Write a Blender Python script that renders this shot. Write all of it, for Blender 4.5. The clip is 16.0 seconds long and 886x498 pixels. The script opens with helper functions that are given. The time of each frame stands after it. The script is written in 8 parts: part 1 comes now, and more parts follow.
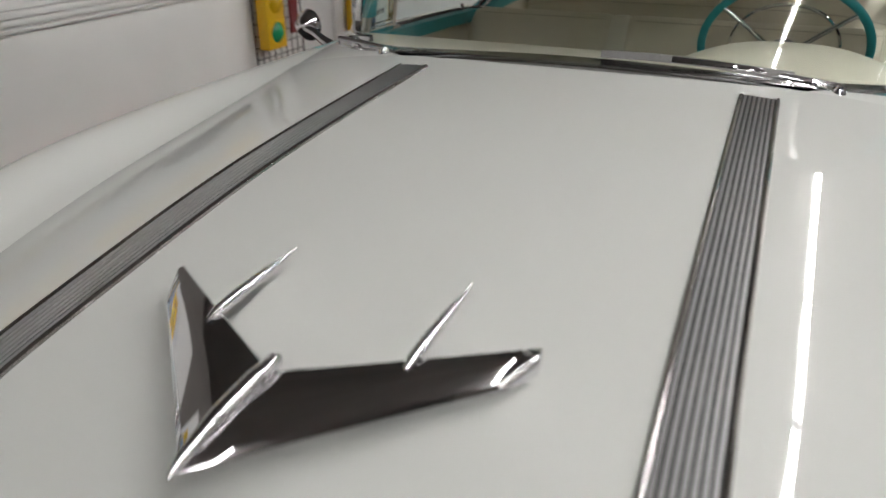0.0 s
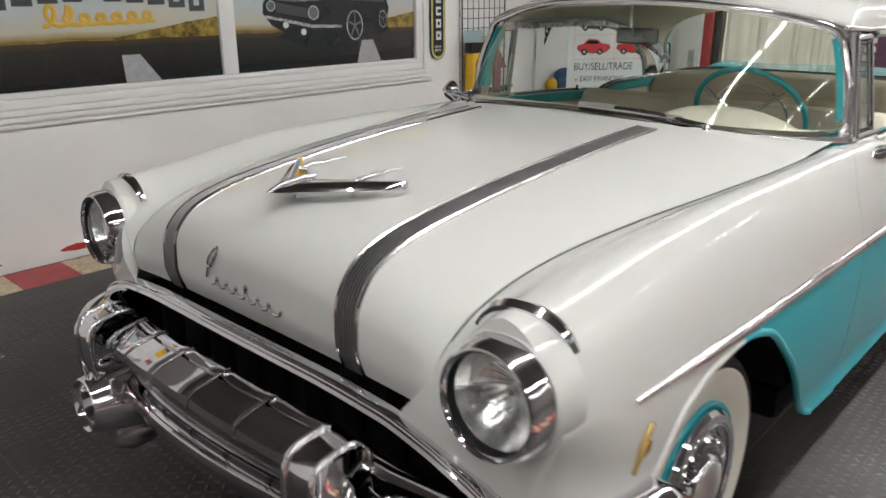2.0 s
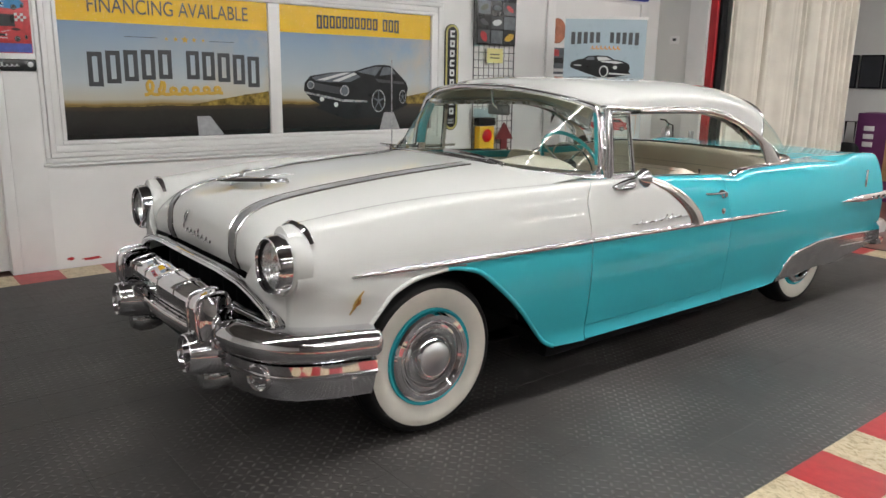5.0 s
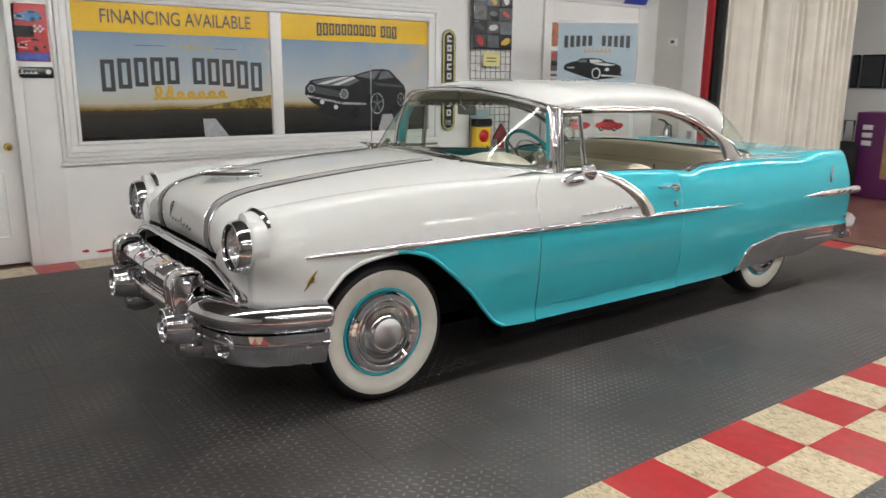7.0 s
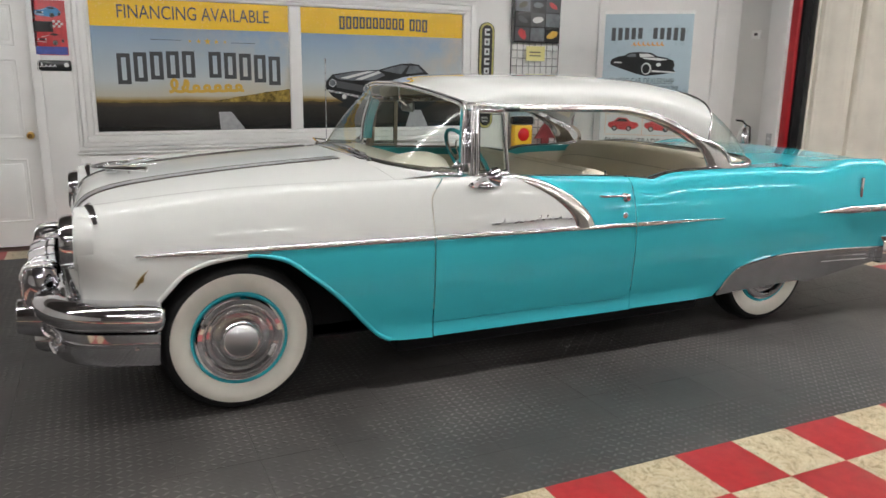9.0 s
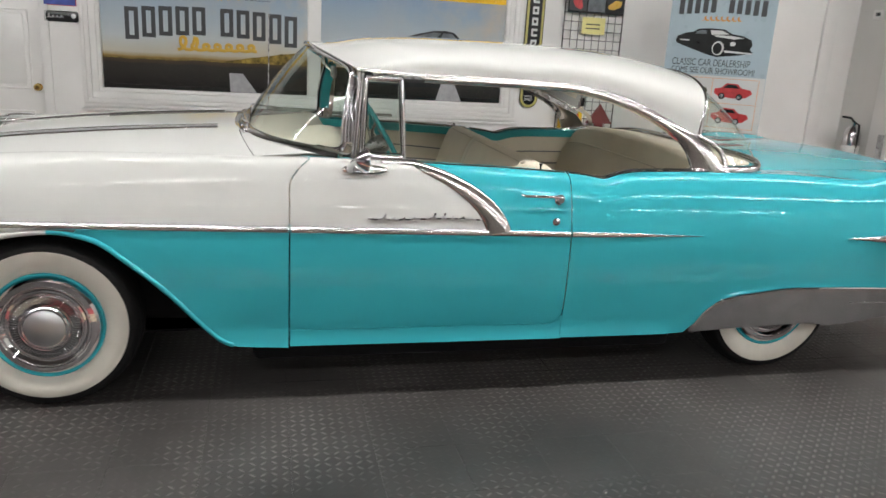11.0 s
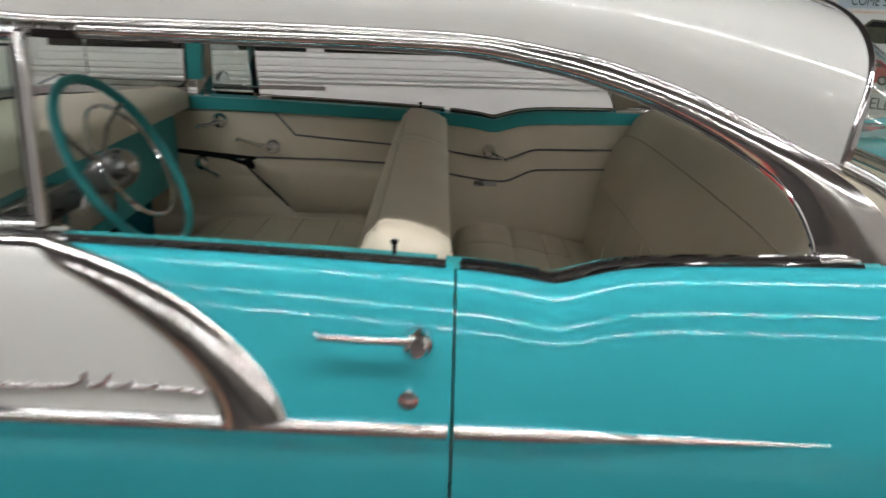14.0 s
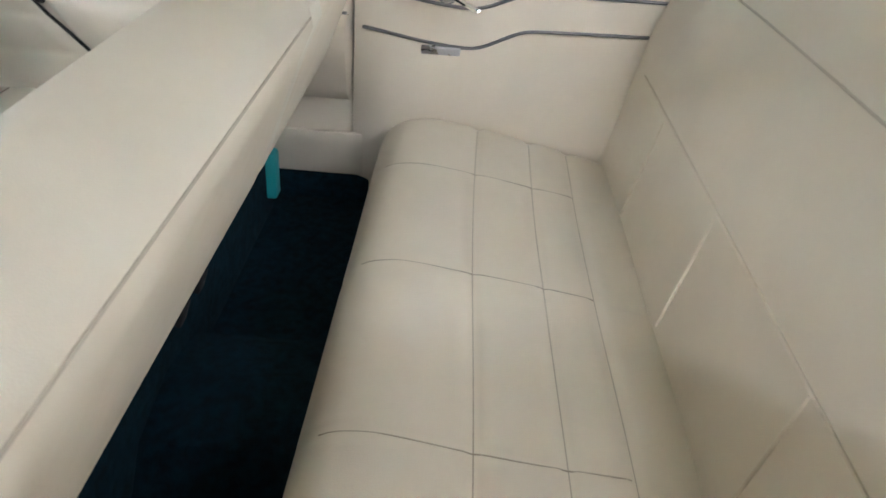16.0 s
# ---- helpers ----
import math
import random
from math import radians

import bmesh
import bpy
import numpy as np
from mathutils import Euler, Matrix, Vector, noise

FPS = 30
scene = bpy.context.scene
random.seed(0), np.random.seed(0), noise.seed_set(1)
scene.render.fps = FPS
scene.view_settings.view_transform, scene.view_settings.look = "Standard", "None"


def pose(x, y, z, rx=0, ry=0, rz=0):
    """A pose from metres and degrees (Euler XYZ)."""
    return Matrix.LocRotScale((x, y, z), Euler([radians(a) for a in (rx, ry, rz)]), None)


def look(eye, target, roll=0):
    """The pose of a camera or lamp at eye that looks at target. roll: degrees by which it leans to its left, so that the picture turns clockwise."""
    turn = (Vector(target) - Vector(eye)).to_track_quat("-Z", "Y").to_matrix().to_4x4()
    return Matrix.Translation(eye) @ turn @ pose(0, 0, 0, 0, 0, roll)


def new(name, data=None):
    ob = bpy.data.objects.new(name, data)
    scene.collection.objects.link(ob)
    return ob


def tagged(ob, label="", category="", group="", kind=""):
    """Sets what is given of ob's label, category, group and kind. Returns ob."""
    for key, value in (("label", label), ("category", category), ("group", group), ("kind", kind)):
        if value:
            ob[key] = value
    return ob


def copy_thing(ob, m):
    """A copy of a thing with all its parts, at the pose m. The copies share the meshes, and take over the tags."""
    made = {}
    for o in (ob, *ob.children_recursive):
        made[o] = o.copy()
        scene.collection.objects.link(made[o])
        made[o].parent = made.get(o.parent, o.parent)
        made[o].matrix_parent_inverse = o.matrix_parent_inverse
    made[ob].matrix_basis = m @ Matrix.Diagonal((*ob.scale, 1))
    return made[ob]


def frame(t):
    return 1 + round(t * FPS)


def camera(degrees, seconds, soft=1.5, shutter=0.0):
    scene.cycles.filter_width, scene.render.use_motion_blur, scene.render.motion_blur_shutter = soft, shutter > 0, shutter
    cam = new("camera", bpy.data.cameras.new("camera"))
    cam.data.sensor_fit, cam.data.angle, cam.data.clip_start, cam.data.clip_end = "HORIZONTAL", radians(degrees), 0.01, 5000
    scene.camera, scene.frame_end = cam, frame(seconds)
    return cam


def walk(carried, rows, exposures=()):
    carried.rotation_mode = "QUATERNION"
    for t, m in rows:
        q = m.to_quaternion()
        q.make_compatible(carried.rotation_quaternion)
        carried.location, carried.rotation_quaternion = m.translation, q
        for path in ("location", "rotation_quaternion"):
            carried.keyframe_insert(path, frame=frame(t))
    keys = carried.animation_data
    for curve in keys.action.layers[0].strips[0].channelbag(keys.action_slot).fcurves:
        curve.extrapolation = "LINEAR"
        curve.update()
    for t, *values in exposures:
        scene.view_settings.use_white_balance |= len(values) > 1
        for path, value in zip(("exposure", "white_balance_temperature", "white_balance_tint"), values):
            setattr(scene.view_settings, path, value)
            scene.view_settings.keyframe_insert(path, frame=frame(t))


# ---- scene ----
cam = camera(61.0, 16.0, shutter=0.5)
PATH = [
    (0, (0.351, -0.839, 1.372), (-0.37, 0.809, 0.497), -0.2),
    (0.5, (0.587, -1.023, 1.371), (-0.358, 0.556, 0.59), -0.3),
    (1, (0.888, -1.169, 1.387), (-0.28, 0.28, 0.657), 0.5),
    (1.5, (1.145, -1.363, 1.41), (-0.094, 0.054, 0.734), 0.2),
    (2, (1.425, -1.48, 1.409), (0.134, -0.093, 0.769), -0.3),
    (2.5, (1.747, -1.541, 1.416), (0.391, -0.193, 0.829), -0.3),
    (3, (2.026, -1.64, 1.413), (0.638, -0.301, 0.882), -0.3),
    (3.5, (2.317, -1.674, 1.413), (0.895, -0.354, 0.93), 0.3),
    (4, (2.61, -1.711, 1.419), (1.141, -0.435, 0.955), 0.9),
    (6.5, (3.52, -1.784, 1.437), (1.973, -0.595, 0.997), 0.6),
    (7, (3.588, -1.698, 1.438), (2.015, -0.544, 0.999), 0.5),
    (7.5, (3.727, -1.471, 1.446), (2.065, -0.455, 0.996), -0.2),
    (8, (3.789, -1.189, 1.417), (2.095, -0.229, 0.961), -0.0),
    (8.5, (3.847, -0.871, 1.438), (2.128, 0.047, 0.985), -0.0),
    (9, (3.964, -0.5, 1.441), (2.195, 0.316, 0.988), 0.8),
    (11.5, (3.572, 1.1, 1.411), (1.683, 1.441, 0.852), 3.5),
    (12, (3.382, 1.403, 1.413), (1.487, 1.611, 0.809), 3.5),
    (12.5, (3.048, 1.605, 1.383), (1.156, 1.722, 0.743), 3.6),
    (13, (2.708, 1.823, 1.35), (0.815, 1.838, 0.704), 3.0),
    (13.5, (2.373, 1.932, 1.354), (0.482, 1.851, 0.706), 2.2),
    (14, (1.942, 1.97, 1.364), (0.056, 1.987, 0.699), 1.6),
    (14.5, (1.496, 2.106, 1.325), (-0.363, 2.171, 0.59), 0.9),
    (15, (1.189, 2.129, 1.263), (-0.611, 2.211, 0.394), 0.7),
    (15.5, (0.932, 2.163, 1.227), (-0.779, 2.23, 0.194), 2.4),
    (16, (0.831, 2.187, 1.181), (-0.856, 2.182, 0.107), 4.7),
]
EXPOSURES = [(0.0, -0.34, 6500, 10), (1.0, -0.14, 6500, 10), (2.0, -0.06, 6500, 10), (4.0, -0.04, 6500, 10), (7.0, 0.00, 6500, 10), (9.0, -0.10, 6500, 10), (11.5, 0.0, 6500, 10), (12.5, 0.05, 6500, 10), (13.0, -0.02, 6500, 10), (13.5, -0.24, 6500, 10), (14.0, -0.40, 6500, 10), (14.5, -0.10, 6500, 10), (15.0, 0.40, 6500, 10), (15.5, 1.20, 6200, 13), (16.0, 1.76, 5750, 14)]
walk(cam, [(t, look(eye, target, roll)) for t, eye, target, roll in PATH], EXPOSURES)


# ---- world and lights ----
world = bpy.data.worlds.new("showroom_world")
scene.world = world
world.use_nodes = True
world.node_tree.nodes["Background"].inputs[0].default_value = (0.9, 0.95, 1.0, 1)
world.node_tree.nodes["Background"].inputs[1].default_value = 0.02
TUBE_POWER = 86.0


# ---- materials ----
def nodes_of(name):
    m = bpy.data.materials.new(name)
    m.use_nodes = True
    nt = m.node_tree
    return m, nt, nt.nodes["Principled BSDF"]


def link(nt, a, b):
    nt.links.new(a, b)


def math_node(nt, op, a, b=None, c=None, clamp=False):
    n = nt.nodes.new("ShaderNodeMath")
    n.operation = op
    n.use_clamp = clamp
    for i, v in enumerate((a, b, c)):
        if v is None:
            continue
        if isinstance(v, (int, float)):
            n.inputs[i].default_value = v
        else:
            link(nt, v, n.inputs[i])
    return n.outputs[0]


def noise_node(nt, scale, detail=4.0, rough=0.5, coords=None):
    n = nt.nodes.new("ShaderNodeTexNoise")
    n.inputs["Scale"].default_value = scale
    n.inputs["Detail"].default_value = detail
    n.inputs["Roughness"].default_value = rough
    if coords is None:
        tc = nt.nodes.new("ShaderNodeTexCoord")
        coords = tc.outputs["Object"]
    link(nt, coords, n.inputs["Vector"])
    return n.outputs["Fac"]


def ramp(nt, fac, stops):
    r = nt.nodes.new("ShaderNodeValToRGB")
    while len(r.color_ramp.elements) < len(stops):
        r.color_ramp.elements.new(0.5)
    for e, (p, c) in zip(r.color_ramp.elements, stops):
        e.position = p
        e.color = (*c, 1)
    link(nt, fac, r.inputs[0])
    return r.outputs[0]


def mix_colour(nt, fac, a, b):
    n = nt.nodes.new("ShaderNodeMix")
    n.data_type = "RGBA"
    for sock, v in ((n.inputs[0], fac), (n.inputs[6], a), (n.inputs[7], b)):
        if isinstance(v, tuple):
            sock.default_value = (*v, 1)
        elif isinstance(v, (int, float)):
            sock.default_value = v
        else:
            link(nt, v, sock)
    return n.outputs[2]


def bump(nt, bsdf, height, strength, distance=0.01):
    b = nt.nodes.new("ShaderNodeBump")
    b.inputs["Strength"].default_value = strength
    b.inputs["Distance"].default_value = distance
    link(nt, height, b.inputs["Height"])
    link(nt, b.outputs[0], bsdf.inputs["Normal"])


def surface(name, colour, rough=0.5, metal=0.0, vary=0.12, scale=6.0, grain=0.0, grain_scale=300.0, coat=0.0, spec=0.5, rough_vary=0.1):
    """Colour with broad stains, fine grain and uneven gloss."""
    m, nt, p = nodes_of(name)
    broad = noise_node(nt, scale, 5)
    lo = tuple(max(0.0, c * (1 - vary)) for c in colour)
    hi = tuple(min(1.0, c * (1 + vary)) for c in colour)
    link(nt, ramp(nt, broad, [(0.3, lo), (0.7, hi)]), p.inputs["Base Color"])
    fine = noise_node(nt, scale * 7, 4)
    link(nt, math_node(nt, "ADD", math_node(nt, "MULTIPLY", math_node(nt, "SUBTRACT", fine, 0.5), rough_vary * 2), rough, clamp=True), p.inputs["Roughness"])
    p.inputs["Metallic"].default_value = metal
    p.inputs["Coat Weight"].default_value = coat
    p.inputs["Coat Roughness"].default_value = 0.03
    p.inputs["Specular IOR Level"].default_value = spec
    if grain:
        bump(nt, p, noise_node(nt, grain_scale, 3), grain, 0.002)
    return m


WHITE = (0.60, 0.61, 0.59)
TEAL = (0.044, 0.440, 0.515)


def paint(name, colour):
    m, nt, p = nodes_of(name)
    p.inputs["Base Color"].default_value = (*colour, 1)
    p.inputs["Roughness"].default_value = 0.6
    p.inputs["Specular IOR Level"].default_value = 0.0
    p.inputs["Coat Weight"].default_value = 1.0
    p.inputs["Coat Roughness"].default_value = 0.016
    p.inputs["Coat IOR"].default_value = 1.4
    bump(nt, p, noise_node(nt, 900.0, 2), 0.02, 0.0004)
    return m, nt, p


def two_tone():
    """White over turquoise: turquoise under the side spear and behind the door's sweep."""
    m, nt, p = paint("two_tone_paint", WHITE)
    tc = nt.nodes.new("ShaderNodeTexCoord")
    sep = nt.nodes.new("ShaderNodeSeparateXYZ")
    link(nt, tc.outputs["Object"], sep.inputs[0])
    y, z = sep.outputs[1], sep.outputs[2]
    below = math_node(nt, "LESS_THAN", z, math_node(nt, "SUBTRACT", 0.724, math_node(nt, "MULTIPLY", y, 0.0125)))
    behind_arch = math_node(nt, "GREATER_THAN", y, 0.03)
    low = math_node(nt, "MULTIPLY", below, behind_arch)
    ey = math_node(nt, "POWER", math_node(nt, "DIVIDE", math_node(nt, "MAXIMUM", math_node(nt, "SUBTRACT", y, 1.20), 0.0), 0.475), 1.75)
    ez = math_node(nt, "POWER", math_node(nt, "DIVIDE", math_node(nt, "MAXIMUM", math_node(nt, "SUBTRACT", z, 0.70), 0.0), 0.28), 1.75)
    past = math_node(nt, "GREATER_THAN", math_node(nt, "ADD", ey, ez), 1.0)
    past = math_node(nt, "MULTIPLY", past, math_node(nt, "GREATER_THAN", y, 1.2))
    link(nt, mix_colour(nt, math_node(nt, "MAXIMUM", low, past), WHITE, TEAL), p.inputs["Base Color"])
    return m


M_TWO = two_tone()
M_WHITE = paint("white_car_paint", WHITE)[0]
M_TEAL = paint("turquoise_car_paint", TEAL)[0]
M_TEALM = surface("turquoise_satin", (0.03, 0.32, 0.34), 0.4, vary=0.06)
M_CHROME = surface("chrome", (0.78, 0.78, 0.80), 0.035, 1.0, vary=0.03, rough_vary=0.025)
M_CHROME2 = surface("worn_chrome", (0.62, 0.62, 0.63), 0.16, 1.0, vary=0.1, scale=12, rough_vary=0.08)
M_SATIN = surface("brushed_chrome", (0.60, 0.585, 0.575), 0.13, 1.0, vary=0.08, scale=14, rough_vary=0.05)
M_BOWL = surface("silvered_reflector", (0.92, 0.92, 0.92), 0.24, 1.0, vary=0.05, scale=30, rough_vary=0.1)
M_GLASSPRINT = surface("grey_glass_print", (0.10, 0.115, 0.13), 0.3, vary=0.3, scale=15)
M_STEEL = surface("brushed_steel", (0.5, 0.5, 0.51), 0.28, 1.0, vary=0.08)
M_SPUN, nt, p = nodes_of("spun_steel")
p.inputs["Base Color"].default_value = (0.62, 0.62, 0.63, 1)
p.inputs["Metallic"].default_value = 1.0
p.inputs["Roughness"].default_value = 0.30
p.inputs["Anisotropic"].default_value = 0.85
radial = nt.nodes.new("ShaderNodeTangent")
radial.direction_type, radial.axis = "RADIAL", "Z"
link(nt, radial.outputs[0], p.inputs["Tangent"])
M_MIRRORBACK = surface("grey_mirror_back", (0.22, 0.22, 0.22), 0.3, 0.8, vary=0.1)
M_RIB = surface("dark_ribbed_metal", (0.016, 0.016, 0.017), 0.45, 0.0, vary=0.1)
M_GOLD = surface("gold_plate", (0.58, 0.39, 0.13), 0.22, 1.0, vary=0.05)
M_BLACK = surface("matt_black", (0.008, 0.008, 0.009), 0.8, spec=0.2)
M_FELT = surface("grey_window_felt", (0.026, 0.024, 0.023), 0.75, vary=0.1, scale=20, spec=0.2)
M_RUBBER = surface("black_rubber", (0.007, 0.007, 0.0075), 0.6, vary=0.2, scale=20, grain=0.2, spec=0.3)
M_WALLTYRE = surface("whitewall_rubber", (0.74, 0.71, 0.63), 0.55, vary=0.05, scale=12, grain=0.05)
M_VINYL = surface("cream_vinyl", (0.69, 0.625, 0.505), 0.42, vary=0.05, scale=5, grain=0.12, grain_scale=500)
M_VINYL2 = surface("ivory_vinyl", (0.71, 0.67, 0.565), 0.42, vary=0.04, scale=5, grain=0.12, grain_scale=500)
M_SEAM = surface("seam_thread", (0.46, 0.41, 0.32), 0.7)
M_RIBTOP = surface("grey_rib_metal", (0.36, 0.36, 0.365), 0.36, 1.0, vary=0.05, scale=20)
M_CARPET = surface("navy_carpet", (0.004, 0.017, 0.026), 0.95, vary=0.4, scale=60, grain=0.8, grain_scale=900, spec=0.08)
M_BEAD = surface("dull_metal_bead", (0.20, 0.20, 0.205), 0.32, 1.0, vary=0.1, scale=20)
M_HEADLINER = surface("headliner_cloth", (0.74, 0.71, 0.60), 0.85, vary=0.05, grain=0.2)
M_WALL = surface("white_wall_paint", (0.86, 0.85, 0.83), 0.5, vary=0.04, scale=1.6, grain=0.08, grain_scale=120)
M_WALL2 = surface("grey_white_wall", (0.74, 0.73, 0.70), 0.6, vary=0.05, scale=1.2, grain=0.08, grain_scale=120)
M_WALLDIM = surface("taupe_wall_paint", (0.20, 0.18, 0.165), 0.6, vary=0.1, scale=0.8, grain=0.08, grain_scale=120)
M_BLUEINK = surface("bright_blue_print", (0.04, 0.22, 0.45), 0.35, vary=0.2, scale=25)
M_TRIM = surface("white_gloss_trim", (0.84, 0.83, 0.81), 0.32, vary=0.03, scale=4)
M_CEIL = surface("dark_ceiling", (0.12, 0.11, 0.105), 0.8, vary=0.15, scale=1.0)
M_BRASS = surface("brass", (0.75, 0.52, 0.17), 0.2, 1.0, vary=0.05)
M_RED = surface("red_paint", (0.42, 0.012, 0.02), 0.4, vary=0.1)
M_DARKTEXT = surface("charcoal_print", (0.035, 0.037, 0.042), 0.35)
M_YELLOW = surface("yellow_print", (0.85, 0.52, 0.012), 0.25, vary=0.03)
M_GOLDPRINT = surface("mustard_print", (0.62, 0.38, 0.05), 0.3, vary=0.08)
M_LINEPRINT = surface("worn_line_print", (0.36, 0.36, 0.37), 0.3, vary=0.12, scale=25)
M_PALE = surface("pale_print", (0.66, 0.67, 0.66), 0.3, vary=0.04)
M_BLUEPRINT = surface("pale_blue_print", (0.42, 0.52, 0.58), 0.3, vary=0.06, scale=2)
M_ORANGE = surface("orange_print", (0.75, 0.30, 0.04), 0.4)
M_REDPRINT = surface("red_print", (0.50, 0.035, 0.04), 0.35, vary=0.2, scale=30)
M_BLACKPRINT = surface("black_print", (0.016, 0.017, 0.018), 0.22, vary=0.2, scale=10)
M_GREENPRINT = surface("dark_olive_print", (0.05, 0.055, 0.03), 0.35, vary=0.3, scale=30)
M_YELPLASTIC = surface("yellow_plastic", (0.75, 0.45, 0.01), 0.35, vary=0.05)
M_WIRE = surface("black_wire", (0.02, 0.02, 0.02), 0.5)
M_CURTAIN = surface("grey_canvas", (0.70, 0.66, 0.575), 0.85, vary=0.10, scale=2.5, grain=0.3, grain_scale=400)
M_PURPLE = surface("purple_paint", (0.10, 0.015, 0.09), 0.5, vary=0.15)


def glass(name, tint=(0.9, 0.96, 0.93), rough=0.0):
    """Thin pane: clear, glossier at a glance."""
    m, nt, p = nodes_of(name)
    nt.nodes.remove(p)
    clear = nt.nodes.new("ShaderNodeBsdfTransparent")
    clear.inputs[0].default_value = (*tint, 1)
    gloss = nt.nodes.new("ShaderNodeBsdfGlossy")
    gloss.inputs["Roughness"].default_value = rough
    weight = nt.nodes.new("ShaderNodeLayerWeight")
    weight.inputs["Blend"].default_value = 0.5
    amount = math_node(nt, "ADD", math_node(nt, "MULTIPLY", math_node(nt, "POWER", weight.outputs["Facing"], 5.0), 0.85), 0.06, clamp=True)
    mix = nt.nodes.new("ShaderNodeMixShader")
    link(nt, amount, mix.inputs[0])
    link(nt, clear.outputs[0], mix.inputs[1])
    link(nt, gloss.outputs[0], mix.inputs[2])
    link(nt, mix.outputs[0], nt.nodes["Material Output"].inputs["Surface"])
    return m


M_GLASS = glass("window_glass", (0.90, 0.95, 0.92))
M_LENS = glass("headlight_glass", (0.97, 0.98, 0.98), 0.02)


def tube_light():
    m, nt, p = nodes_of("lit_tube")
    p.inputs["Base Color"].default_value = (0.9, 0.9, 0.9, 1)
    p.inputs["Emission Color"].default_value = (1.0, 0.985, 0.965, 1)
    p.inputs["Emission Strength"].default_value = TUBE_POWER
    return m


M_TUBE = tube_light()


def plate_floor():
    """Dark moulded floor tile with raised dashes at alternating angles."""
    m, nt, p = nodes_of("dark_tread_tile")
    tc = nt.nodes.new("ShaderNodeTexCoord")
    geo = nt.nodes.new("ShaderNodeNewGeometry")
    sep = nt.nodes.new("ShaderNodeSeparateXYZ")
    link(nt, geo.outputs["Position"], sep.inputs[0])
    pitch = 0.036
    gx = math_node(nt, "DIVIDE", sep.outputs[0], pitch)
    gy = math_node(nt, "DIVIDE", sep.outputs[1], pitch)
    par = math_node(nt, "MODULO", math_node(nt, "ADD", math_node(nt, "FLOOR", gx), math_node(nt, "ADD", math_node(nt, "FLOOR", gy), 1000.0)), 2.0)
    sgn = math_node(nt, "SUBTRACT", math_node(nt, "MULTIPLY", math_node(nt, "GREATER_THAN", par, 0.5), 2.0), 1.0)
    qx = math_node(nt, "SUBTRACT", math_node(nt, "FRACT", gx), 0.5)
    qy = math_node(nt, "MULTIPLY", math_node(nt, "SUBTRACT", math_node(nt, "FRACT", gy), 0.5), sgn)
    a = math_node(nt, "DIVIDE", math_node(nt, "ADD", qx, qy), 0.62)
    b = math_node(nt, "DIVIDE", math_node(nt, "SUBTRACT", qx, qy), 0.24)
    d = math_node(nt, "ADD", math_node(nt, "MULTIPLY", a, a), math_node(nt, "MULTIPLY", b, b))
    height = math_node(nt, "SUBTRACT", 1.0, d, clamp=True)
    broad = noise_node(nt, 0.9, 6, 0.6, geo.outputs["Position"])
    fine = noise_node(nt, 14, 6, 0.7, geo.outputs["Position"])
    info = nt.nodes.new("ShaderNodeObjectInfo")
    # the base tone pales with x and y, darkest before the car's nose
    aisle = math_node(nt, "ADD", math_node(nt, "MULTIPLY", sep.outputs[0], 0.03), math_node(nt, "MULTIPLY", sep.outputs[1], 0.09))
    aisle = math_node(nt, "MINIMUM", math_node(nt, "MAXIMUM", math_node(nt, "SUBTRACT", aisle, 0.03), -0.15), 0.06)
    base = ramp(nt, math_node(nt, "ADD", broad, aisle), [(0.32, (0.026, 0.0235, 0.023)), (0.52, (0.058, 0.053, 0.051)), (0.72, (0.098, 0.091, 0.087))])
    scuff = ramp(nt, fine, [(0.35, (0.80, 0.80, 0.80)), (0.7, (1.12, 1.12, 1.12))])
    n = nt.nodes.new("ShaderNodeMix")
    n.data_type, n.blend_type = "RGBA", "MULTIPLY"
    n.inputs[0].default_value = 1.0
    link(nt, base, n.inputs[6]), link(nt, scuff, n.inputs[7])
    shade = nt.nodes.new("ShaderNodeHueSaturation")
    worn = ramp(nt, noise_node(nt, 1.7, 4, 0.6, geo.outputs["Position"]), [(0.42, (0.06, 0.06, 0.06)), (0.60, (1, 1, 1))])
    studs = math_node(nt, "MULTIPLY", height, worn)
    dusty = math_node(nt, "ADD", math_node(nt, "MULTIPLY", studs, 1.7), 0.86)
    link(nt, math_node(nt, "MULTIPLY", math_node(nt, "ADD", math_node(nt, "MULTIPLY", info.outputs["Random"], 0.16), 0.92), dusty), shade.inputs["Value"])
    link(nt, n.outputs[2], shade.inputs["Color"])
    link(nt, shade.outputs[0], p.inputs["Base Color"])
    link(nt, math_node(nt, "ADD", math_node(nt, "MULTIPLY", fine, 0.25), 0.34), p.inputs["Roughness"])
    p.inputs["Specular IOR Level"].default_value = 0.45
    bump(nt, p, studs, 1.0, 0.005)
    return m


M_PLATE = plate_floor()


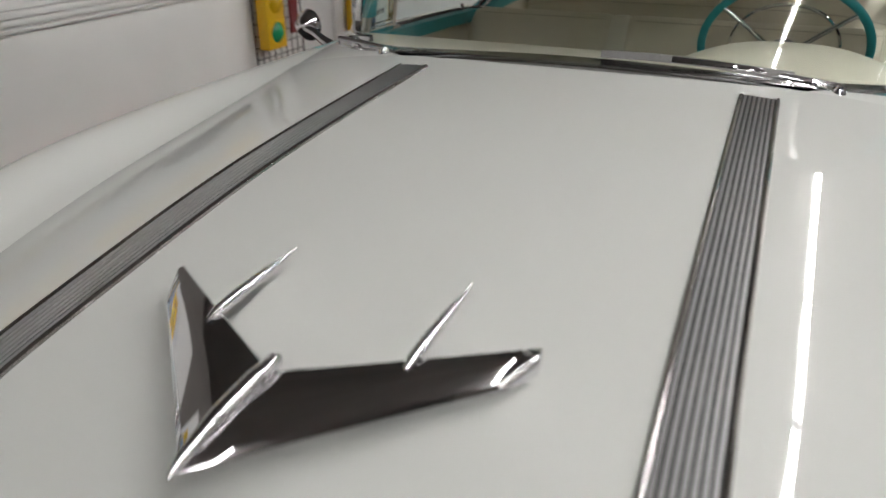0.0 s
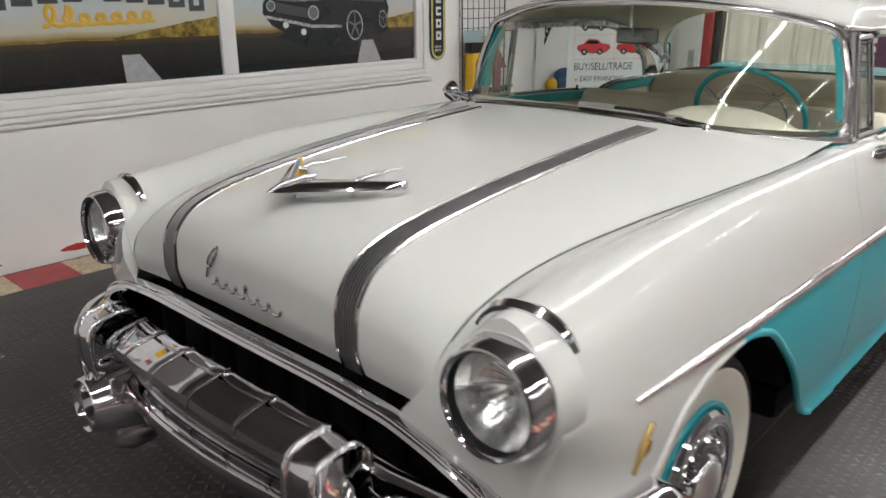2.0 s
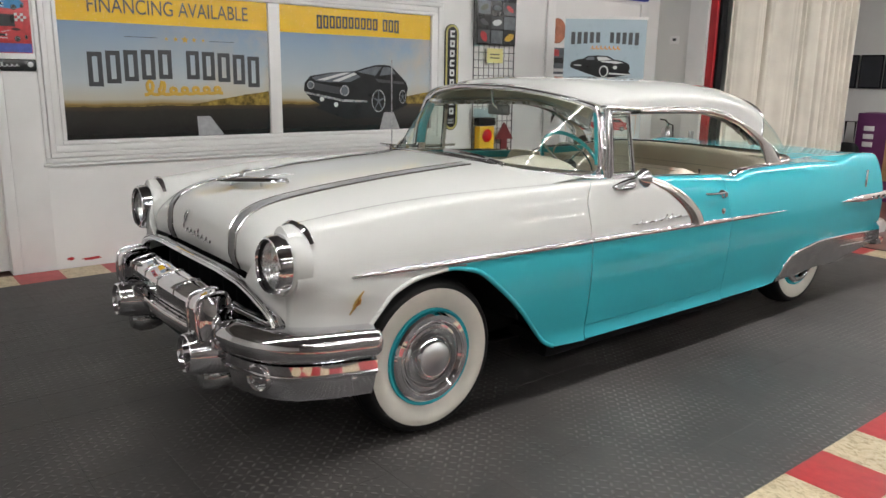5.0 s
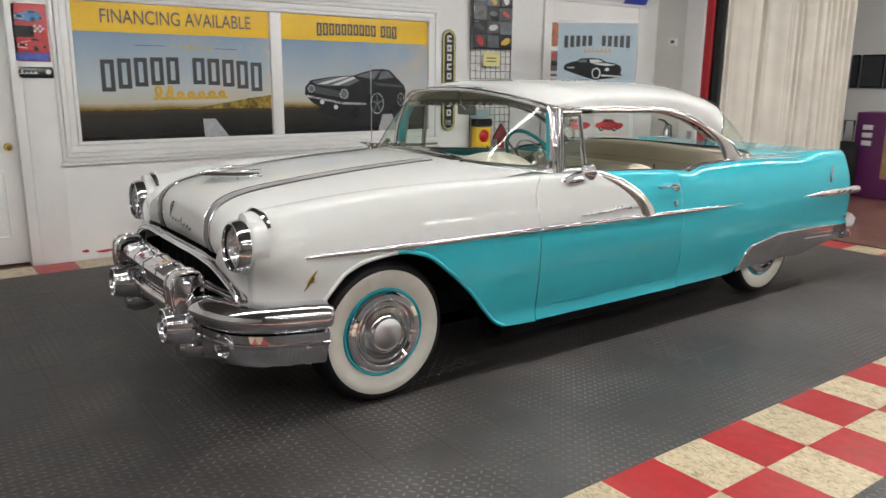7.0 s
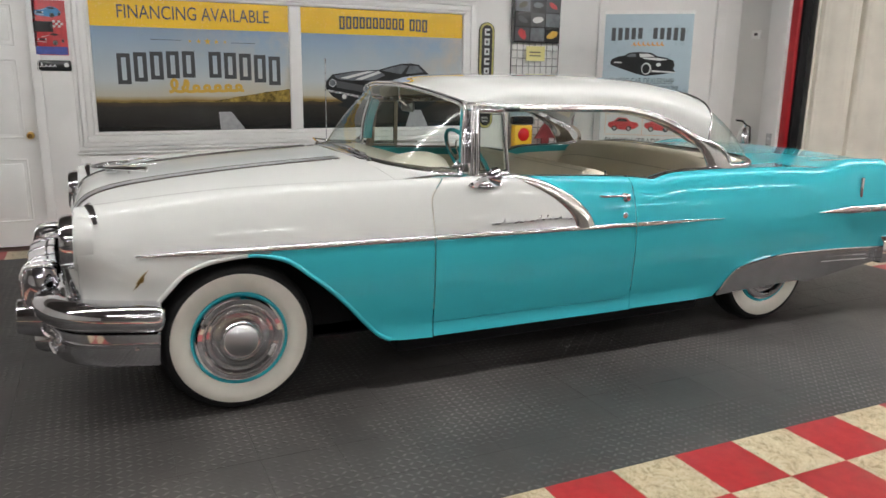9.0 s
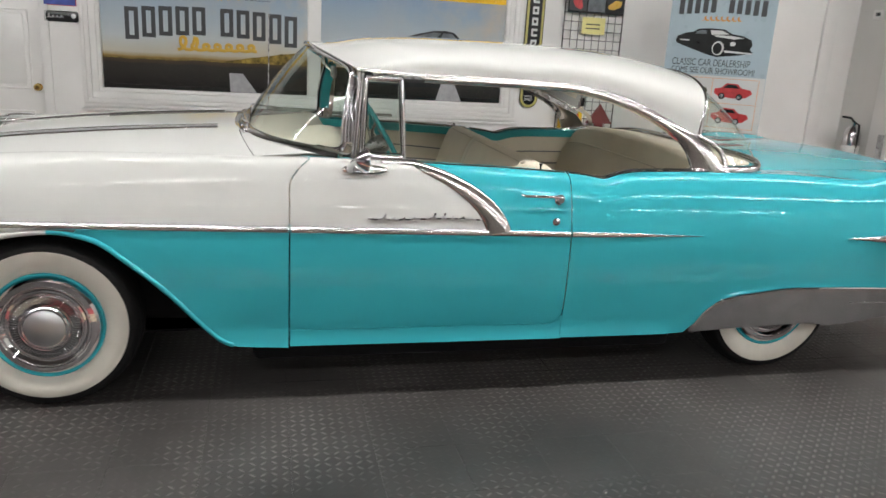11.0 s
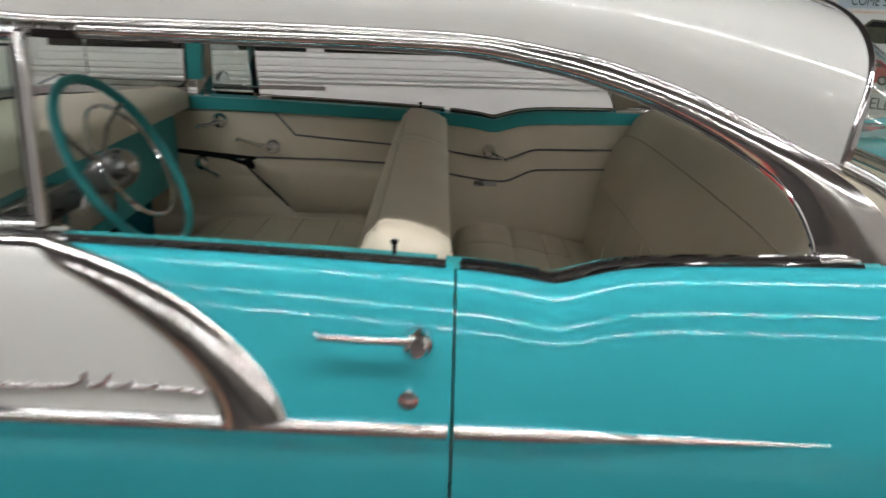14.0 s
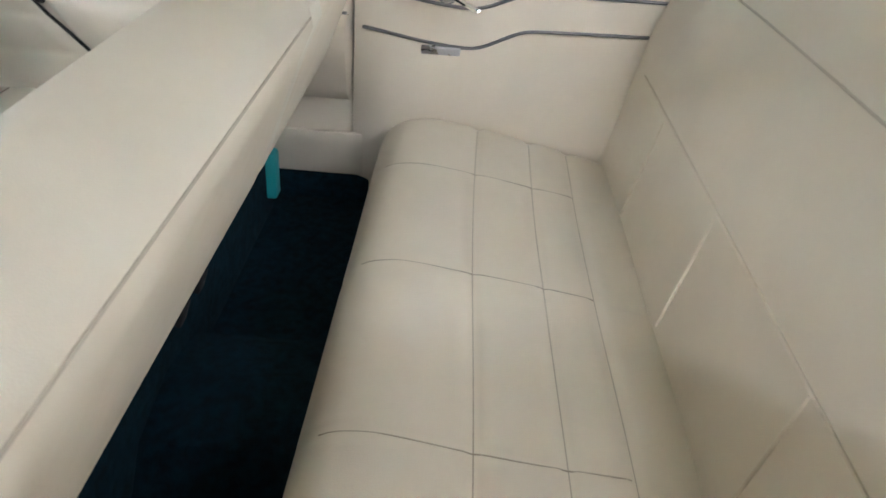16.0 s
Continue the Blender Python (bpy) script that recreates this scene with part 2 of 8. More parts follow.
def vct(name, lo, hi, flecks, streaky):
    """Vinyl tile: warped grain that runs its own way in each tile."""
    m, nt, p = nodes_of(name)
    geo = nt.nodes.new("ShaderNodeNewGeometry")
    info = nt.nodes.new("ShaderNodeObjectInfo")
    mp = nt.nodes.new("ShaderNodeMapping")
    mp.inputs["Scale"].default_value = (34, 58, 34)
    bend = nt.nodes.new("ShaderNodeTexNoise")
    bend.inputs["Scale"].default_value = 9.0
    bend.inputs["Detail"].default_value = 3.0
    link(nt, geo.outputs["Position"], bend.inputs["Vector"])
    push = nt.nodes.new("ShaderNodeVectorMath")
    push.operation = "MULTIPLY_ADD"
    link(nt, bend.outputs["Color"], push.inputs[0])
    push.inputs[1].default_value = (0.16, 0.16, 0.0)
    link(nt, geo.outputs["Position"], push.inputs[2])
    link(nt, push.outputs[0], mp.inputs["Vector"])
    rot = nt.nodes.new("ShaderNodeCombineXYZ")
    link(nt, math_node(nt, "MULTIPLY", info.outputs["Random"], 6.28), rot.inputs[2])
    link(nt, rot.outputs[0], mp.inputs["Rotation"])
    streak = noise_node(nt, 1.0, 8, 0.72, mp.outputs[0])
    cloud = noise_node(nt, 16, 4, 0.6, geo.outputs["Position"])
    fac = math_node(nt, "ADD", math_node(nt, "MULTIPLY", streak, streaky), math_node(nt, "MULTIPLY", cloud, 1 - streaky))
    tone = ramp(nt, fac, [(0.36, lo), (0.5, hi), (0.64, flecks)])
    shade = nt.nodes.new("ShaderNodeHueSaturation")
    link(nt, math_node(nt, "ADD", math_node(nt, "MULTIPLY", info.outputs["Random"], 0.10), 0.95), shade.inputs["Value"])
    link(nt, tone, shade.inputs["Color"])
    dirt = noise_node(nt, 5, 6, 0.65, geo.outputs["Position"])
    soiled = mix_colour(nt, math_node(nt, "MULTIPLY", ramp(nt, dirt, [(0.50, (0, 0, 0)), (0.75, (1, 1, 1))]), 0.25), shade.outputs[0], (0.16, 0.11, 0.07))
    link(nt, soiled, p.inputs["Base Color"])
    link(nt, math_node(nt, "ADD", math_node(nt, "MULTIPLY", dirt, 0.3), 0.22), p.inputs["Roughness"])
    bump(nt, p, fac, 0.05, 0.002)
    return m


M_TILERED = vct("red_vinyl_tile", (0.35, 0.012, 0.016), (0.42, 0.018, 0.022), (0.46, 0.028, 0.03), 0.35)
M_TILECREAM = vct("cream_vinyl_tile", (0.24, 0.175, 0.075), (0.60, 0.50, 0.32), (0.74, 0.66, 0.50), 0.72)
M_BROWNFLOOR = surface("brown_painted_floor", (0.13, 0.055, 0.045), 0.4, vary=0.2, scale=3)


def road_picture():
    """Printed picture: pale sky, low sunlit land and a dark road."""
    m, nt, p = nodes_of("printed_road_picture")
    tc = nt.nodes.new("ShaderNodeTexCoord")
    sep = nt.nodes.new("ShaderNodeSeparateXYZ")
    link(nt, tc.outputs["Generated"], sep.inputs[0])
    warp = noise_node(nt, 3.0, 5, 0.6)
    h = math_node(nt, "ADD", sep.outputs[2], math_node(nt, "MULTIPLY", math_node(nt, "SUBTRACT", warp, 0.5), 0.05))
    # the sky stops are lifted: some glare on the print is in their colour
    col = ramp(nt, h, [(0.0, (0.012, 0.011, 0.011)), (0.24, (0.030, 0.026, 0.023)), (0.285, (0.07, 0.05, 0.025)), (0.305, (0.30, 0.20, 0.06)), (0.35, (0.52, 0.49, 0.40)), (0.50, (0.50, 0.55, 0.57)), (0.75, (0.38, 0.46, 0.53)), (1.0, (0.24, 0.35, 0.49))])
    cloud = noise_node(nt, 2.2, 6, 0.6)
    across = sep.outputs[1]
    bank = math_node(nt, "MULTIPLY", ramp(nt, cloud, [(0.45, (0, 0, 0)), (0.7, (0.8, 0.8, 0.8))]), math_node(nt, "MULTIPLY", math_node(nt, "GREATER_THAN", h, 0.36), math_node(nt, "POWER", across, 1.5)))
    sky = mix_colour(nt, bank, col, (0.62, 0.50, 0.34))
    hill = math_node(nt, "SUBTRACT", math_node(nt, "ADD", 0.29, math_node(nt, "MULTIPLY", math_node(nt, "MAXIMUM", math_node(nt, "SUBTRACT", across, 0.55), 0.0), 0.28)), h)
    on_hill = math_node(nt, "MULTIPLY", math_node(nt, "GREATER_THAN", hill, 0.0), math_node(nt, "GREATER_THAN", h, 0.285))
    grass = ramp(nt, noise_node(nt, 14.0, 5, 0.7), [(0.35, (0.07, 0.05, 0.012)), (0.65, (0.42, 0.29, 0.06))])
    land = mix_colour(nt, on_hill, sky, grass)
    grit = ramp(nt, noise_node(nt, 190.0, 2, 0.6), [(0.62, (0, 0, 0)), (0.72, (0.5, 0.5, 0.5))])
    on_road = math_node(nt, "MULTIPLY", grit, math_node(nt, "LESS_THAN", h, 0.27))
    link(nt, mix_colour(nt, on_road, land, (0.16, 0.13, 0.10)), p.inputs["Base Color"])
    p.inputs["Roughness"].default_value = 0.22
    return m


M_ROADPIC = road_picture()


# ---- mesh helpers ----
def spl(*knots):
    """Smooth curve through (position, value) knots."""
    ks, vs = [k for k, _ in knots], [v for _, v in knots]

    def slope(i):
        if i == 0 or i == len(ks) - 1:
            j = 1 if i == 0 else i
            return (vs[j] - vs[j - 1]) / (ks[j] - ks[j - 1])
        a, b = (vs[i] - vs[i - 1]) / (ks[i] - ks[i - 1]), (vs[i + 1] - vs[i]) / (ks[i + 1] - ks[i])
        return 0.0 if a * b <= 0 else 2 * a * b / (a + b)

    tangents = [slope(i) for i in range(len(ks))]

    def f(v):
        if v <= ks[0]:
            return vs[0]
        if v >= ks[-1]:
            return vs[-1]
        i = max(j for j in range(len(ks)) if ks[j] <= v)
        w = ks[i + 1] - ks[i]
        t = (v - ks[i]) / w
        return ((2 * t**3 - 3 * t**2 + 1) * vs[i] + (t**3 - 2 * t**2 + t) * w * tangents[i] + (3 * t**2 - 2 * t**3) * vs[i + 1] + (t**3 - t**2) * w * tangents[i + 1])

    return f


def steps(a, b, n):
    return [a + (b - a) * i / n for i in range(n + 1)]


def thing(name, label, category, at=(0, 0, 0), group="", kind="", turn=(0, 0, 0)):
    ob = new(name)
    ob.empty_display_size = 0.1
    ob.matrix_basis = pose(*at, *turn)
    return tagged(ob, label, category, group, kind)


def part(name, bm, material, parent=None, label="", sharp=38, thick=0.0, smooth=True):
    """Links a bmesh as one mesh object, under parent where one is given."""
    bmesh.ops.remove_doubles(bm, verts=bm.verts, dist=1e-6)
    bmesh.ops.recalc_face_normals(bm, faces=bm.faces)
    for f in bm.faces:
        f.smooth = smooth
    for e in bm.edges:
        if len(e.link_faces) == 1 or (len(e.link_faces) == 2 and e.calc_face_angle(0) > radians(sharp)):
            e.smooth = False
    me = bpy.data.meshes.new(name)
    bm.to_mesh(me)
    bm.free()
    for mt in material if isinstance(material, (list, tuple)) else [material]:
        me.materials.append(mt)
    ob = new(name, me)
    if parent is not None:
        ob.parent = parent
    if label:
        tagged(ob, label)
    if thick:
        mod = ob.modifiers.new("thickness", "SOLIDIFY")
        mod.thickness, mod.offset = thick, 0.0
    return ob


def structure(ob, label, category):
    return tagged(ob, label, category, kind="structure")


def grid(rows, loop=False, bm=None):
    """Quads over rows of points; loop closes each row."""
    bm = bm or bmesh.new()
    vs = [[bm.verts.new(p) for p in r] for r in rows]
    n = len(vs[0])
    for a, b in zip(vs, vs[1:]):
        for i in range(n if loop else n - 1):
            j = (i + 1) % n
            try:
                bm.faces.new((a[i], a[j], b[j], b[i]))
            except ValueError:
                pass
    return bm


def capped(rows, bm=None):
    """A closed tube over loops of points, both ends filled."""
    bm = bm or bmesh.new()
    vs = [[bm.verts.new(p) for p in r] for r in rows]
    n = len(vs[0])
    for a, b in zip(vs, vs[1:]):
        for i in range(n):
            j = (i + 1) % n
            bm.faces.new((a[i], a[j], b[j], b[i]))
    bm.faces.new(vs[0])
    bm.faces.new(vs[-1])
    return bm


def sweep(path, profile, up=(0, 0, 1), scale=None, bm=None, normals=None):
    """Profile points (side, up) carried along a path."""
    pts = [Vector(p) for p in path]
    rows = []
    for i, p in enumerate(pts):
        d = (pts[min(i + 1, len(pts) - 1)] - pts[max(i - 1, 0)]).normalized()
        u = Vector(normals[i]) if normals else Vector(up)
        s = d.cross(u).normalized()
        u = s.cross(d).normalized()
        k = scale[i] if scale else 1.0
        rows.append([p + s * (a * k) + u * (b * k) for a, b in profile])
    return capped(rows, bm)


def ring(r, n=12, squash=1.0):
    return [(r * math.cos(2 * math.pi * i / n), r * squash * math.sin(2 * math.pi * i / n)) for i in range(n)]


def tube(path, r, n=10, bm=None, scale=None, up=(0, 0, 1)):
    return sweep(path, ring(r, n), up, scale, bm)


def lathe(profile, m=None, n=32, bm=None):
    """Profile of (radius, height) turned round z, placed by m."""
    m = m or Matrix()
    bm = bm or bmesh.new()
    rows = []
    for r, h in profile:
        rows.append([m @ Vector((r * math.cos(2 * math.pi * i / n), r * math.sin(2 * math.pi * i / n), h)) for i in range(n)])
    return grid(rows, True, bm)


def box(lo, hi, bevel=0.0, bm=None, m=None, segments=2):
    b = bmesh.new()
    bmesh.ops.create_cube(b, size=1.0)
    for v in b.verts:
        v.co = Vector([(lo[k] + hi[k]) / 2 + v.co[k] * (hi[k] - lo[k]) for k in range(3)])
    if bevel:
        bmesh.ops.bevel(b, geom=b.edges[:], offset=bevel, segments=segments, affect="EDGES", profile=0.5)
    if m is not None:
        b.transform(m)
    if bm is None:
        return b
    me = bpy.data.meshes.new("joined")
    b.to_mesh(me)
    b.free()
    bm.from_mesh(me)
    bpy.data.meshes.remove(me)
    return bm


def flat(points, depth, bm=None):
    """A thin plate: outline points, pushed back along depth."""
    bm = bm or bmesh.new()
    d = Vector(depth)
    front = [bm.verts.new(p) for p in points]
    back = [bm.verts.new(Vector(p) + d) for p in points]
    bm.faces.new(front)
    bm.faces.new(back[::-1])
    for i in range(len(points)):
        j = (i + 1) % len(points)
        bm.faces.new((front[i], back[i], back[j], front[j]))
    return bm


def lettering(name, words, size, m, material, parent=None, depth=0.001, align="LEFT", squeeze=1.0):
    cu = bpy.data.curves.new(name, "FONT")
    cu.body, cu.size, cu.extrude, cu.align_x = words, size, depth, align
    cu.materials.append(material)
    ob = new(name, cu)
    if parent is not None:
        ob.parent = parent
    ob.matrix_basis = m @ Matrix.Diagonal((squeeze, 1, 1, 1))
    return ob


# ---- the room ----
WX, DX = -2.905, -2.985
ROOM_E, ROOM_S, ROOM_N, CEIL = 9.6, -6.5, 13.0, 3.32


def wall(name, lo, hi, material=M_WALL, label="white painted showroom wall with scuffs"):
    return structure(part(name, box(lo, hi), material, label="", smooth=False), label, "wall")


structure(part("floor", box((-5.0, ROOM_S, -0.2), (ROOM_E, ROOM_N, -0.012)), M_BROWNFLOOR, smooth=False), "brown painted concrete floor under the tiles", "floor")
structure(part("ceiling", box((-5.0, ROOM_S, CEIL), (ROOM_E, ROOM_N, CEIL + 0.2)), M_CEIL, smooth=False), "dark grey showroom ceiling with strip lights", "ceiling")
# west wall with a door opening near its south end
DOOR_A, DOOR_B, DOOR_H = -1.83, -0.90, 2.06
UPPER = 2.62
wall("wall_west", (WX - 0.2, DOOR_B, -0.012), (WX, 6.45, UPPER))
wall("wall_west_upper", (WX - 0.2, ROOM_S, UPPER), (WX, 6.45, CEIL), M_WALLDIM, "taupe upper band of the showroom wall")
wall("wall_west_far", (WX - 0.2, ROOM_S, -0.012), (WX, DOOR_A, UPPER))
wall("wall_west_lintel", (WX - 0.2, DOOR_A, DOOR_H), (WX, DOOR_B, UPPER))
wall("wall_behind_door", (WX - 0.9, DOOR_A - 0.3, -0.012), (WX - 0.7, DOOR_B + 0.3, CEIL))
wall("wall_alcove", (WX - 0.2, 6.45, -0.012), (-2.432, 6.6, CEIL), M_WALL2, "grey-white wall with a thermostat")
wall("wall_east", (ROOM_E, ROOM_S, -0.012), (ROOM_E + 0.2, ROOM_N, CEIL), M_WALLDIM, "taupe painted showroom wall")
wall("wall_south", (-5.0, ROOM_S - 0.2, -0.012), (ROOM_E, ROOM_S, CEIL), M_WALL2, "grey-white painted showroom wall")
wall("wall_north", (-5.0, 9.2, -0.012), (ROOM_E, 9.4, CEIL), M_WALL2, "pale far wall behind the canvas curtain")

# door with panels, jamb and knob
door = structure(part("door_1", box((DX - 0.045, DOOR_A + 0.01, 0.008), (DX, DOOR_B - 0.01, DOOR_H - 0.005), 0.002), M_TRIM), "closed white six-panel door with a brass knob", "door")
for pz0, pz1 in ((0.22, 0.72), (0.90, 1.50), (1.62, 1.92)):
    for py0, py1 in ((DOOR_A + 0.12, DOOR_A + 0.43), (DOOR_B - 0.43, DOOR_B - 0.12)):
        rim = [(DX - 0.002, py0, pz0), (DX - 0.002, py1, pz0), (DX - 0.002, py1, pz1), (DX - 0.002, py0, pz1), (DX - 0.002, py0, pz0)]
        bm = box((DX - 0.004, py0 + 0.03, pz0 + 0.03), (DX + 0.008, py1 - 0.03, pz1 - 0.03), 0.006)
        for a, b in zip(rim, rim[1:]):
            tube([a, b], 0.008, 8, bm, up=(1, 0, 0))
        part("door_panel", bm, M_TRIM, door)
part("door_knob", lathe([(0.0, 0.062), (0.018, 0.06), (0.027, 0.048), (0.027, 0.036), (0.012, 0.024), (0.012, 0.008), (0.03, 0.006), (0.03, 0.0)], pose(DX, DOOR_B - 0.075, 0.913, 0, 90, 0), 24), M_BRASS, door, "polished brass knob")
bm = box((DX - 0.06, DOOR_B - 0.01, -0.01), (WX + 0.018, DOOR_B + 0.055, DOOR_H + 0.06), 0.004)
box((DX - 0.06, DOOR_A - 0.055, -0.01), (WX + 0.018, DOOR_A + 0.01, DOOR_H + 0.06), 0.004, bm)
box((DX - 0.06, DOOR_A - 0.055, DOOR_H - 0.004), (WX + 0.021, DOOR_B + 0.055, DOOR_H + 0.06), 0.004, bm)
structure(part("trim", bm, M_TRIM), "white door casing with moulded edges", "trim")
# corner pilaster between door and picture window
structure(part("trim_pilaster", box((WX, -0.840, -0.01), (WX + 0.012, -0.62, 2.35), 0.003), M_TRIM), "white flat pilaster beside the door", "trim")
# door surround north of the wire grid
bm = box((WX, 4.44, -0.01), (WX + 0.03, 4.56, 2.34), 0.004)
box((WX, 6.06, -0.01), (WX + 0.03, 6.2, 2.44), 0.004, bm)
box((WX, 4.44, 2.33), (WX + 0.034, 6.2, 2.44), 0.004, bm)
structure(part("trim_opening", bm, M_TRIM), "white casing round a closed wall panel", "trim")
# post with a red edge at the alcove
bm = box((-2.43, 6.40, -0.01), (-2.182, 6.62, CEIL), 0.004)
structure(part("post_white", bm, M_TRIM), "white square door post", "post")
structure(part("post_red", box((-2.180, 6.44, -0.01), (-2.090, 6.60, CEIL), 0.004), M_RED), "red painted steel door edge", "post")
structure(part("post_dark", box((-2.088, 6.48, -0.01), (-2.050, 6.60, CEIL), 0.004), M_BLACK), "black rubber edge of the steel door", "post")
structure(part("door_closer_plate", box((-2.30, 6.385, 0.35), (-2.23, 6.398, 0.84), 0.003), M_STEEL), "steel push plate on the white post", "plate")

# paint worn off at the foot of the wall
rng = random.Random(11)
for cy, cz, ln, ht in ((0.085, 0.05, 0.085, 0.022), (-0.375, 0.045, 0.07, 0.012), (0.62, 0.035, 0.05, 0.012), (-0.52, 0.06, 0.03, 0.012), (1.35, 0.04, 0.06, 0.01)):
    pts = [(WX + 0.001, cy + ln * math.cos(t) * (0.75 + 0.35 * rng.random()), cz + ht * math.sin(t) * (0.7 + 0.5 * rng.random())) for t in steps(0, 2 * math.pi, 16)[:-1]]
    structure(part("wall_scuff", flat(pts, (0.0012, 0, 0)), M_REDPRINT, smooth=False), "bare red patch where wall paint has worn off", "wall scuff")

# strip lights: broad ones over the aisle, slim ones further off
def strip_light(at, half, label):
    ob = thing("strip_light", label, "ceiling light", at, "strip lights")
    part("housing", box((-half - 0.014, 0.0, -0.045), (half + 0.014, 1.16, 0.0), 0.006), M_TRIM, ob)
    r = half * 0.42
    for off in (-half * 0.62, half * 0.62):
        part("tube", capped([[Vector((off + r * math.cos(a), y, -0.046 - 1.6 * half - r * math.sin(a))) for a in steps(0, 2 * math.pi, 14)] for y in (0.024, 1.136)]), M_TUBE, ob, "glowing white tube")
    for ey in (0.006, 1.13):
        part("end_cap", box((-half - 0.008, ey, -0.050 - 1.4 * half), (half + 0.008, ey + 0.02, -0.04), 0.004), M_TRIM, ob)
    return ob


for rx, half, label in ((1.36, 0.036, "lit white broad strip light on the ceiling"), (4.9, 0.019, "lit white slim strip light on the ceiling"), (8.0, 0.019, "lit white slim strip light on the ceiling")):
    first = None
    for k in range(0 if rx < 4 else 2, 12):
        at = (rx, -5.28 + k * 1.20, CEIL)
        if first is None:
            first = strip_light(at, half, label)
        else:
            copy_thing(first, pose(*at))

# canvas curtain hung between the post and the far wall
rows = []
A, B = Vector((-2.045, 6.66, 0)), Vector((-1.275, 8.24, 0))
PLEATS = ((0.03, 0.05, 0.012), (0.285, 0.075, 0.010), (0.335, -0.02, 0.03), (0.55, 0.06, 0.012), (0.585, 0.05, 0.010), (0.70, 0.055, 0.014), (0.765, 0.04, 0.010), (0.815, 0.06, 0.012), (0.87, 0.045, 0.010), (0.915, 0.055, 0.012), (0.965, 0.05, 0.012))
side = Vector((B.y - A.y, A.x - B.x, 0)).normalized()
for i in range(301):
    f = i / 300
    row = []
    for j in range(13):
        h = j / 12
        g = f + 0.018 * math.sin(2.2 * h + 5 * f) * (1 - h)
        fold = 0.020 * math.sin(f * 11 + 0.8 * h) + 0.004 * math.sin(f * 57 + 2 * h) + 0.0015 * math.sin(f * 170 + 9 * math.sin(f * 23))
        for at, deep, wide in PLEATS:
            fold -= deep * (0.55 + 0.45 * h) * math.exp(-((g - at) / wide)**2)
        row.append(A.lerp(B, f) + side * fold + Vector((0, 0, 0.02 + h * (CEIL - 0.3))))
    rows.append(row)
curtain = thing("canvas_curtain", "grey-white canvas curtain hanging in soft folds", "curtain")
part("cloth", grid(rows), M_CURTAIN, curtain, thick=0.003, sharp=80)
part("curtain_rail", tube([A + Vector((0, 0, CEIL - 0.26)), B + Vector((0, 0, CEIL - 0.26))], 0.014), M_STEEL, curtain)
part("cord", tube([A.lerp(B, f) - side * 0.09 + Vector((0, 0, z)) for f, z in ((0.93, 2.75), (0.955, 2.4), (0.945, 2.0), (0.93, 1.75), (0.925, 1.45))], 0.006, 6), M_BLACK, curtain, "thin black hanging cord")


# ---- the car ----
car = thing("car", "white and turquoise vintage two-door hardtop car with chrome trim", "car")

xm = spl((-0.63, 0.862), (-0.5, 0.885), (-0.4, 0.895), (0.0, 0.905), (0.87, 0.913), (2.0, 0.927), (2.6, 0.93), (3.4, 0.925), (4.0, 0.90))
xb = spl((-0.63, 0.725), (-0.4, 0.738), (-0.1, 0.764), (0.3, 0.780), (0.65, 0.790), (0.87, 0.80), (1.3, 0.81), (2.16, 0.815), (2.6, 0.80), (3.3, 0.80), (4.0, 0.79))
zb = spl((-0.63, 0.880), (-0.5, 0.932), (-0.3, 0.958), (0.0, 0.972), (0.3, 0.975), (0.87, 0.971), (1.3, 0.962), (1.98, 0.931), (2.12, 0.916), (2.165, 0.907), (2.20, 0.917), (2.27, 0.934), (2.35, 0.941), (2.6, 0.945), (3.0, 0.945), (3.3, 0.932), (3.46, 0.92), (3.6, 0.952), (3.72, 0.966), (4.0, 0.954))
z_arch = spl((-0.63, 0.50), (-0.40, 0.50), (-0.345, 0.52), (-0.305, 0.558), (-0.28, 0.585), (-0.215, 0.645), (-0.10, 0.684), (0.04, 0.698), (0.17, 0.672), (0.315, 0.569), (0.44, 0.453), (0.543, 0.336), (0.62, 0.262), (0.67, 0.243), (0.87, 0.233))
z_shield = spl((2.595, 0.245), (2.635, 0.29), (2.67, 0.345), (2.75, 0.402), (2.91, 0.429), (3.1, 0.448), (3.5, 0.44), (3.9, 0.42), (4.0, 0.415))
z_shield_low = spl((2.61, 0.243), (2.75, 0.252), (3.22, 0.268), (3.34, 0.254), (3.6, 0.285), (3.95, 0.325))


def z_trim(y):
    return 0.724 - 0.0125 * y


nose_in = spl((0.50, 0.092), (0.56, 0.088), (0.62, 0.072), (0.68, 0.040), (0.74, 0.008), (0.78, 0.0))
z_even = spl((-0.63, 0.880), (-0.5, 0.930), (-0.3, 0.955), (0.0, 0.970), (0.3, 0.974), (0.87, 0.970), (1.3, 0.960), (2.0, 0.946), (2.6, 0.944), (3.3, 0.940), (4.0, 0.940))
drop_at = spl((-0.63, 0.16), (-0.4, 0.19), (0.3, 0.19), (0.87, 0.155), (2.0, 0.14), (2.6, 0.12), (4.0, 0.10))


def x_side(y, z):
    d = z - 0.62
    x = xm(y) - (0.25 if d < 0 else 0.82) * d * d
    if z < 0.31:
        x += 3.4 * (0.31 - z)**2 * min(1.0, max(0.0, (2.60 - y) / 0.15))
    if y < -0.36:
        x -= nose_in(z) * ((-0.36 - y) / 0.24)**2.2
    return x


def bezier(p0, p1, p2, p3, t):
    a = 1 - t
    return tuple(a**3 * p0[k] + 3 * a * a * t * p1[k] + 3 * a * t * t * p2[k] + t**3 * p3[k] for k in range(len(p0)))


